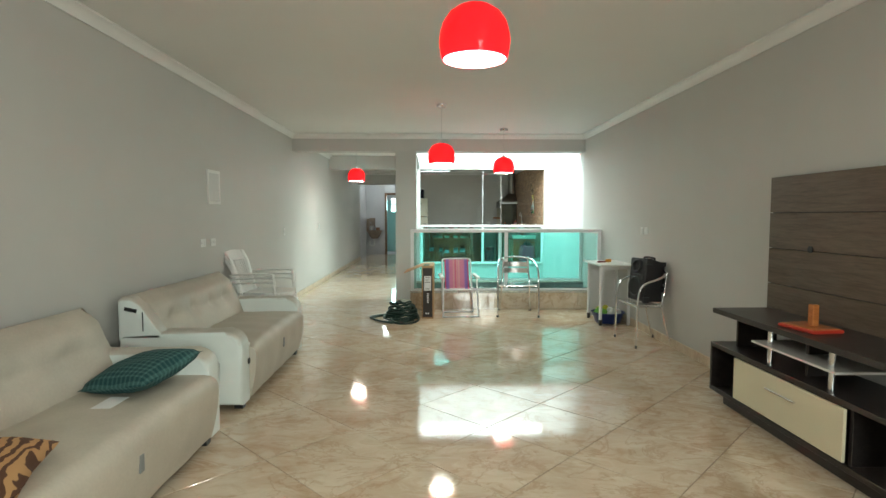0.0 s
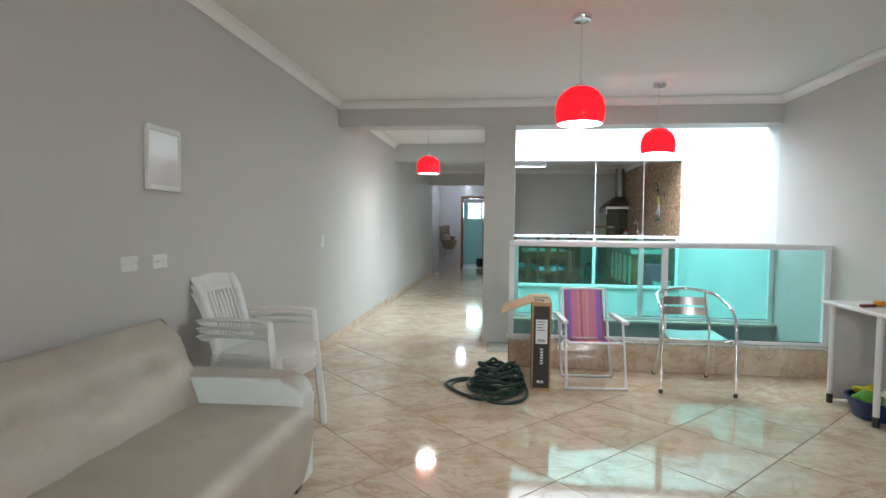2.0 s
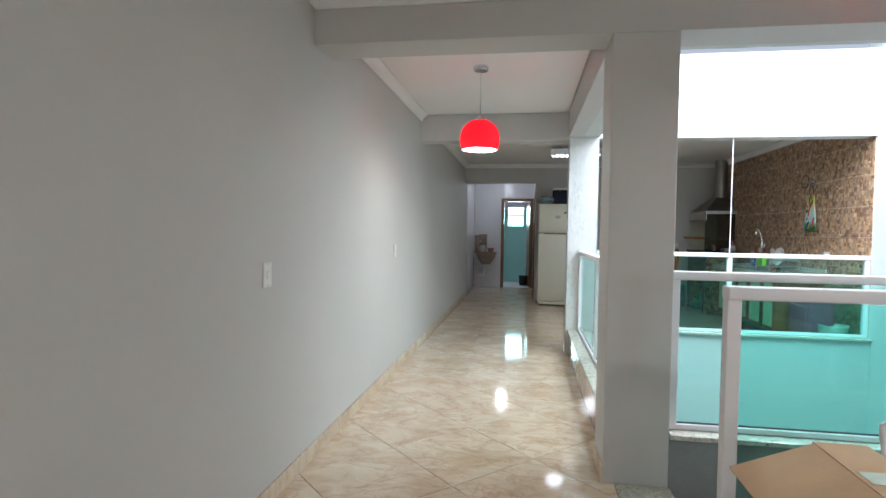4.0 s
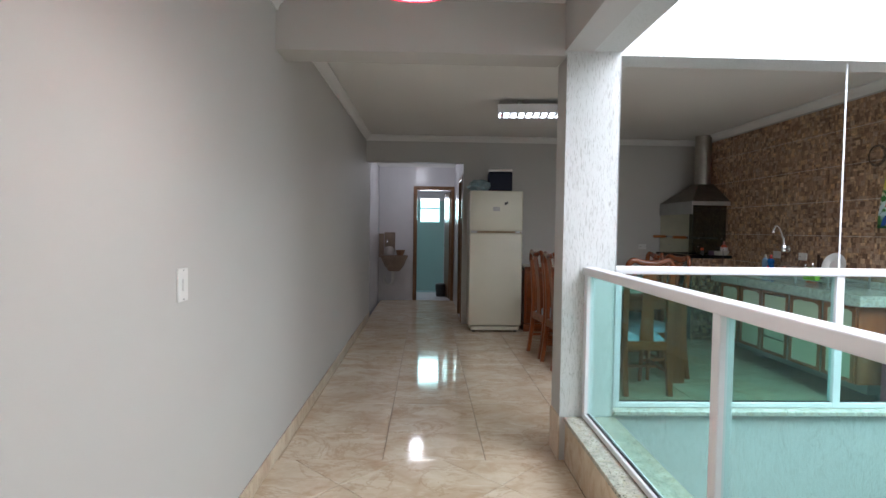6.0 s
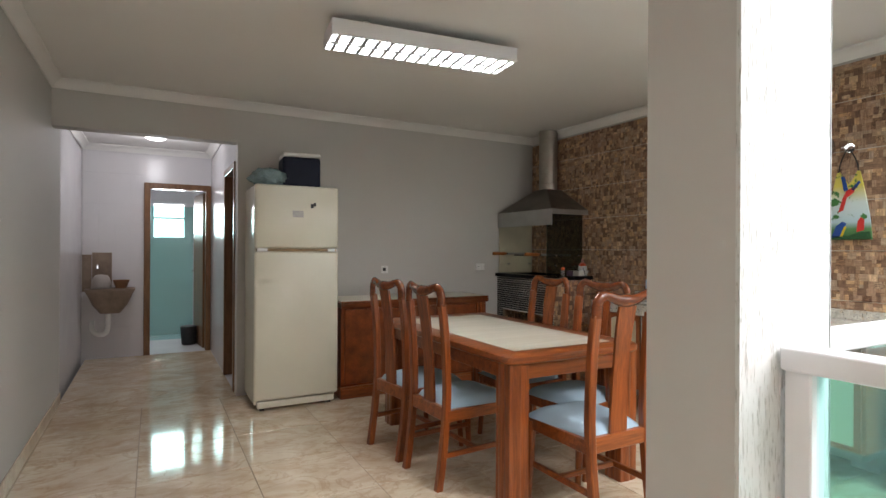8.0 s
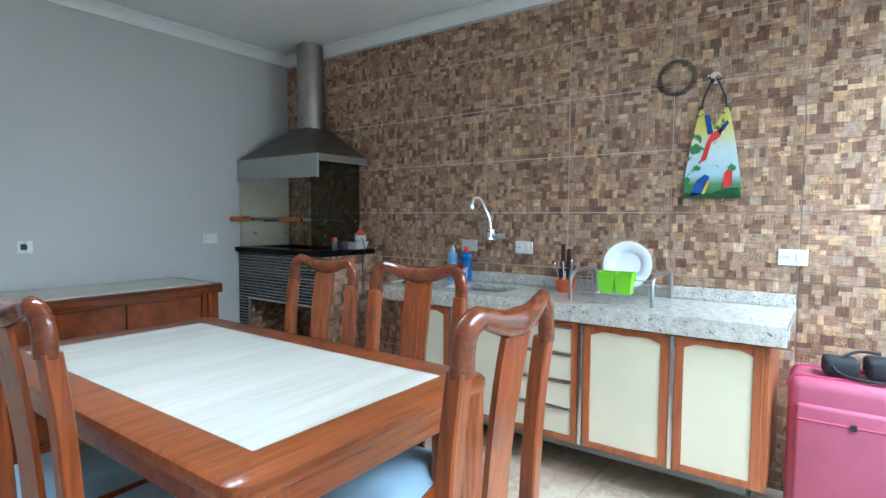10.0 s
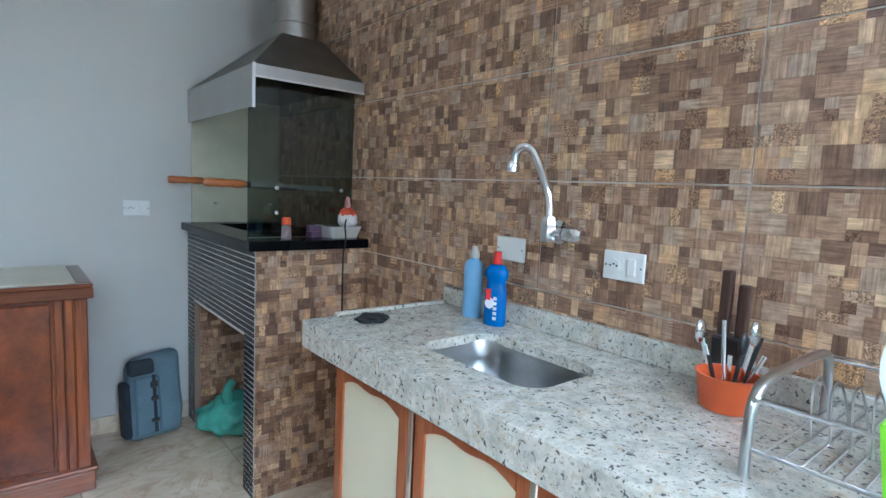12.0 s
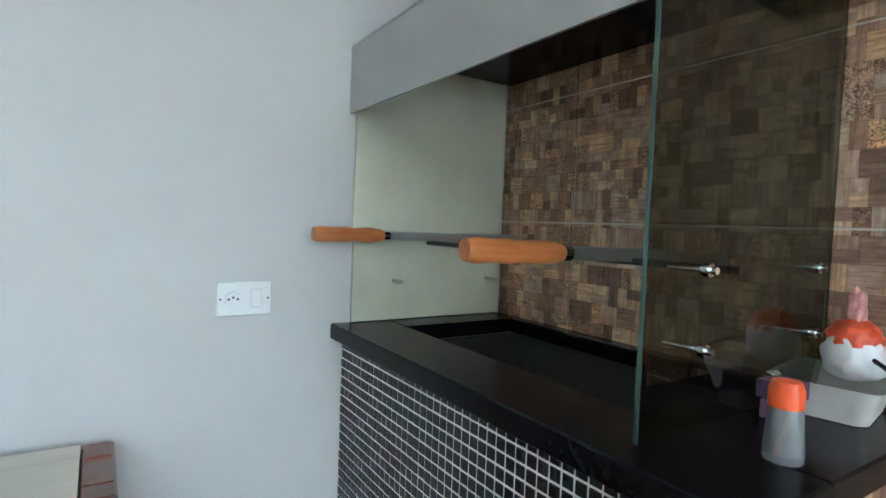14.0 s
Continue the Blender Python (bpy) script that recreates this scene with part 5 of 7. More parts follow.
sb = thing("sideboard", pose(2.16, 16.60, 0), "cherry wood sideboard with a cream stone top", "sideboard")
boxes("body", CHERRY, (0, 0.02, 0.06, 1.50, 0.52, 0.80), parent=sb, bev=0.003)
boxes("plinth", CHERRY_X, (-0.01, -0.012, 0.0, 1.52, 0.51, 0.085), (-0.015, -0.02, 0.085, 1.528, 0.515, 0.105), parent=sb, bev=0.007, seg=2)
for k in range(3):
    boxes("door", BURL, (0.03 + 0.455 * k, 0.003, 0.125, 0.475 + 0.455 * k, 0.02, 0.785), parent=sb, bev=0.004)
boxes("corner_post", CHERRY, (1.396, 0.002, 0.06, 1.426, 0.02, 0.80), (1.43, -0.002, 0.06, 1.458, 0.02, 0.80), (1.462, 0.0, 0.06, 1.505, 0.02, 0.80), (1.502, 0.1, 0.06, 1.512, 0.14, 0.80), parent=sb, bev=0.003)
boxes("top_frame", DARK_CHERRY, (-0.01, -0.02, 0.80, 1.525, 0.52, 0.845), (-0.01, -0.02, 0.845, 1.525, 0.02, 0.86), (1.47, 0.02, 0.845, 1.525, 0.52, 0.86), parent=sb, bev=0.006, seg=2)
boxes("stone_inlay", TABLE_STONE, (-0.005, 0.021, 0.8455, 1.469, 0.51, 0.864), parent=sb)

fr = thing("refrigerator", pose(1.415, 16.55, 0), "old cream two-door refrigerator", "refrigerator")
boxes("cabinet", FRIDGE, (0.01, 0.06, 0.04, 0.685, 0.57, 1.84), parent=fr, bev=0.01, seg=2)
for z0, z1 in ((0.085, 1.30), (1.325, 1.85)):
    boxes("door", FRIDGE, (0, -0.01, z0, 0.695, 0.06, z1), parent=fr, bev=0.022, seg=3, smooth=60)
boxes("gap_seal", surface("rusty_seal", (0.30, 0.2, 0.1), 0.7, var=0.4, scale=20), (0.02, 0.0, 1.302, 0.675, 0.058, 1.323), parent=fr)
pieces("hinge", STEEL, (0.02, -0.013, 1.30, 0.10, 0.0, 1.326), (0.60, -0.013, 1.30, 0.66, 0.0, 1.326), parent=fr)
boxes("kick_plate", FRIDGE, (0.03, 0.01, 0.02, 0.665, 0.06, 0.075), parent=fr, bev=0.008, seg=2)
pieces("foot", BLACK_PLASTIC, (0.05, 0.03, 0, 0.09, 0.07, 0.04), (0.60, 0.03, 0, 0.64, 0.07, 0.04), (0.05, 0.5, 0, 0.09, 0.54, 0.04), (0.60, 0.5, 0, 0.64, 0.54, 0.04), parent=fr)
boxes("magnet_card", surface("grey_card", (0.42, 0.40, 0.38), 0.6, var=0.2, scale=40), (0.30, -0.013, 1.585, 0.39, -0.01, 1.64), parent=fr)
boxes("magnet", BLACK_PLASTIC, (0.45, -0.018, 1.665, 0.475, -0.01, 1.70), (0.475, -0.018, 1.68, 0.495, -0.01, 1.71), parent=fr, bev=0.003)

cool = thing("cool_box", pose(1.83, 16.80, 1.85, 0, 0, -4), "navy blue cool box with a white lid on the refrigerator", "cool box")
boxes("body", NAVY, (-0.16, -0.14, 0, 0.16, 0.14, 0.26), parent=cool, bev=0.02, seg=2)
boxes("lid", WHITE_PLASTIC, (-0.155, -0.14, 0.26, 0.16, 0.14, 0.295), parent=cool, bev=0.012, seg=2)


def crumpled(name, m, sx, sy, sz, mat, label, category, seed=0, amp=0.22):
    bm = bmesh.new()
    bmesh.ops.create_icosphere(bm, subdivisions=4, radius=1)
    for v in bm.verts:
        d = noise.noise(v.co * 2.2 + Vector((seed, 0, 0))) * amp + noise.noise(v.co * 6 + Vector((0, seed, 0))) * amp * 0.4
        v.co *= 1 + d
        v.co = Vector((v.co.x * sx, v.co.y * sy, max(-0.75, v.co.z) * sz + 0.75 * sz))
    ob = made(name, bm, mat, None, 70)
    ob.matrix_world = m
    return tagged(ob, label, category)


FILM = surface("blue_tinted_plastic_film", (0.42, 0.60, 0.65), 0.2, var=0.25, scale=12, bmp=0.1)
FILM.node_tree.nodes["Principled BSDF"].inputs["Transmission Weight"].default_value = 0.5
crumpled("plastic_bag", pose(1.55, 16.72, 1.85), 0.15, 0.12, 0.085, FILM, "clear bluish plastic bag on the refrigerator", "bag", 3, 0.4)
plate_switch(pose(2.78, YE, 1.115), "socket", "white socket with a black plug on the grey wall", 0.075, 0.075)
tagged(boxes("plug", BLACK_PLASTIC, (2.755, YE - 0.03, 1.10, 2.785, YE - 0.0145, 1.135), bev=0.004), "small black plug in the wall socket", "plug")
plate_switch(pose(3.93, YE, 1.13), "socket", "white socket and switch plate on the grey wall", 0.118, 0.075)

# mirror-louvre fluorescent fitting
fl = thing("ceiling_light", pose(2.13, 14.95, H - 0.06, 0, 0, -6) @ Matrix.Diagonal((0.94, 1, 1, 1)), "long fluorescent ceiling light with a mirrored louvre", "lamp")
boxes("housing", WHITE_ALU, (-0.61, -0.135, -0.025, 0.61, 0.135, 0.0), (-0.61, -0.135, -0.085, 0.61, -0.128, -0.025), (-0.61, 0.128, -0.085, 0.61, 0.135, -0.025), (-0.61, -0.128, -0.085, -0.603, 0.128, -0.025), (0.603, -0.128, -0.085, 0.61, 0.128, -0.025), parent=fl)
pieces("stand_off", STEEL, (-0.4, -0.02, 0.0, -0.36, 0.02, 0.06), (0.36, -0.02, 0.0, 0.4, 0.02, 0.06), parent=fl)
boxes("reflector", CHROME, (-0.60, -0.127, -0.032, 0.60, 0.127, -0.026), parent=fl)
for k in range(15):
    x = -0.56 + 0.08 * k
    bm = bmesh.new()
    vs = [[bm.verts.new((x + dx, y, z)) for dx, z in ((-0.013, -0.084), (0.013, -0.084), (0.003, -0.05), (-0.003, -0.05))] for y in (-0.126, -0.06, 0.0, 0.06, 0.126)]
    for a, b in zip(vs, vs[1:]):
        for q in range(4):
            bm.faces.new((a[q], a[(q + 1) % 4], b[(q + 1) % 4], b[q]))
    made("louvre_blade", bm, ALU, fl)
for y in (-0.126, 0.0, 0.126):
    bm = bmesh.new()
    prism(bm, [(-0.602, -0.0), (0.602, 0.0), (0.602, 0.036), (-0.602, 0.036)], 0.022 if y == 0 else 0.008, pose(0, y * 0.97, -0.0855))
    made("louvre_spine", bm, ALU, fl)
for y in (-0.065, 0.065):
    bm = bmesh.new()
    tube(bm, [(-0.59, y, -0.043), (0.59, y, -0.043)], 0.008, 8)
    made("tube", bm, glowing("fluorescent_tube", (0.9, 1.0, 1.0), 2.0), fl, 60)
lamp("kitchen_light", "AREA", 21, pose(2.13, 14.95, H - 0.094, 0, 0, -6), (0.93, 0.98, 1.0), 1.08, 0.22)

# sink counter
ct = thing("sink_counter", pose(0, 0, 0), "speckled granite counter with a steel sink on cream cabinets", "counter")
CY0, CY1, CX, CZ = 13.46, 15.57, 4.10, 0.887
HX0, HX1, HY0, HY1 = 4.245, 4.50, 14.80, 15.20
boxes("worktop", GRANITE, (CX, CY0, CZ - 0.03, HX0, CY1, CZ), (HX1, CY0, CZ - 0.03, 4.658, CY1, CZ), (HX0, CY0, CZ - 0.03, HX1, HY0, CZ), (HX0, HY1, CZ - 0.03, HX1, CY1, CZ), parent=ct)
boxes("apron", GRANITE, (CX - 0.001, CY0 - 0.001, CZ - 0.082, CX + 0.022, CY1 + 0.001, CZ - 0.0005), (CX + 0.022, CY0 - 0.001, CZ - 0.082, 4.656, CY0 + 0.02, CZ - 0.0305), (CX + 0.022, CY1 - 0.02, CZ - 0.082, 4.656, CY1 + 0.001, CZ - 0.0305), parent=ct, bev=0.002)
boxes("splashback", GRANITE, (4.636, CY0, CZ + 0.001, 4.657, CY1, CZ + 0.062), parent=ct, bev=0.002)
boxes("end_bead", GRANITE, (4.20, CY1 - 0.025, CZ + 0.001, 4.634, CY1 - 0.003, CZ + 0.014), parent=ct, bev=0.004)
bm = bmesh.new()
rings = [[bm.verts.new(p) for p in rounded(HX0 - 0.006 + d, HY0 - 0.006 + d, HX1 + 0.006 - d, HY1 + 0.006 - d, 0.07 - d * 0.3, z)] for d, z in ((0, CZ - 0.004), (0.004, CZ - 0.012), (0.012, CZ - 0.07), (0.02, CZ - 0.13), (0.045, CZ - 0.15))]
for a, b in zip(rings, rings[1:]):
    for k in range(len(a)):
        bm.faces.new((a[k], a[(k + 1) % len(a)], b[(k + 1) % len(b)], b[k]))
bm.faces.new(rings[-1])
lathe(bm, [(0.03, 0.003), (0.034, 0.001), (0.022, -0.004), (0, -0.006)], 16, (4.37, 15.0, CZ - 0.147))
made("sink_bowl", bm, surface("scratched_sink_steel", (0.34, 0.34, 0.335), 0.3, 1.0, var=0.15, scale=9, bmp=0.1), ct, 60)
for (cx, cy, a0) in ((HX1, HY1, 0), (HX0, HY1, 90), (HX0, HY0, 180), (HX1, HY0, 270)):
    bm = bmesh.new()
    r = 0.065
    ox, oy = (-r if a0 in (0, 270) else r), (-r if a0 in (0, 90) else r)
    arc = [(cx + ox + r * math.cos(radians(a0 + 15 * k)), cy + oy + r * math.sin(radians(a0 + 15 * k))) for k in range(7)]
    lo, hi = [bm.verts.new((u, v, CZ - 0.029)) for u, v in [(cx, cy)] + arc], [bm.verts.new((u, v, CZ - 0.0003)) for u, v in [(cx, cy)] + arc]
    n = len(lo)
    bm.faces.new(hi); bm.faces.new(lo[::-1])
    for k in range(n):
        bm.faces.new((lo[k], lo[(k + 1) % n], hi[(k + 1) % n], hi[k]))
    made("sink_corner", bm, GRANITE, ct)
boxes("carcass", CREAM, (4.16, 13.54, 0.23, 4.64, 15.41, 0.74), parent=ct)
boxes("end_panel", ORANGE_WOOD, (4.14, 13.515, 0.20, 4.65, 13.54, 0.803), (4.14, 15.41, 0.20, 4.65, 15.43, 0.803), parent=ct, bev=0.002)
boxes("wall_bracket", CONC, (4.3, 13.6, 0.10, 4.645, 15.35, 0.23), (4.50, 13.6, -0.0, 4.645, 13.75, 0.10), (4.50, 15.2, -0.0, 4.645, 15.35, 0.10), parent=ct)
boxes("top_rail", CHERRY_X, (4.142, 13.54, 0.74, 4.16, 15.41, 0.804), parent=ct)


def front(y0, y1, z0, z1):
    d = boxes("cabinet_door", ORANGE_WOOD, (4.128, y0, z0, 4.15, y0 + 0.035, z1), (4.128, y1 - 0.035, z0, 4.15, y1, z1), (4.128, y0 + 0.035, z0, 4.15, y1 - 0.035, z0 + 0.03), parent=ct, bev=0.002)
    bm = bmesh.new()
    rows = []
    for k in range(17):
        u = abs(k / 8 - 1)
        y = y0 + 0.035 + (y1 - y0 - 0.07) * k / 16
        zl = z1 - 0.03 - 0.016 * u ** 4 + 0.007 * math.sin(u * math.pi) ** 2
        rows.append([bm.verts.new(q) for q in ((4.129, y, zl), (4.149, y, zl), (4.149, y, z1), (4.129, y, z1))])
    for a, b in zip(rows, rows[1:]):
        for k in range(4):
            bm.faces.new((a[k], a[(k + 1) % 4], b[(k + 1) % 4], b[k]))
    bm.faces.new(rows[0]); bm.faces.new(rows[-1][::-1])
    made("scalloped_rail", bm, ORANGE_WOOD, d, 40)
    boxes("panel", CREAM, (4.135, y0 + 0.034, z0 + 0.029, 4.148, y1 - 0.034, z1 - 0.029), parent=d)


for y0, y1 in ((15.065, 15.405), (14.69, 15.035), (13.89, 14.275), (13.535, 13.865)):
    front(y0, y1, 0.205, 0.795)
boxes("drawer_post", ORANGE_WOOD, (4.128, 14.645, 0.205, 4.15, 14.675, 0.795), (4.128, 14.305, 0.205, 4.15, 14.335, 0.795), (4.128, 14.335, 0.205, 4.15, 14.645, 0.23), (4.128, 14.335, 0.775, 4.15, 14.645, 0.795), parent=ct)
for k in range(4):
    z = 0.235 + 0.136 * k
    boxes("drawer", CREAM, (4.134, 14.337, z, 4.15, 14.643, z + 0.118), parent=ct)
    boxes("pull", ALU, (4.122, 14.337, z + 0.118, 4.14, 14.643, z + 0.13), parent=ct, bev=0.002)
for y in (15.05, 14.6825, 14.29, 13.8775):
    boxes("door_profile", ALU, (4.126, y - 0.009, 0.205, 4.146, y + 0.009, 0.795), parent=ct, bev=0.002)

# wall tap with a swan neck
tap = thing("wall_tap", pose(4.662, 15.08, 1.185), "chrome wall tap with a swan-neck spout", "tap")
bm = bmesh.new()
tube(bm, [(0, 0, 0), (-0.014, 0, 0)], 0.034, 18)
tube(bm, [(-0.02, 0, 0), (-0.075, 0, 0)], 0.017, 12)
tube(bm, [(-0.06, 0, -0.026), (-0.06, 0, 0.02), (-0.06, 0, 0.045)], [0.024, 0.024, 0.016], 6)
made("body", bm, CHROME, tap, 50)
bm = bmesh.new()
tube(bm, curve_points([(-0.06, 0, 0.03), (-0.061, 0.004, 0.09), (-0.068, 0.024, 0.15), (-0.077, 0.048, 0.208), (-0.085, 0.066, 0.232), (-0.093, 0.088, 0.235), (-0.098, 0.104, 0.218), (-0.101, 0.109, 0.19)], 5), 0.0128, 12)
tube(bm, [(-0.101, 0.109, 0.195), (-0.102, 0.112, 0.178), (-0.102, 0.113, 0.166)], [0.014, 0.021, 0.021], 14)
made("spout", bm, CHROME, tap, 60)
bm = bmesh.new()
tube(bm, [(-0.06, -0.015, 0), (-0.06, -0.045, 0)], 0.011, 10)
tube(bm, [(-0.06, -0.045, 0.0), (-0.06, -0.06, 0.0), (-0.06, -0.105, 0.0), (-0.06, -0.115, 0.0)], [0.014, 0.023, 0.023, 0.015], 8)
tube(bm, [(-0.085, -0.085, 0.0), (-0.035, -0.085, 0.0)], 0.009, 8)
made("handle", bm, CHROME, tap, 30)
plate_switch(pose(4.66, 15.27, 1.115, 0, 0, RIGHT), "plate", "white blank wall plate on the tiles", 0.118, 0.075)
plate_switch(pose(4.66, 14.87, 1.115, 0, 0, RIGHT), "socket", "white wall socket on the tiles", 0.118, 0.075)
plate_switch(pose(4.66, 13.48, 1.12, 0, 0, RIGHT), "socket", "white double wall socket on the tiles", 0.118, 0.075)


def bottle(name, m, profile, mat, cap_profile, cap_mat, label):
    b = thing(name, m @ Matrix.Diagonal((0.86, 0.84, 0.94, 1)), label, "bottle")
    bm = bmesh.new()
    lathe(bm, profile, 24)
    for v in bm.verts:
        v.co.x *= 0.72
    made("body", bm, mat, b, 45)
    bm = bmesh.new()
    lathe(bm, cap_profile, 16)
    made("cap", bm, cap_mat, b, 45)
    return b


LBLUE = surface("light_blue_plastic", (0.22, 0.42, 0.66), 0.35, var=0.06, bmp=0.01)
DBLUE = surface("bright_blue_plastic", (0.008, 0.12, 0.40), 0.25, var=0.06, bmp=0.01)
RED = surface("red_plastic", (0.62, 0.03, 0.02), 0.35, var=0.08, bmp=0.01)
bottle("detergent_bottle", pose(4.585, 15.36, CZ, 0, 0, 10), [(0, 0), (0.036, 0), (0.04, 0.01), (0.04, 0.17), (0.034, 0.19), (0.018, 0.2), (0.018, 0.21), (0, 0.21)], LBLUE, [(0, 0.205), (0.02, 0.205), (0.019, 0.222), (0.012, 0.23), (0.011, 0.243), (0, 0.244)], surface("grey_plastic_cap", (0.4, 0.38, 0.34), 0.4), "light blue plastic detergent bottle beside the sink")
b2 = bottle("cleaner_bottle", pose(4.575, 15.245, CZ, 0, 0, 14), [(0, 0), (0.04, 0), (0.043, 0.008), (0.043, 0.11), (0.036, 0.13), (0.036, 0.145), (0.046, 0.162), (0.046, 0.178), (0.03, 0.195), (0.016, 0.2), (0, 0.2)], DBLUE, [(0, 0.2), (0.017, 0.2), (0.017, 0.21), (0.014, 0.225), (0.014, 0.24), (0, 0.242)], RED, "bright blue cleaner bottle with a red cap")
boxes("label_band", RED, (-0.0335, 0.002, 0.085, -0.029, 0.02, 0.12), parent=b2)
bm = bmesh.new()
bmesh.ops.create_cone(bm, cap_ends=True, segments=20, radius1=0.018, radius2=0.018, depth=0.003, matrix=pose(-0.0315, 0.006, 0.075, 0, 90, 0))
made("badge", bm, PAPER, b2)
boxes("lettering", PAPER, *[(-0.0312 + 0.0, -0.022, 0.022 + 0.016 * k, -0.0282, -0.009, 0.032 + 0.016 * k) for k in range(5)], parent=b2)
crumpled("scouring_pad", pose(4.27, 15.46, CZ - 0.002), 0.05, 0.04, 0.014, BLACK_CLOTH, "dark crumpled scouring pad on the counter", "pad", 7, 0.3)

# dish rack and what stands in it
rack = thing("dish_rack", pose(4.24, 13.95, CZ), "chrome wire dish rack on the counter", "dish rack")
bm = bmesh.new()
for y in (0.05, 0.45):
    tube(bm, curve_points([(0.02, y, 0.0), (0.02, y, 0.08), (0.032, y, 0.118), (0.07, y, 0.138), (0.20, y, 0.142), (0.33, y, 0.138), (0.368, y, 0.118), (0.38, y, 0.08), (0.38, y, 0.0)], 5), 0.0085, 10)
for x in (0.02, 0.38):
    tube(bm, [(x, 0.05, 0.045), (x, 0.45, 0.045)], 0.0035, 6)
    tube(bm, [(x, 0.05, 0.12), (x, 0.45, 0.12)], 0.003, 6)
for k in range(16):
    y = 0.075 + 0.0235 * k
    tube(bm, [(0.02, y, 0.045), (0.38, y, 0.045)], 0.002, 5)
for k in range(10):
    y = 0.17 + 0.026 * k
    tube(bm, curve_points([(0.14, y, 0.045), (0.16, y + 0.01, 0.11), (0.19, y + 0.012, 0.13), (0.22, y + 0.01, 0.11), (0.24, y, 0.045)], 3), 0.002, 5)
made("wire_frame", bm, STEEL, rack, 60)
bm = bmesh.new()
lathe(bm, [(0, 0.0), (0.066, 0.0), (0.075, 0.012), (0.118, 0.024), (0.120, 0.028), (0.116, 0.029), (0.082, 0.020), (0.072, 0.014), (0.064, 0.006), (0, 0.005)], 36)
plate = made("plate", bm, surface("white_porcelain", (0.78, 0.78, 0.77), 0.15, var=0.02, bmp=0), None, 40)
plate.matrix_world = pose(4.46, 14.175, CZ + 0.172, 0, -78, 8)
tagged(plate, "white porcelain dinner plate upright in the rack", "plate")
cup = thing("cutlery_cup", pose(4.515, 14.535, CZ + 0.001), "orange plastic cup full of cutlery", "cup")
bm = bmesh.new()
lathe(bm, [(0, 0), (0.045, 0), (0.049, 0.004), (0.059, 0.067), (0.062, 0.07), (0.056, 0.07), (0.046, 0.006), (0, 0.005)], 24)
made("cup", bm, surface("orange_plastic_cup", (0.72, 0.13, 0.03), 0.4, var=0.08), cup, 45)
rnd = random.Random(8)
for k in range(9):
    a, r = k * 0.7, 0.03
    bm = bmesh.new()
    top_p = Vector((r * math.cos(a) * 1.9, r * math.sin(a) * 1.9, rnd.uniform(0.105, 0.165)))
    tube(bm, [(r * math.cos(a) * 0.6, r * math.sin(a) * 0.6, 0.01), tuple(top_p)], 0.0045, 6, 0.002)
    if k % 3 == 0:
        bmesh.ops.create_uvsphere(bm, u_segments=10, v_segments=6, radius=0.017, matrix=Matrix.Translation(top_p) @ Matrix.Diagonal((1, 0.5, 1.5, 1)))
    made("cutlery", bm, CHROME if k % 4 else BLACK_PLASTIC, cup, 60)
gr = thing("cutlery_holder", pose(4.232, 14.16, CZ + 0.055, 0, 0, 0), "lime green plastic cutlery holder hooked on the rack", "holder")
LIME = surface("lime_plastic", (0.25, 0.62, 0.02), 0.35, var=0.08)
for y in (-0.041, 0.041):
    bm = bmesh.new()
    lo = [(-0.03, y - 0.042), (0.03, y - 0.042), (0.03, y + 0.042), (-0.03, y + 0.042)]
    v0 = [bm.verts.new((u * 0.7, y + (v - y) * 0.72, 0)) for u, v in lo]
    v1 = [bm.verts.new((u, v, 0.10)) for u, v in lo]
    v2 = [bm.verts.new((u * 0.9, y + (v - y) * 0.94, 0.10)) for u, v in lo]
    v3 = [bm.verts.new((u * 0.62, y + (v - y) * 0.64, 0.006)) for u, v in lo]
    for a, b in ((v0, v1), (v1, v2), (v2, v3)):
        for k in range(4):
            bm.faces.new((a[k], a[(k + 1) % 4], b[(k + 1) % 4], b[k]))
    bm.faces.new(v0); bm.faces.new(v3)
    made("compartment", bm, LIME, gr)
boxes("back_strip", LIME, (0.0245, -0.086, 0.06, 0.0275, 0.086, 0.105), parent=gr)
kn = thing("knife_block", pose(4.612, 14.575, CZ), "two dark brown knife handles in a holder against the tiles", "knife block")
boxes("block", BLACK_WOOD, (-0.018, -0.036, 0, 0.018, 0.036, 0.12), parent=kn, bev=0.004)
pieces("knife_handle", wood("dark_brown_handle_wood", (0.03, 0.014, 0.009), (0.08, 0.04, 0.026), rough=0.4), (-0.009, -0.03, 0.121, 0.009, -0.006, 0.235), (-0.009, 0.006, 0.121, 0.009, 0.03, 0.262), parent=kn, bev=0.005, seg=2)

# hanging cloth bag, hooks and wire on the tiles
hang = thing("hanging_cloth", pose(4.655, 13.83, 1.40), "painted cloth bag with bright tropical colours hanging on the tiles", "cloth")
m, t, p = nodes_of("tropical_print")
sepn = t.nodes.new("ShaderNodeSeparateXYZ")
t.links.new(t.nodes.new("ShaderNodeTexCoord").outputs["Object"], sepn.inputs[0])
base = ramp(t, mul(t, sepn.outputs[2], 2.3), (0.0, (0.03, 0.10, 0.03)), (0.16, (0.10, 0.25, 0.09)), (0.26, (0.45, 0.62, 0.66)), (0.55, (0.62, 0.72, 0.70)), (0.8, (0.72, 0.62, 0.12)), (1.0, (0.62, 0.55, 0.1)))
base = mixed(t, ramp(t, noise_tex(t, place(t, local=True), 14, 3), (0.58, (0, 0, 0)), (0.62, (1, 1, 1))), base, (0.05, 0.2, 0.05))
t.links.new(base, p.inputs["Base Color"])
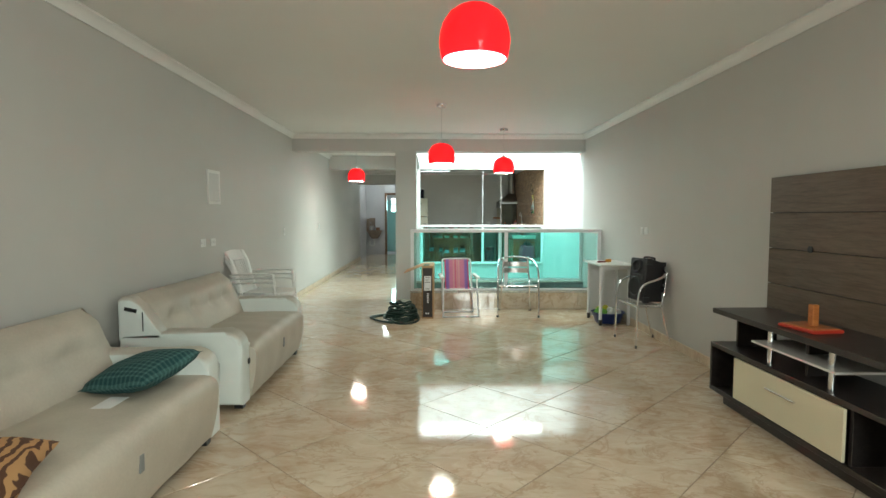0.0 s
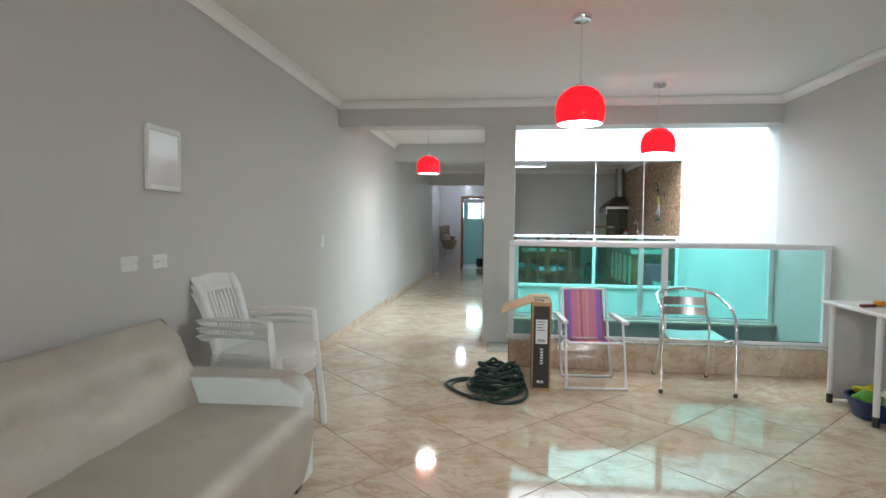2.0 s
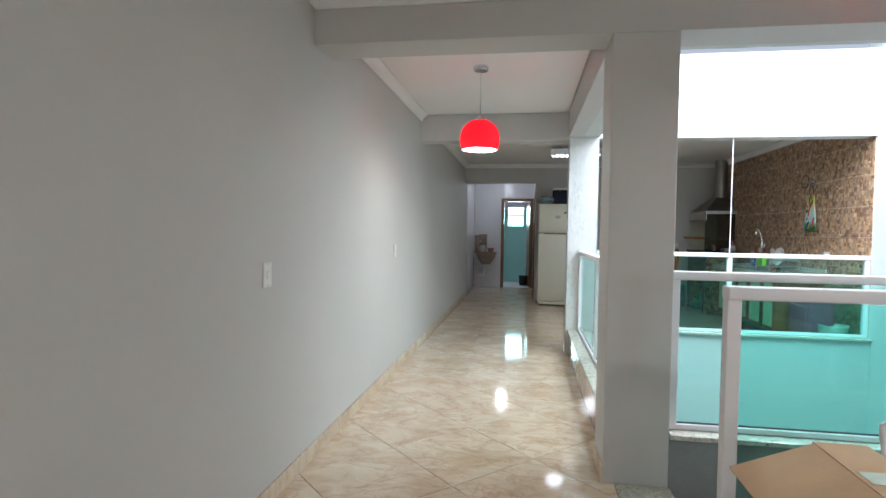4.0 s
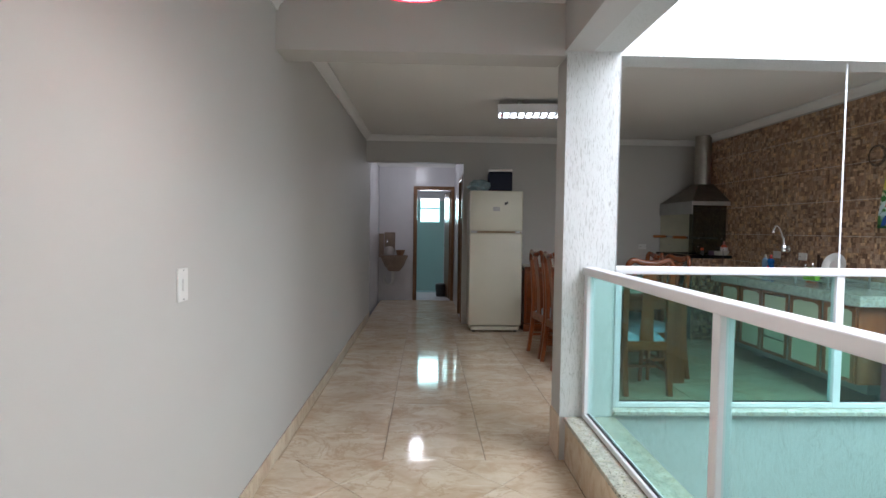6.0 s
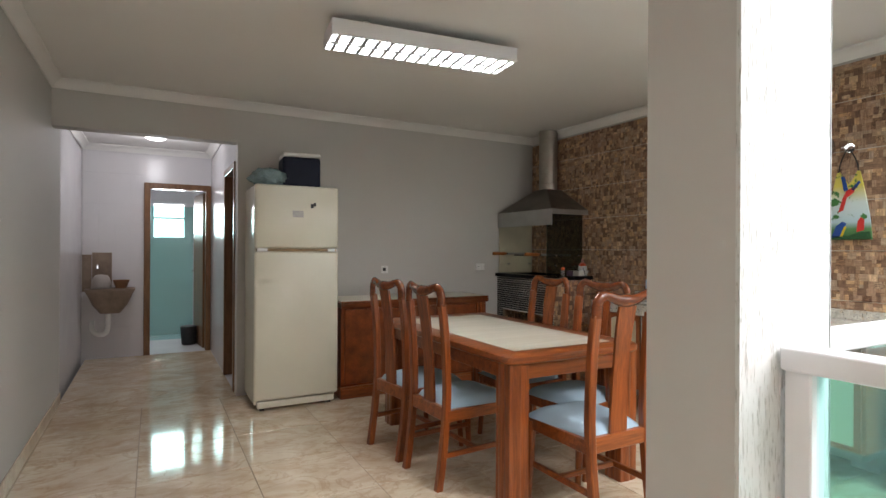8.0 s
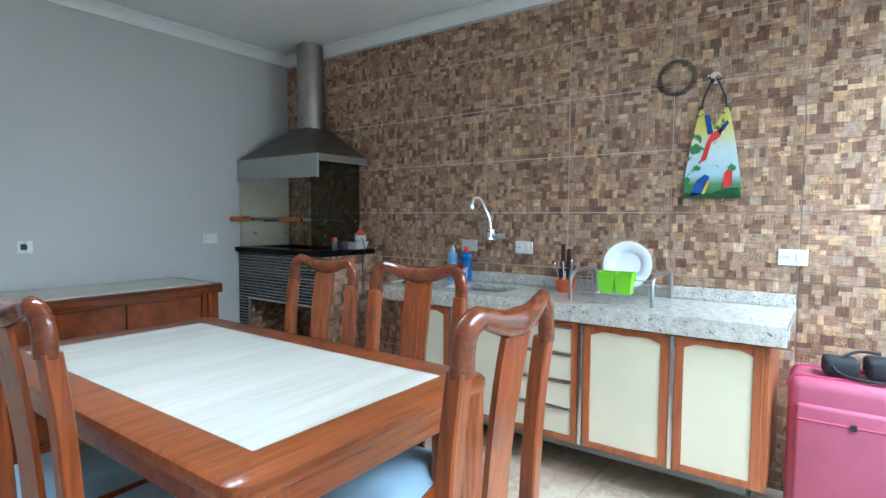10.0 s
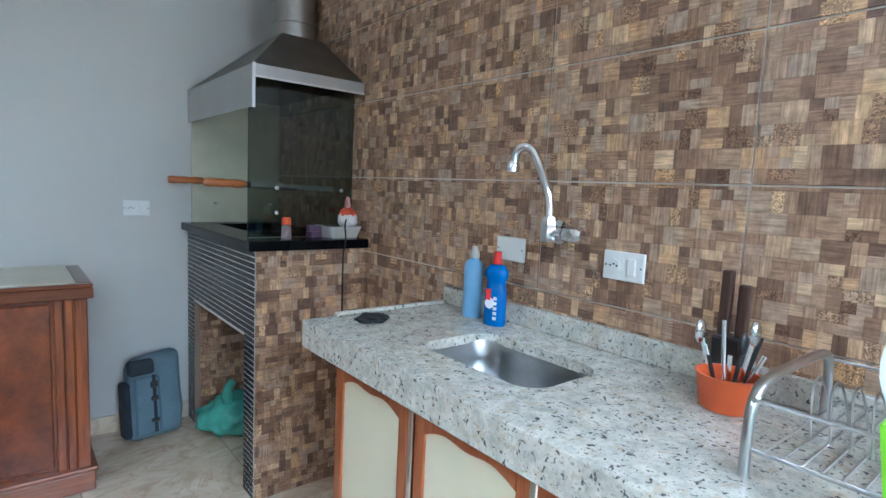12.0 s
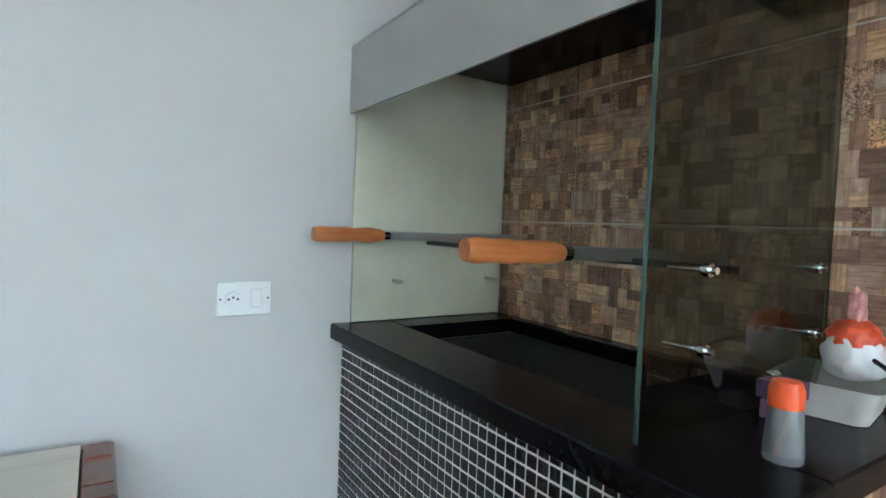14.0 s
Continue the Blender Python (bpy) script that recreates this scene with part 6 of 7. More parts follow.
p.inputs["Roughness"].default_value = 0.8
TROPIC = m
bm = bmesh.new()
out = [(-0.132, 0.0), (0.132, 0.0), (0.122, 0.12), (0.098, 0.27), (0.066, 0.435), (0.05, 0.44), (0.02, 0.385), (-0.005, 0.345), (-0.03, 0.385), (-0.05, 0.44), (-0.066, 0.435), (-0.098, 0.27), (-0.122, 0.12)]
prism(bm, out, 0.012, pose(-0.02, 0, 0, 0, 0, 90), bev=0.003)
made("cloth", bm, TROPIC, hang, 40)


def patch(mat, pts):
    bm = bmesh.new()
    prism(bm, pts, 0.003, pose(-0.0285, 0, 0, 0, 0, 90))
    made("painted_patch", bm, mat, hang)


CRED, CBLUE = surface("red_paint", (0.6, 0.04, 0.03), 0.8), surface("blue_paint", (0.02, 0.08, 0.32), 0.8)
CYEL, CGREEN = surface("yellow_paint", (0.75, 0.50, 0.03), 0.8), surface("dark_green_paint", (0.02, 0.09, 0.03), 0.8, var=0.4, scale=40)
patch(CRED, [(0.055, 0.176), (0.028, 0.27), (0.006, 0.317), (-0.044, 0.341), (-0.033, 0.30), (0.006, 0.27), (0.026, 0.19)])
patch(CBLUE, [(0.04, 0.41), (0.018, 0.407), (-0.002, 0.318), (0.022, 0.312)])
patch(CBLUE, [(-0.062, 0.376), (-0.07, 0.36), (-0.034, 0.313), (-0.018, 0.322)])
patch(CBLUE, [(0.095, 0.012), (0.066, 0.09), (0.03, 0.118), (0.008, 0.106), (0.044, 0.02)])
patch(CYEL, [(0.044, 0.02), (0.018, 0.09), (0.009, 0.083), (0.03, 0.02)])
patch(CRED, [(-0.05, 0.048), (-0.056, 0.118), (-0.073, 0.143), (-0.092, 0.125), (-0.09, 0.06)])
patch(CGREEN, [(0.128, 0.004), (0.122, 0.028), (0.0, 0.022), (-0.06, 0.046), (-0.12, 0.05), (-0.129, 0.006)])
bm = bmesh.new()
for s in (-1, 1):
    tube(bm, curve_points([(-0.02, s * 0.055, 0.435), (-0.02, s * 0.045, 0.5), (-0.025, 0.0, 0.60)], 5), 0.004, 6)
made("strap", bm, BLACK_CLOTH, hang, 60)
hk = thing("shower_valve", pose(4.66, 13.83, 1.99), "chrome shut-off valve on the tiles", "valve")
bm = bmesh.new()
tube(bm, [(0, 0, 0), (-0.012, 0, 0)], 0.03, 16)
tube(bm, [(-0.01, 0, 0), (-0.06, 0, 0)], 0.013, 10)
tube(bm, [(-0.045, -0.03, 0), (-0.045, 0.03, 0)], 0.011, 8)
made("valve", bm, CHROME, hk, 40)
wr = thing("wire_coil", pose(4.645, 14.01, 2.015), "coil of dark wire hanging on the tiles", "wire")
bm = bmesh.new()
for q in range(4):
    tube(bm, [(0.002 * q - 0.004, (0.075 + 0.006 * q) * math.cos(a), (0.075 + 0.005 * q) * math.sin(a)) for a in [2 * math.pi * k / 30 for k in range(31)]], 0.0022, 5)
made("coil", bm, surface("brown_wire_sheath", (0.085, 0.062, 0.045), 0.5, var=0.3), wr, 60)

# suitcase and bucket
su = thing("suitcase", pose(4.27, 13.24, 0), "pink soft-sided suitcase standing by the counter", "suitcase")
boxes("body", PINK, (0, -0.22, 0.035, 0.27, 0.22, 0.66), parent=su, bev=0.045, seg=4, smooth=60)
boxes("front_pocket", PINK, (-0.022, -0.19, 0.07, 0.01, 0.19, 0.56), parent=su, bev=0.018, seg=3, smooth=60)
bm = bmesh.new()
for x in (0.045, 0.225):
    tube(bm, [(x, y, z) for y, z in [(p[0], p[1]) for p in rounded(-0.222, 0.034, 0.222, 0.662, 0.05, 0)]], 0.006, 6)
tube(bm, [(-0.02, -0.18, 0.50), (-0.023, 0.18, 0.50)], 0.005, 6)
made("piping", bm, PINK_TRIM, su, 60)
bm = bmesh.new()
tube(bm, curve_points([(0.13, -0.08, 0.655), (0.13, -0.06, 0.685), (0.13, 0.06, 0.685), (0.13, 0.08, 0.655)], 4), 0.01, 8)
made("handle", bm, PINK_TRIM, su, 60)
for x in (0.06, 0.21):
    for y in (-0.17, 0.17):
        bm = bmesh.new()
        tube(bm, [(x, y - 0.012, 0.022), (x, y + 0.012, 0.022)], 0.022, 12)
        made("wheel", bm, BLACK_PLASTIC, su, 50)
boxes("tag", PAPER, (-0.026, -0.10, 0.06, -0.0225, -0.085, 0.14), parent=su)
boxes("zip_pull", BLACK_PLASTIC, (-0.032, -0.01, 0.49, -0.022, 0.01, 0.51), parent=su)
pk = thing("waist_pack", pose(4.40, 13.22, 0.665, 0, 0, 8), "black camera pouch with straps on the suitcase", "pouch")
boxes("pouch", BLACK_CLOTH, (-0.06, -0.15, 0, 0.06, -0.01, 0.085), (-0.05, 0.01, 0, 0.05, 0.13, 0.075), parent=pk, bev=0.02, seg=3, smooth=60)
bm = bmesh.new()
tube(bm, curve_points([(0, -0.15, 0.05), (-0.09, -0.2, 0.02), (-0.11, -0.1, 0.012), (-0.08, 0.05, 0.012), (-0.04, 0.1, 0.05), (0, 0.02, 0.10), (0.0, -0.06, 0.10)], 5), 0.006, 6)
made("strap", bm, BLACK_CLOTH, pk, 60)
bk = thing("bucket", pose(4.50, 12.99, 0), "cream plastic bucket behind the suitcase", "bucket")
bm = bmesh.new()
lathe(bm, [(0, 0), (0.105, 0), (0.108, 0.005), (0.135, 0.36), (0.142, 0.362), (0.142, 0.38), (0.132, 0.38), (0.102, 0.012), (0, 0.01)], 28)
made("pail", bm, surface("cream_plastic", (0.74, 0.70, 0.58), 0.35, var=0.05), bk, 45)

# ---- barbecue ----
bq = thing("barbecue", pose(0, 0, 0), "built-in barbecue clad in black mosaic with a black granite top", "barbecue")
BX, BY0, BY1 = 4.17, 16.155, YE - 0.002
boxes("masonry", GROUT, (BX, BY0, 0, 4.658, BY0 + 0.115, 1.02), (BX, 17.03, 0, 4.658, BY1, 1.02), (BX, BY0 + 0.115, 0.66, 4.658, 17.03, 0.84), (BX, BY0 + 0.115, 0.84, 4.26, 17.03, 1.02), parent=bq)
pieces("side_tile", MOSAIC, (BX + 0.002, BY0 - 0.008, 0.0, 4.655, BY0 - 0.0, 0.338), (BX + 0.002, BY0 - 0.008, 0.341, 4.655, BY0, 0.678), (BX + 0.002, BY0 - 0.008, 0.681, 4.655, BY0, 1.019), (4.2, 17.022, 0, 4.655, 17.029, 0.655), (4.2, BY0 + 0.116, 0, 4.655, BY0 + 0.122, 0.655), parent=bq)
boxes("top", BLACK_GRANITE, (BX - 0.035, BY0 - 0.03, 1.022, 4.29, BY1, 1.06), (4.62, BY0 - 0.03, 1.022, 4.658, BY1, 1.06), (4.29, BY0 - 0.03, 1.022, 4.62, 16.36, 1.06), (4.29, 17.03, 1.022, 4.62, BY1, 1.06), parent=bq, bev=0.003)
boxes("fire_pit", surface("sooty_brick", (0.03, 0.027, 0.025), 0.9, var=0.4, scale=20, bmp=0.3), (4.262, 16.30, 0.842, 4.655, 17.028, 0.86), (4.262, 16.30, 0.86, 4.285, 17.028, 1.021), (4.63, 16.30, 0.86, 4.655, 17.028, 1.021), (4.285, 16.30, 0.86, 4.63, 16.35, 1.021), (4.285, 17.0, 0.86, 4.63, 17.028, 1.021), parent=bq)
bm = bmesh.new()
q = 0.0226
ny, nz = int((BY1 - BY0) / q), int(1.015 / q)
sx = (BY1 - BY0) / ny
for i in range(ny):
    for j in range(nz):
        y, z = BY0 + (i + 0.5) * sx, (j + 0.5) * 1.018 / nz
        if 16.27 < y < 17.03 and z < 0.66:
            continue
        d = 0.0089
        x = BX - 0.0035 + random.uniform(-0.0006, 0.0006)
        vs = [bm.verts.new(c) for c in ((BX, y - d - 0.0008, z - d - 0.0008), (BX, y + d + 0.0008, z - d - 0.0008), (BX, y + d + 0.0008, z + d + 0.0008), (BX, y - d - 0.0008, z + d + 0.0008), (x, y - d, z - d), (x, y + d, z - d), (x, y + d, z + d), (x, y - d, z + d))]
        for f in ((4, 5, 6, 7), (0, 1, 5, 4), (1, 2, 6, 5), (2, 3, 7, 6), (3, 0, 4, 7)):
            bm.faces.new([vs[k] for k in f])
tess = tagged(made("tessera", bm, TESSERA, bq), "small glossy black glass mosaic", kind="stuff")
boxes("mosaic_bed", surface("pale_mosaic_grout", (0.66, 0.63, 0.58), 0.85, var=0.1), (BX - 0.0015, BY0, 0, BX - 0.0003, 16.27, 1.02), (BX - 0.0015, 17.03, 0, BX - 0.0003, BY1, 1.02), (BX - 0.0015, 16.27, 0.66, BX - 0.0003, 17.03, 1.02), parent=bq)
pane = boxes("glass_guard", SMOKED, (4.185, 16.282, 1.062, 4.655, 16.29, 1.70), parent=bq)
pane.visible_shadow = False
boxes("pane_edge", surface("green_glass_edge", (0.05, 0.085, 0.07), 0.2, var=0.1, bmp=0), (4.1836, 16.283, 1.062, 4.1848, 16.289, 1.70), parent=bq)
boxes("cream_board", surface("stained_cream_board", (0.60, 0.58, 0.44), 0.4, var=0.14, scale=5), (4.185, BY1 - 0.012, 1.062, 4.645, BY1 - 0.003, 1.72), parent=bq)
for x, z in ((4.30, 1.163), (4.30, 1.266), (4.60, 1.163), (4.60, 1.266)):
    bm = bmesh.new()
    tube(bm, [(x, 16.27, z), (x, 16.335, z)], 0.003, 8)
    tube(bm, [(x, 16.274, z), (x, 16.282, z)], 0.009, 12)
    tube(bm, [(x, 16.266, z), (x, 16.274, z)], 0.005, 8)
    made("bolt", bm, CHROME, bq, 50)
    if z < 1.2:
        bm = bmesh.new()
        tube(bm, [(x, BY1 - 0.06, z + 0.0), (x, BY1 - 0.01, z)], 0.006, 8)
        made("bolt", bm, STEEL, bq, 50)
bm = bmesh.new()
tube(bm, [(4.40, 16.29, 1.262), (4.40, BY1 - 0.012, 1.262)], 0.006, 8)
made("skewer_rest", bm, BLACK_PLASTIC, bq, 50)

hood = thing("extractor_hood", pose(0, 0, 0), "galvanised steel barbecue hood with a round flue", "hood")
hx0, hy0, hx1, hy1 = 4.17, 16.20, 4.656, YE - 0.003
boxes("front_flange", STEEL, (hx0, hy0, 1.575, hx0 + 0.006, hy1, 1.735), (hx0 + 0.006, hy0, 1.69, hx1, hy0 + 0.006, 1.735), parent=hood)
boxes("edge_trim", surface("bright_zinc", (0.72, 0.72, 0.72), 0.3, 0.9), (hx0 - 0.003, hy0 - 0.006, 1.57, hx0 + 0.008, hy0, 1.738), (hx0 + 0.006, hy0 - 0.004, 1.685, hx1, hy0, 1.692), parent=hood)
bm = bmesh.new()
lo = [bm.verts.new((x, y, 1.735)) for x, y in ((hx0, hy0), (hx1, hy0), (hx1, hy1), (hx0, hy1))]
hi = [bm.verts.new((x, y, 1.985)) for x, y in ((4.455, 16.62), (4.656, 16.62), (4.656, 16.82), (4.455, 16.82))]
for k in range(4):
    bm.faces.new((lo[k], lo[(k + 1) % 4], hi[(k + 1) % 4], hi[k]))
bmesh.ops.solidify(bm, geom=bm.faces[:], thickness=0.004)
made("canopy", bm, SOOT_STEEL, hood, 20)
bm = bmesh.new()
lathe(bm, [(0.10, 1.975), (0.10, 2.05), (0.104, 2.052), (0.104, 2.06), (0.10, 2.062), (0.10, H - 0.004)], 28, (4.556, 16.72, 0))
made("flue", bm, SOOT_STEEL, hood, 50)
# black sheet across the hood's mouth stands in for the shade inside it
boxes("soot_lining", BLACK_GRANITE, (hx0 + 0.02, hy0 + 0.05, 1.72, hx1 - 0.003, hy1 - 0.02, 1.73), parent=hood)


def skewer(m):
    s = thing("skewer", m, "steel skewer with a turned wooden handle", "skewer", "barbecue skewers")
    bm = bmesh.new()
    prof = [(0.0, 0), (0.016, 0.002), (0.019, 0.02), (0.017, 0.05), (0.0185, 0.075), (0.016, 0.1), (0.019, 0.13), (0.017, 0.16), (0.012, 0.175), (0, 0.176)]
    lathe(bm, prof, 16)
    bmesh.ops.rotate(bm, verts=bm.verts[:], matrix=Matrix.Rotation(radians(90), 3, "Y"))
    made("handle", bm, HANDLE_WOOD, s, 60)
    bm = bmesh.new()
    tube(bm, [(0.17, 0, 0), (0.19, 0, 0)], 0.012, 12)
    made("ferrule", bm, CHROME, s, 50)
    boxes("blade", STEEL, (0.18, -0.0015, -0.011, 0.58, 0.0015, 0.011), parent=s)
    return s


sk = skewer(pose(4.06, 17.07, 1.280, 0, 0, -2))
copy_thing(sk, pose(4.07, 16.49, 1.278, 0, 1, -4))
sh = thing("shaker_bottle", pose(4.303, 16.18, 1.061) @ Matrix.Diagonal((0.68, 0.68, 0.8, 1)), "clear seasoning shaker with an orange cap", "bottle")
bm = bmesh.new()
lathe(bm, [(0, 0), (0.03, 0), (0.031, 0.01), (0.026, 0.075), (0.024, 0.078), (0.028, 0.01), (0, 0.004)], 20)
CLOUDY = surface("cloudy_plastic", (0.62, 0.62, 0.62), 0.22, var=0.12, scale=40)
CLOUDY.node_tree.nodes["Principled BSDF"].inputs["Transmission Weight"].default_value = 0.75
made("body", bm, CLOUDY, sh, 50)
bm = bmesh.new()
tube(bm, [(-0.012, 0.006, 0.008), (0.012, -0.008, 0.07)], 0.0045, 8)
made("wooden_stick", bm, HANDLE_WOOD, sh, 50)
bm = bmesh.new()
lathe(bm, [(0.027, 0.076), (0.027, 0.10), (0.022, 0.112), (0, 0.114)], 20)
made("cap", bm, surface("orange_cap", (0.75, 0.10, 0.015), 0.4), sh, 50)
for k, (z, a) in enumerate(((0, 12), (0.026, -8))):
    mb = boxes("matchbox", surface("purple_card", (0.10, 0.05, 0.09), 0.6, var=0.3, scale=60), (-0.028, -0.02, 0, 0.028, 0.02, 0.025), bev=0.001)
    mb.matrix_world = pose(4.46, 16.255, 1.061 + z, 0, 0, a)
    tagged(mb, "small dark purple matchbox on the granite", "matchbox", "matchboxes")
tray = thing("foam_tray", pose(4.57, 16.235, 1.061, 0, 0, 10), "white foam tray of food under the bag", "tray")
bm = bmesh.new()
rr = [[bm.verts.new(p) for p in rounded(-0.085 * s, -0.065 * s, 0.085 * s, 0.065 * s, 0.02, z)] for s, z in ((0.8, 0.0), (1.0, 0.05), (1.06, 0.052), (0.97, 0.05), (0.78, 0.006))]
for a, b in zip(rr, rr[1:]):
    for k in range(len(a)):
        bm.faces.new((a[k], a[(k + 1) % len(a)], b[(k + 1) % len(b)], b[k]))
bm.faces.new(rr[0]); bm.faces.new(rr[-1])
made("tray", bm, surface("white_foam", (0.62, 0.58, 0.52), 0.5, var=0.1), tray, 40)
pkt = thing("food_packet", pose(4.605, 16.225, 1.106), "white and orange plastic food packet twisted shut", "packet")


def blob(sx, sy, sz, z0, seed, amp):
    bm = bmesh.new()
    bmesh.ops.create_icosphere(bm, subdivisions=4, radius=1)
    for v in bm.verts:
        v.co *= 1 + noise.noise(v.co * 2.2 + Vector((seed, 0, 0))) * amp + noise.noise(v.co * 6 + Vector((0, seed, 0))) * amp * 0.4
        v.co = Vector((v.co.x * sx, v.co.y * sy, max(-0.75, v.co.z) * sz + 0.75 * sz + z0))
    return bm


made("sachet", blob(0.044, 0.04, 0.042, 0.0, 5, 0.15), surface("white_packet", (0.72, 0.70, 0.68), 0.35, var=0.1), pkt, 70)
made("printed_film", blob(0.036, 0.034, 0.028, 0.038, 9, 0.2), surface("orange_red_film", (0.68, 0.08, 0.02), 0.3, var=0.3, scale=30), pkt, 70)
made("twisted_neck", blob(0.012, 0.012, 0.03, 0.08, 2, 0.3), surface("pale_red_film", (0.55, 0.25, 0.22), 0.3, var=0.4, scale=60), pkt, 70)
bm = bmesh.new()
tube(bm, curve_points([(4.60, 16.22, 1.15), (4.55, 16.145, 1.12), (4.54, 16.118, 1.06), (4.54, 16.135, 1.0), (4.543, 16.142, 0.9), (4.545, 16.142, 0.72)], 5), 0.0034, 6)
tagged(made("power_cable", bm, BLACK_PLASTIC, None, 60), "black cable hanging over the barbecue's side", "cable")

# what lies on the floor by the barbecue
pack = thing("backpack", pose(3.97, 17.0, 0, -9, 0, 6) @ Matrix.Diagonal((0.86, 1, 0.9, 1)), "grey-blue canvas backpack leaning on the wall", "backpack")
DENIM = surface("grey_blue_canvas", (0.13, 0.19, 0.23), 0.8, var=0.25, scale=9, bmp=0.3)
bm = bmesh.new()
box(bm, (-0.15, -0.075, 0.0), (0.15, 0.06, 0.45), bev=0.05, seg=4)
bmesh.ops.subdivide_edges(bm, edges=bm.edges[:], cuts=3, use_grid_fill=True)
for v in bm.verts:
    w = noise.noise(v.co * 9) * 0.018 + noise.noise(v.co * 24) * 0.008
    v.co.x = v.co.x * (1.02 - 0.45 * max(0, v.co.z - 0.15) ** 1.1) + w + 0.03 * v.co.z
    v.co.y += w * 0.8
    v.co.z += 0.02 * v.co.x / 0.15 * (v.co.z > 0.35)
made("body", bm, DENIM, pack, 70)
NAVY_CANVAS = surface("dark_navy_canvas", (0.022, 0.03, 0.042), 0.85, var=0.3)
boxes("flap", NAVY_CANVAS, (-0.135, -0.088, 0.35, 0.0, -0.03, 0.435), parent=pack, bev=0.02, seg=3, smooth=60)
boxes("side_pocket", NAVY_CANVAS, (-0.165, -0.07, 0.02, -0.125, 0.03, 0.32), parent=pack, bev=0.015, seg=2, smooth=60)
boxes("front_panel", DENIM, (-0.11, -0.1, 0.03, 0.02, -0.06, 0.345), parent=pack, bev=0.018, seg=3, smooth=60)
pieces("buckle", BLACK_PLASTIC, (-0.035, -0.108, 0.28, 0.005, -0.09, 0.315), (-0.035, -0.108, 0.21, 0.005, -0.09, 0.235), (-0.04, -0.108, 0.095, 0.005, -0.09, 0.115), parent=pack, bev=0.004)
boxes("strap", NAVY_CANVAS, (-0.024, -0.104, 0.04, -0.006, -0.098, 0.35), parent=pack, bev=0.002)
GREEN_FILM = surface("green_plastic_film", (0.10, 0.36, 0.28), 0.25, var=0.3, scale=15, bmp=0.15)
crumpled("shopping_bag", pose(4.30, 16.85, 0), 0.15, 0.14, 0.11, GREEN_FILM, "crumpled green plastic bag under the barbecue", "bag", 11, 0.28)
bm = bmesh.new()
tube(bm, curve_points([(4.28, 16.80, 0.15), (4.26, 16.78, 0.24), (4.29, 16.77, 0.29)], 4), [0.03] * 4 + [0.022] * 4 + [0.012], 8, None)
tagged(made("bag_knot", bm, GREEN_FILM, None, 60), "knotted neck of the green plastic bag", "bag")

# ---- corridor and bathroom ----
dr = thing("bathroom_door", pose(0, 0, 0), "brown wooden bathroom door standing open in its frame", "door")
boxes("frame", DOOR_WOOD, (0.60, 19.585, 0.0, 0.67, 19.755, 2.13), (1.30, 19.585, 0.0, 1.36, 19.755, 2.13), (0.67, 19.585, 2.06, 1.30, 19.755, 2.13), parent=dr, bev=0.004)
leaf = boxes("leaf", DOOR_WOOD, (-0.66, -0.018, 0.01, 0, 0.018, 2.05), parent=dr, bev=0.002)
leaf.matrix_local = pose(1.295, 19.765, 0, 0, 0, -84)
hd = boxes("handle", CHROME, (-0.62, -0.06, 1.0, -0.52, -0.045, 1.015), (-0.62, -0.06, 1.0, -0.605, -0.018, 1.015), parent=leaf)
dr2 = thing("side_door", pose(0, 0, 0), "dark brown wooden door frame in the corridor", "door")
boxes("frame", DOOR_WOOD, (1.352, 17.30, 0.0, 1.505, 17.36, 2.13), (1.352, 18.05, 0.0, 1.505, 18.11, 2.13), (1.352, 17.36, 2.07, 1.505, 18.05, 2.13), parent=dr2, bev=0.004)
leaf2 = boxes("leaf", DOOR_WOOD, (0, -0.018, 0.01, 0.68, 0.018, 2.06), parent=dr2, bev=0.002)
leaf2.matrix_local = pose(1.51, 18.04, 0, 0, 0, -12)
wd = thing("bathroom_window", pose(0, 0, 0), "white tilting bathroom window with frosted panes", "window")
boxes("frame", WHITE_ALU, (0.68, 21.2, 1.46, 0.71, 21.26, 2.02), (1.12, 21.2, 1.46, 1.15, 21.26, 2.02), (0.71, 21.2, 1.46, 1.12, 21.26, 1.49), (0.71, 21.2, 1.99, 1.12, 21.26, 2.02), (0.71, 21.2, 1.765, 1.12, 21.26, 1.79), parent=wd)
boxes("pane", glowing("daylit_frosted_glass", (0.93, 0.97, 1.0), 2.2), (0.71, 21.23, 1.49, 1.12, 21.236, 1.765), (0.71, 21.23, 1.79, 1.12, 21.236, 1.99), parent=wd)
sg = boxes("shower_screen", GLASS, (0.0, 20.42, 0.05, 1.2, 20.428, 1.9))
sg.visible_shadow = False
tagged(sg, "green glass shower screen in the bathroom", "shower screen")
lamp("bathroom_daylight", "AREA", 7, look((0.92, 21.18, 1.75), (0.92, 19, 1.2)), (0.93, 0.97, 1.0), 0.42, 0.5)
bmw = bmesh.new()
lathe(bmw, [(0, -0.075), (0.07, -0.068), (0.115, -0.04), (0.13, -0.012), (0.13, 0)], 24)
cl = thing("corridor_light", pose(0.72, 18.6, 2.56), "round white glass corridor light, lit", "lamp")
made("globe", bmw, glowing("opal_glass", (0.96, 0.97, 1.0), 5.0), cl, 60)
lamp("corridor_lamp", "POINT", 4.5, pose(0.72, 18.6, 2.36), (0.95, 0.97, 1.0), 0.12)
ws = thing("wash_basin", pose(0.02, 19.62, 0), "brown-stained stone wash basin on the corridor wall", "basin")
STONE = surface("brown_stone", (0.30, 0.22, 0.165), 0.5, var=0.35, scale=9, bmp=0.2)
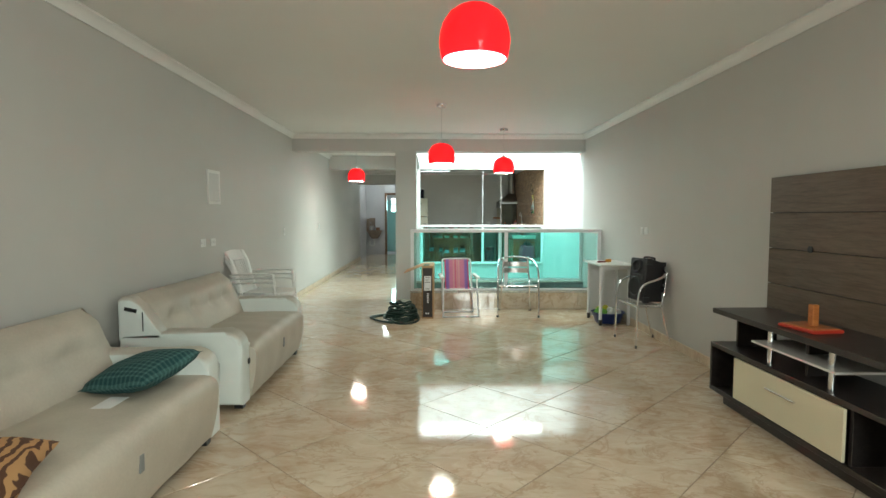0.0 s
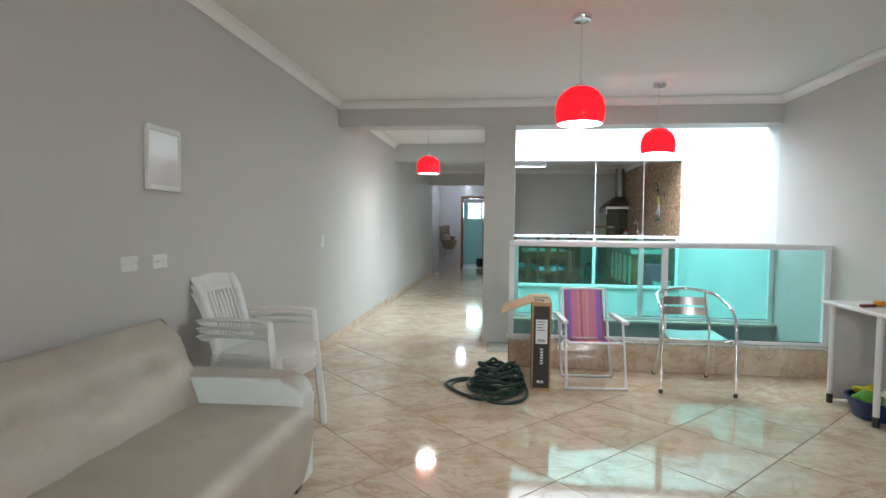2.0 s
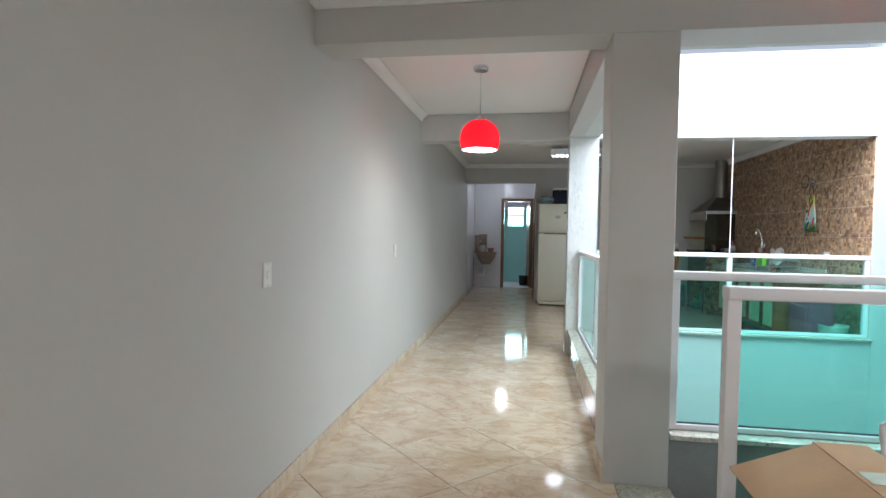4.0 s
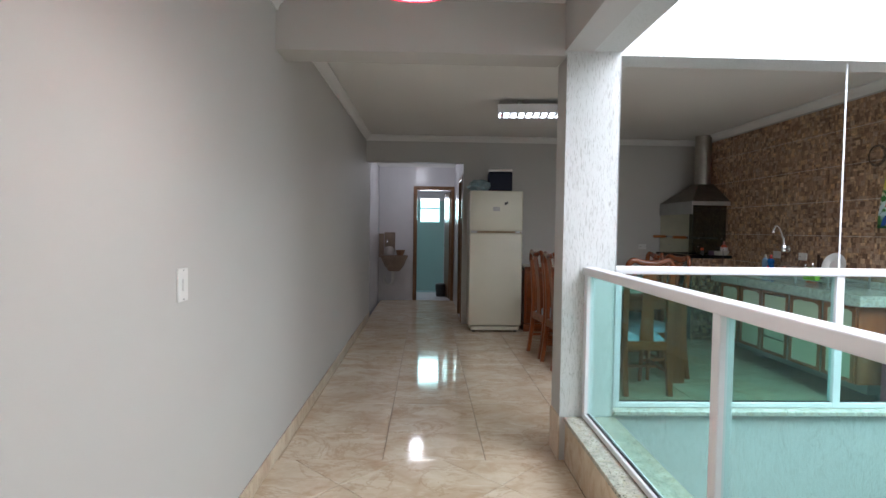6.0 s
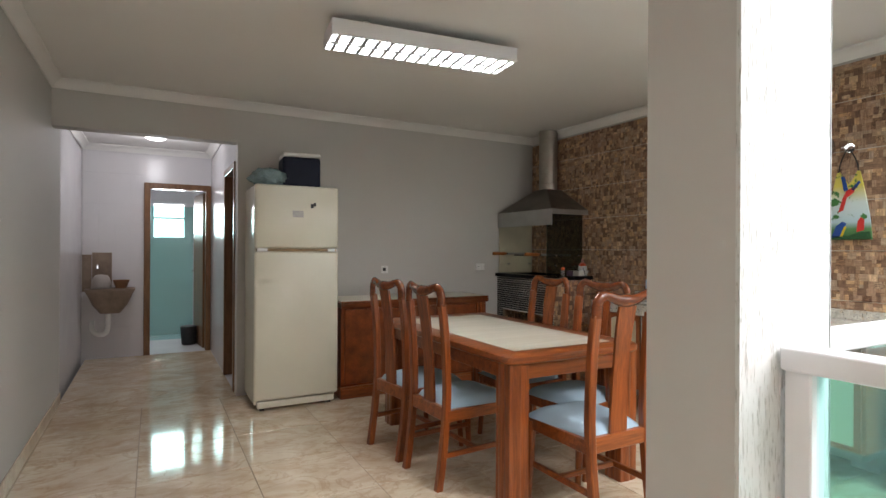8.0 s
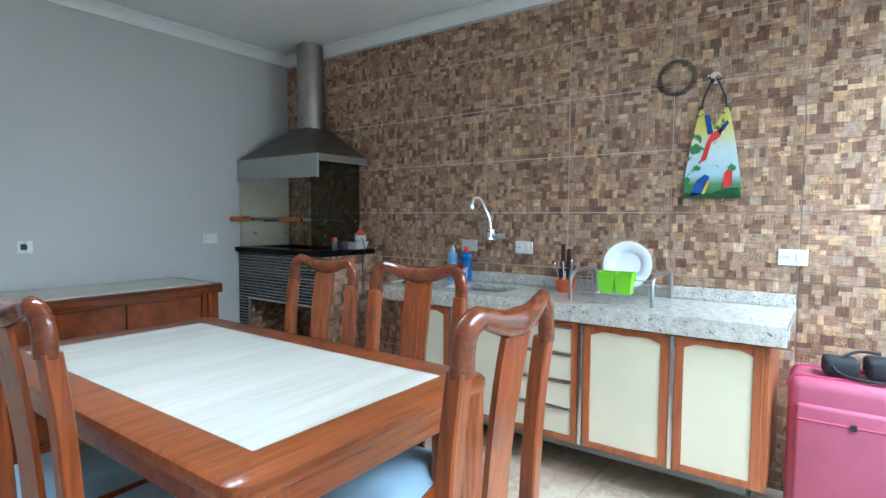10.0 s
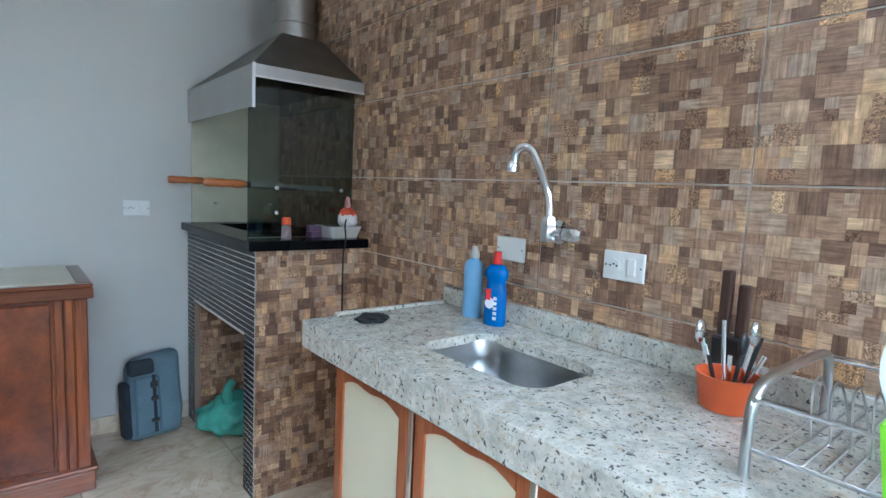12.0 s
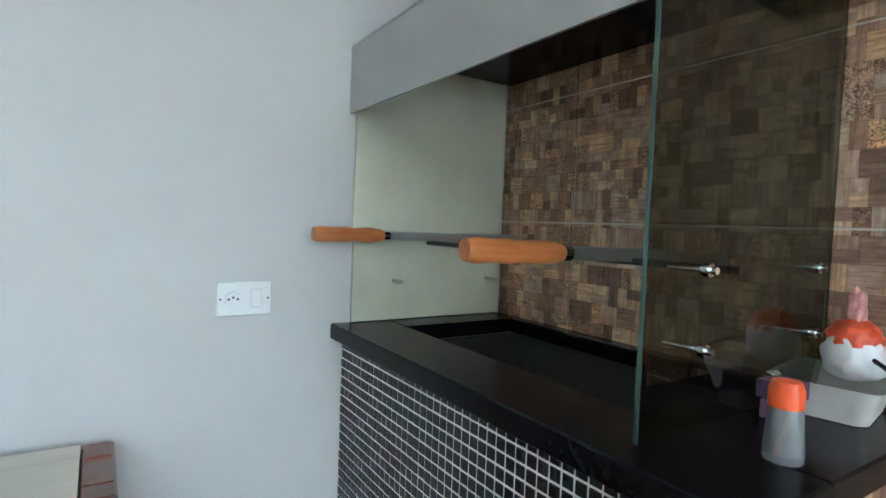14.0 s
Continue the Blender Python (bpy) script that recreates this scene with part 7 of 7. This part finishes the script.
pieces("splash_panel", STONE, (0.045, -0.012, 0.86, 0.245, -0.002, 1.265), (-0.055, -0.012, 0.80, 0.04, -0.002, 1.24), parent=ws)
bm = bmesh.new()
rr = [[bm.verts.new((0.245 + x, -0.21 + y, z)) for x, y, _ in rounded(-0.25 * s, -0.2 * s, 0.25 * s, 0.2 * s, 0.12 * s, 0)] for s, z in ((0.4, 0.56), (0.7, 0.66), (0.9, 0.78), (1.0, 0.825), (1.0, 0.845), (0.9, 0.835), (0.6, 0.70))]
for a, b in zip(rr, rr[1:]):
    for k in range(len(a)):
        bm.faces.new((a[k], a[(k + 1) % len(a)], b[(k + 1) % len(b)], b[k]))
bm.faces.new(rr[0]); bm.faces.new(rr[-1])
made("bowl", bm, STONE, ws, 50)
bm = bmesh.new()
tube(bm, [(0.11, -0.01, 1.11), (0.11, -0.14, 1.11), (0.11, -0.16, 1.07)], 0.016, 8)
made("tap", bm, CHROME, ws, 50)
bm = bmesh.new()
tube(bm, curve_points([(0.22, -0.2, 0.57), (0.22, -0.2, 0.42), (0.20, -0.19, 0.33), (0.12, -0.17, 0.31), (0.06, -0.12, 0.36), (0.05, -0.01, 0.44)], 5), 0.027, 10)
made("waste_pipe", bm, WHITE_PLASTIC, ws, 60)
wl = thing("mixing_bowl", pose(0.17, 19.45, 0.846), "grey enamel bowl turned over on the basin", "bowl")
bm = bmesh.new()
lathe(bm, [(0.10, 0.0), (0.104, 0.006), (0.10, 0.06), (0.085, 0.12), (0.06, 0.155), (0.0, 0.165)], 24)
made("bowl", bm, surface("grey_enamel", (0.42, 0.38, 0.35), 0.4, var=0.2), wl, 50)
pt = thing("clay_pot", pose(0.37, 19.45, 0.846), "small brown clay pot on the basin's rim", "pot")
bm = bmesh.new()
lathe(bm, [(0, 0), (0.055, 0), (0.085, 0.09), (0.09, 0.095), (0.08, 0.095), (0.05, 0.012), (0, 0.01)], 20)
made("pot", bm, surface("brown_clay", (0.34, 0.17, 0.09), 0.6, var=0.2), pt, 50)
bn = thing("waste_bin", pose(1.14, 20.2, 0.003), "small dark bin on the bathroom floor", "bin")
bm = bmesh.new()
lathe(bm, [(0, 0), (0.09, 0), (0.11, 0.24), (0.10, 0.25), (0, 0.27)], 20)
made("pail", bm, BLACK_PLASTIC, bn, 50)

# ---- pieces of floors and walls, last ----
S, G = 0.601, 0.0022


def clip(poly, rect):
    x0, y0, x1, y1 = rect
    for ax, lim, sgn in ((0, x0, 1), (0, x1, -1), (1, y0, 1), (1, y1, -1)):
        out = []
        for a, b in zip(poly, poly[1:] + poly[:1]):
            ia, ib = (a[ax] - lim) * sgn >= 0, (b[ax] - lim) * sgn >= 0
            if ia:
                out.append(a)
            if ia != ib:
                u = (lim - a[ax]) / (b[ax] - a[ax])
                out.append((a[0] + u * (b[0] - a[0]), a[1] + u * (b[1] - a[1])))
        poly = out
        if len(poly) < 3:
            return []
    return poly


shared = {}


def slab(name, poly, z0, z1, mat, parent, key=None, c=(0, 0)):
    """A flat piece with a chamfered rim."""
    if key and key in shared:
        ob = new(name, shared[key])
        ob.parent, ob.location = parent, (c[0], c[1], 0)
        return ob
    bm = bmesh.new()
    pts = [(x - c[0], y - c[1]) for x, y in poly]
    cx, cy = sum(p[0] for p in pts) / len(pts), sum(p[1] for p in pts) / len(pts)
    lo = [bm.verts.new((x, y, z0)) for x, y in pts]
    mid = [bm.verts.new((x, y, z1 - 0.0012)) for x, y in pts]
    hi = []
    for x, y in pts:
        d = math.hypot(x - cx, y - cy) or 1
        hi.append(bm.verts.new((x - (x - cx) / d * 0.0016, y - (y - cy) / d * 0.0016, z1)))
    n = len(pts)
    bm.faces.new(hi)
    for a, b in ((lo, mid), (mid, hi)):
        for k in range(n):
            bm.faces.new((a[k], a[(k + 1) % n], b[(k + 1) % n], b[k]))
    ob = made(name, bm, mat, parent)
    ob.location = (c[0], c[1], 0)
    if key:
        shared[key] = ob.data
    return ob


floor = bpy.data.objects["floor"]
h = (S - 2 * G) / 2 ** 0.5
pitch = S / 2 ** 0.5
for i, j, cx0, cy0, rects in [(i, j, 2.55, 5.12, DIAG) for i in range(-8, 9) for j in range(-18, 22)] + [(i, j, 0.86, 17.55, SLANT) for i in range(-4, 4) for j in range(-3, 7)]:
    if (i + j) % 2 == 0:
        continue
    c = (cx0 + i * pitch, cy0 + j * pitch)
    sq = [(c[0] + h, c[1]), (c[0], c[1] + h), (c[0] - h, c[1]), (c[0], c[1] - h)]
    for r in rects:
        p = clip(sq, r)
        if p and abs(sum(a[0] * b[1] - b[0] * a[1] for a, b in zip(p, p[1:] + p[:1]))) > 0.004:
            full = len(p) == 4 and all(abs(a[0] - b[0]) + abs(a[1] - b[1]) < 1e-6 for a, b in zip(p, sq))
            slab("floor_tile", p, -0.0035, 0.0, FLOOR, floor, "diagonal" if full else None, c if full else (0, 0))
for i in range(9):
    for j in range(13):
        x, y = i * S + 0.02 - S, YK + j * S - 0.2
        sq = [(x + G, y + G), (x + S - G, y + G), (x + S - G, y + S - G), (x + G, y + S - G)]
        for r in STRAIGHT:
            p = clip(sq, r)
            if p and abs(sum(a[0] * b[1] - b[0] * a[1] for a, b in zip(p, p[1:] + p[:1]))) > 0.004:
                full = all(abs(a[0] - b[0]) + abs(a[1] - b[1]) < 1e-6 for a, b in zip(p, sq)) and len(p) == 4
                slab("floor_tile", p, -0.0035, 0.0, FLOOR, floor, "straight" if full else None, (x, y) if full else (0, 0))

# skirting and kerb cladding in the same porcelain
skirt = structure(boxes("baseboard", GROUT, (0, Y0, 0.0, 0.004, 17.6, 0.085), (W - 0.004, Y0, 0.0, W, 8.58, 0.085)), "beige porcelain skirting")
y = Y0
while y < 17.5:
    b = min(y + S, 17.6)
    boxes("skirting_tile", SKIRTING, (0.0042, y + 0.0012, 0.001, 0.012, b - 0.0012, 0.088), parent=skirt)
    if y < 8.4:
        boxes("skirting_tile", SKIRTING, (W - 0.012, y + 0.0012, 0.001, W - 0.0042, min(b, 8.58) - 0.0012, 0.088), parent=skirt)
    y += S
boxes("skirting_tile", SKIRTING, (1.622, YB - 0.006, 0.001, 1.629, YB + 0.33, 0.09), (2.12, YE - 0.011, 0.001, 4.16, YE - 0.003, 0.088), (1.644, YK - 0.004, 0.001, 1.651, YK + 0.21, 0.262), parent=skirt)
x = 1.91
while x < W - 0.05:
    b = min(x + S, W - 0.004)
    boxes("kerb_tile", FLOOR, (x + 0.001, 8.597, 0.001, b - 0.001, 8.604, 0.235), parent=kerb)
    x += S
boxes("kerb_tile", FLOOR, (1.898, 8.606, 0.001, 1.9045, 8.733, 0.235), parent=kerb)
y = YB + 0.336
while y < YK - 0.05:
    b = min(y + S, YK - 0.011)
    boxes("kerb_tile", FLOOR, (1.682, y + 0.001, 0.001, 1.6895, b - 0.001, 0.234), parent=kerb2)
    y += S

# printed tiles on the kitchen wall
east = structure(boxes("wall_tiling", PALE_GROUT, (W - 0.0045, YK + 0.03, 0.0, W - 0.0005, YE - 0.001, 2.545)), "porcelain wall tiles printed like little wood blocks")
PY, PZ = 0.567, 0.324
for i in range(-1, 8):
    for j in range(-1, 8):
        y0, z0 = 13.455 + (i - 1) * PY, 1.005 + (j - 3) * PZ
        p = clip([(y0 + 0.0022, z0 + 0.0022), (y0 + PY - 0.0022, z0 + 0.0022), (y0 + PY - 0.0022, z0 + PZ - 0.0022), (y0 + 0.0022, z0 + PZ - 0.0022)], (YK + 0.03, 0.0, YE - 0.002, 2.544))
        if p:
            ys, zs = [a[0] for a in p], [a[1] for a in p]
            boxes("wall_tile", MOSAIC, (W - 0.010, min(ys), min(zs), W - 0.0048, max(ys), max(zs)), parent=east, bev=0.0012)

# white tiles in the corridor
for k in range(4):
    for q in range(7):
        boxes("wall_tile", WHITE_TILE, (-0.036 + 0.164 * k, 19.612, 0.002 + 0.37 * q, 0.126 + 0.164 * k, 19.618, min(2.55, 0.37 * q + 0.369)), parent=bpy.data.objects["wall_corridor_north"])
